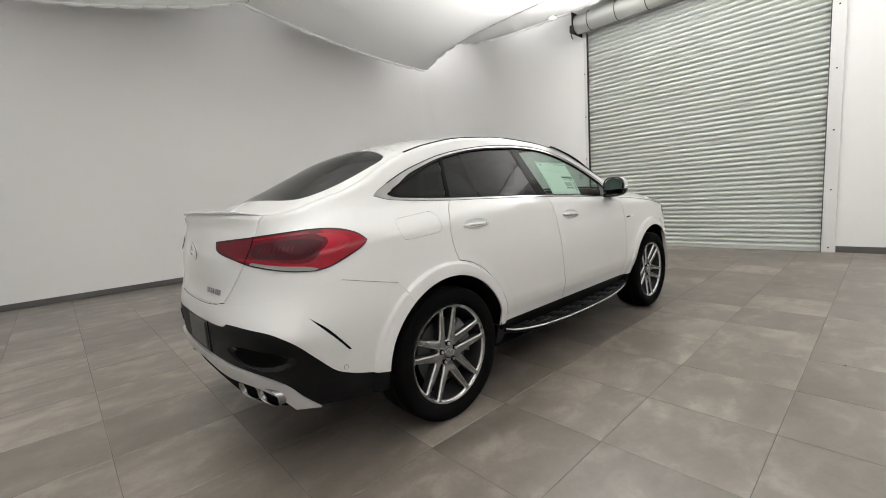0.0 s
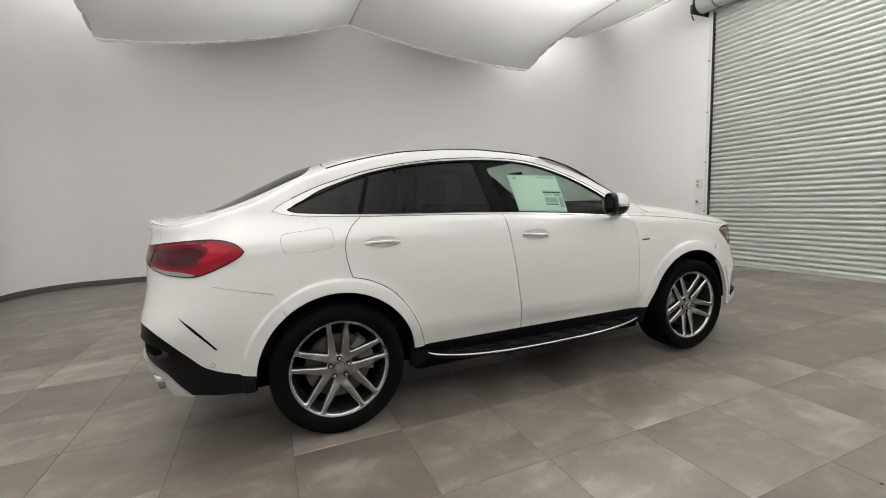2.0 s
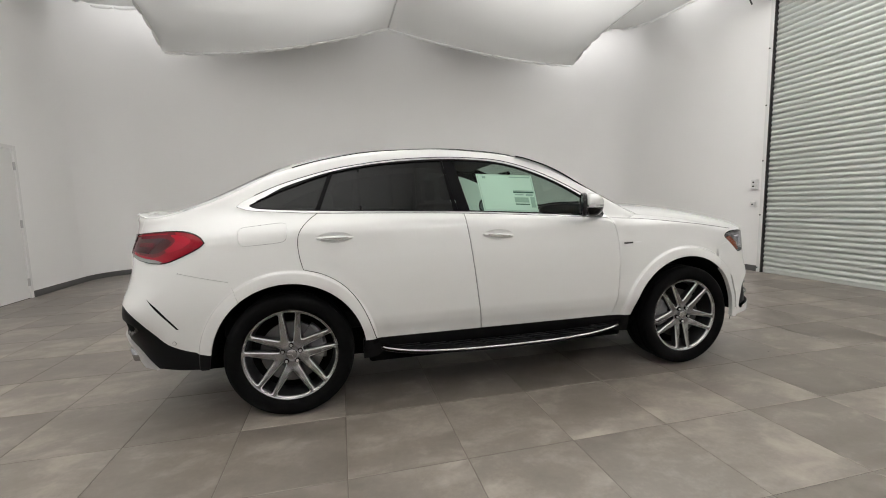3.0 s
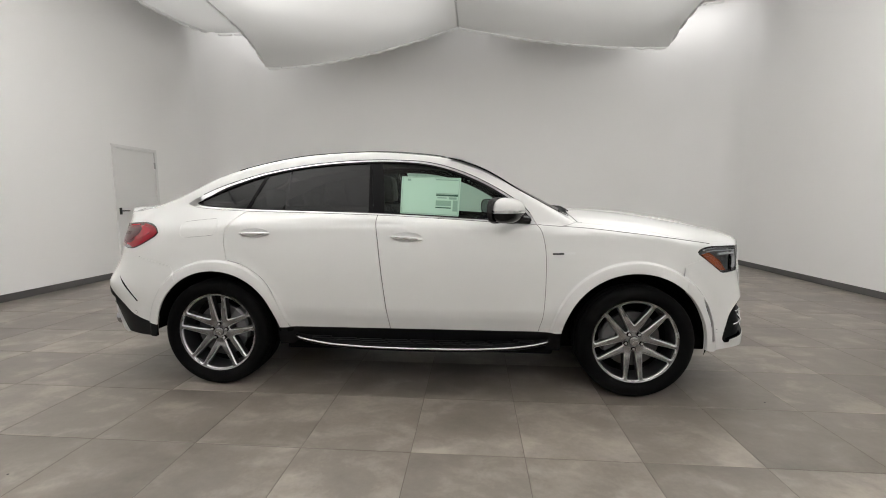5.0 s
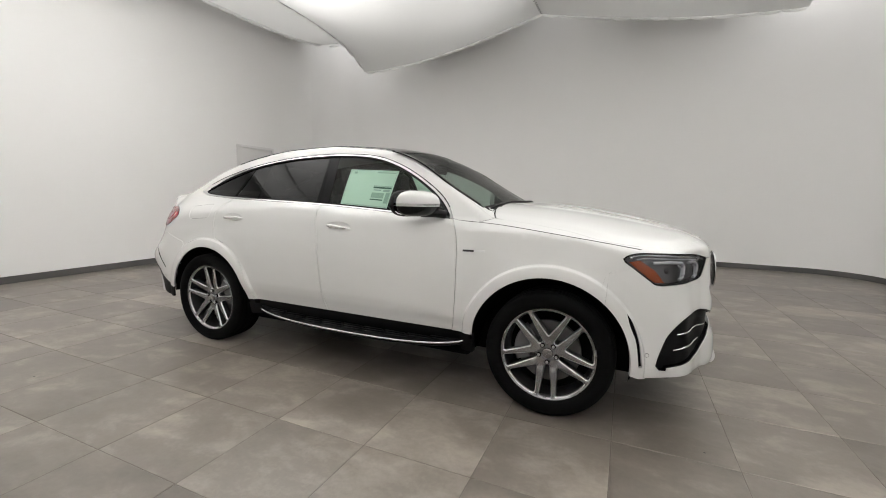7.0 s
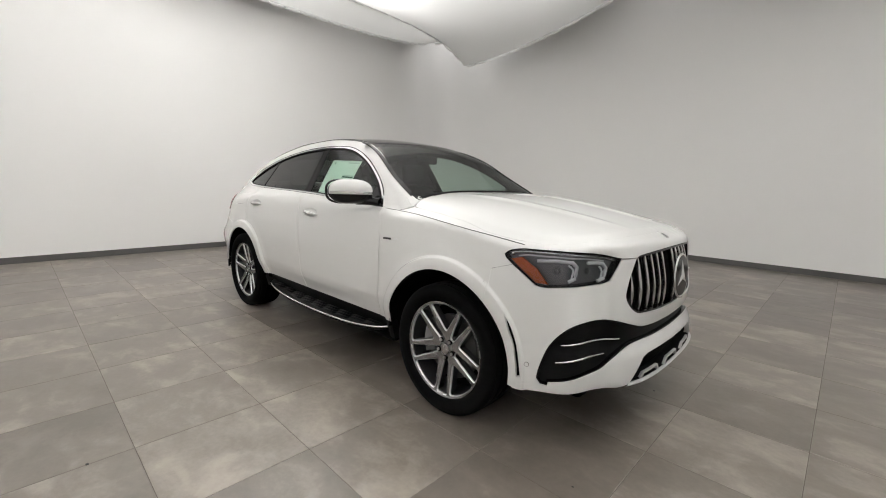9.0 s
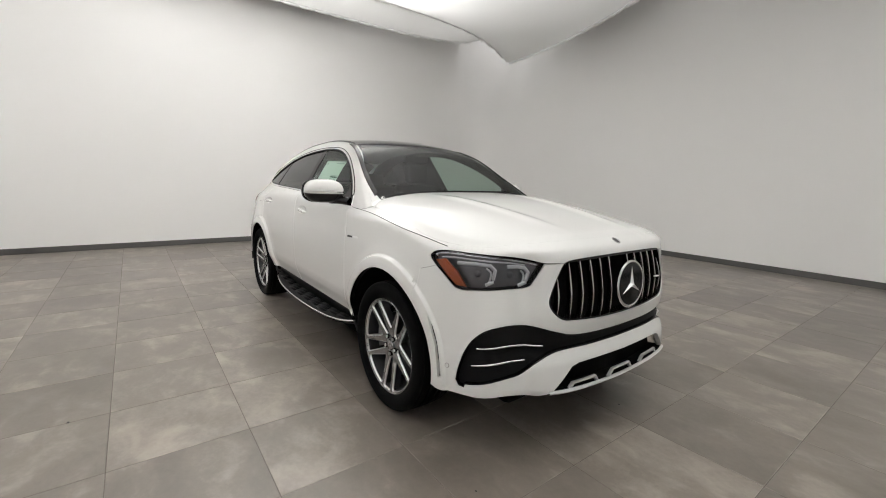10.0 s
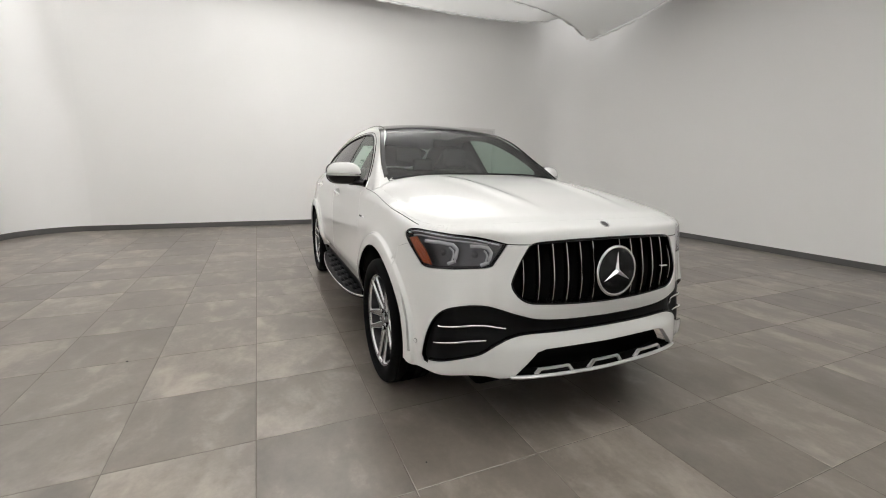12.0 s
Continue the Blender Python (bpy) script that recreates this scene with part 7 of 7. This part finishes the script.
# ---- side door ----
door = tagged(empty_at("door_1", WX0, (DY0 + DY1) / 2, 0), "closed white flush door in a white frame", "door", kind="structure")
dm = (DY0 + DY1) / 2
part("leaf", boxed(-0.055, -0.012, DY0 + 0.012 - dm, DY1 - 0.012 - dm, 0.006, DZ - 0.010, 0.002), M_DOORPAINT, door)
for y0, y1, z0, z1 in ((DY0 - 0.045, DY0 + 0.010, 0, DZ + 0.045), (DY1 - 0.010, DY1 + 0.045, 0, DZ + 0.045), (DY0 + 0.0105, DY1 - 0.0105, DZ - 0.008, DZ + 0.045)):
    part("frame", boxed(-0.10, 0.012, y0 - dm, y1 - dm, z0, z1, 0.003), M_DOORPAINT, door)
part("stop", boxed(-0.14, -0.056, DY0 - dm, DY1 - dm, 0, DZ), M_DOORPAINT, door)
part("lock_plate", boxed(-0.013, -0.004, DY0 + 0.035 - dm, DY0 + 0.085 - dm, 1.10, 1.22, 0.003), M_DARKSTEEL, door)
part("lever", tube([(-0.008, DY0 + 0.06 - dm, 1.165), (0.045, DY0 + 0.06 - dm, 1.165), (0.050, DY0 + 0.09 - dm, 1.165), (0.048, DY0 + 0.19 - dm, 1.162)], 0.010, 8), M_DARKSTEEL, door, "dark metal lever handle", 60)
for z in (0.25, 1.15, 2.02):
    part("hinge", boxed(-0.014, 0.014, DY1 - 0.022 - dm, DY1 - 0.002 - dm, z - 0.06, z + 0.06, 0.003), M_STEEL, door)
part("door_bottom", boxed(-0.15, -0.02, DY0 - dm, DY1 - dm, -0.002, 0.004), M_DARKSTEEL, door)

# ---- small lit downlight under the fabric's edge ----
dl = tagged(empty_at("downlight", 5.36, 2.50, float(hang(5.36, 2.5)) - 0.01), "round white downlight set in the ceiling", "lamp")
bm = bmesh.new()
bmesh.ops.create_cone(bm, cap_ends=True, segments=32, radius1=0.085, radius2=0.095, depth=0.02)
part("bezel", bm, M_PLASTICW, dl, "", 40)
bm = bmesh.new()
bmesh.ops.create_circle(bm, cap_ends=True, segments=32, radius=0.072, matrix=Matrix.Translation((0, 0, -0.0125)))
part("lens", bm, M_LAMPGLASS, dl, "lit round lens")

# lacing along the ridge of the fabric ceiling
pts = []
for i, y in enumerate(np.linspace(-2.0, 5.5, 130)):
    pts.append((0.03 + (0.022 if i % 2 else -0.022), y, float(hang(0.03, y)) - 0.008))
tagged(part("ridge_lacing", tube(pts, 0.004, 5), M_BASE), "grey zigzag lacing along the fabric ridge", "lacing")

# small dark specks on the floor
for x, y, r in ((0.67, -2.48, 0.008), (2.30, 0.30, 0.006), (2.35, -0.95, 0.005), (-1.9, -2.0, 0.005)):
    bm = bmesh.new()
    bmesh.ops.create_icosphere(bm, subdivisions=1, radius=r, matrix=Matrix.Translation((x, y, r * 0.25)) @ Matrix.Diagonal((1.4, 1, 0.35, 1)))
    tagged(part("grit", bm, M_DARKSTEEL), "tiny dark crumb lying on the floor", "debris", "crumbs on the floor")

# ---- floor tiles ----
lay_tiles()
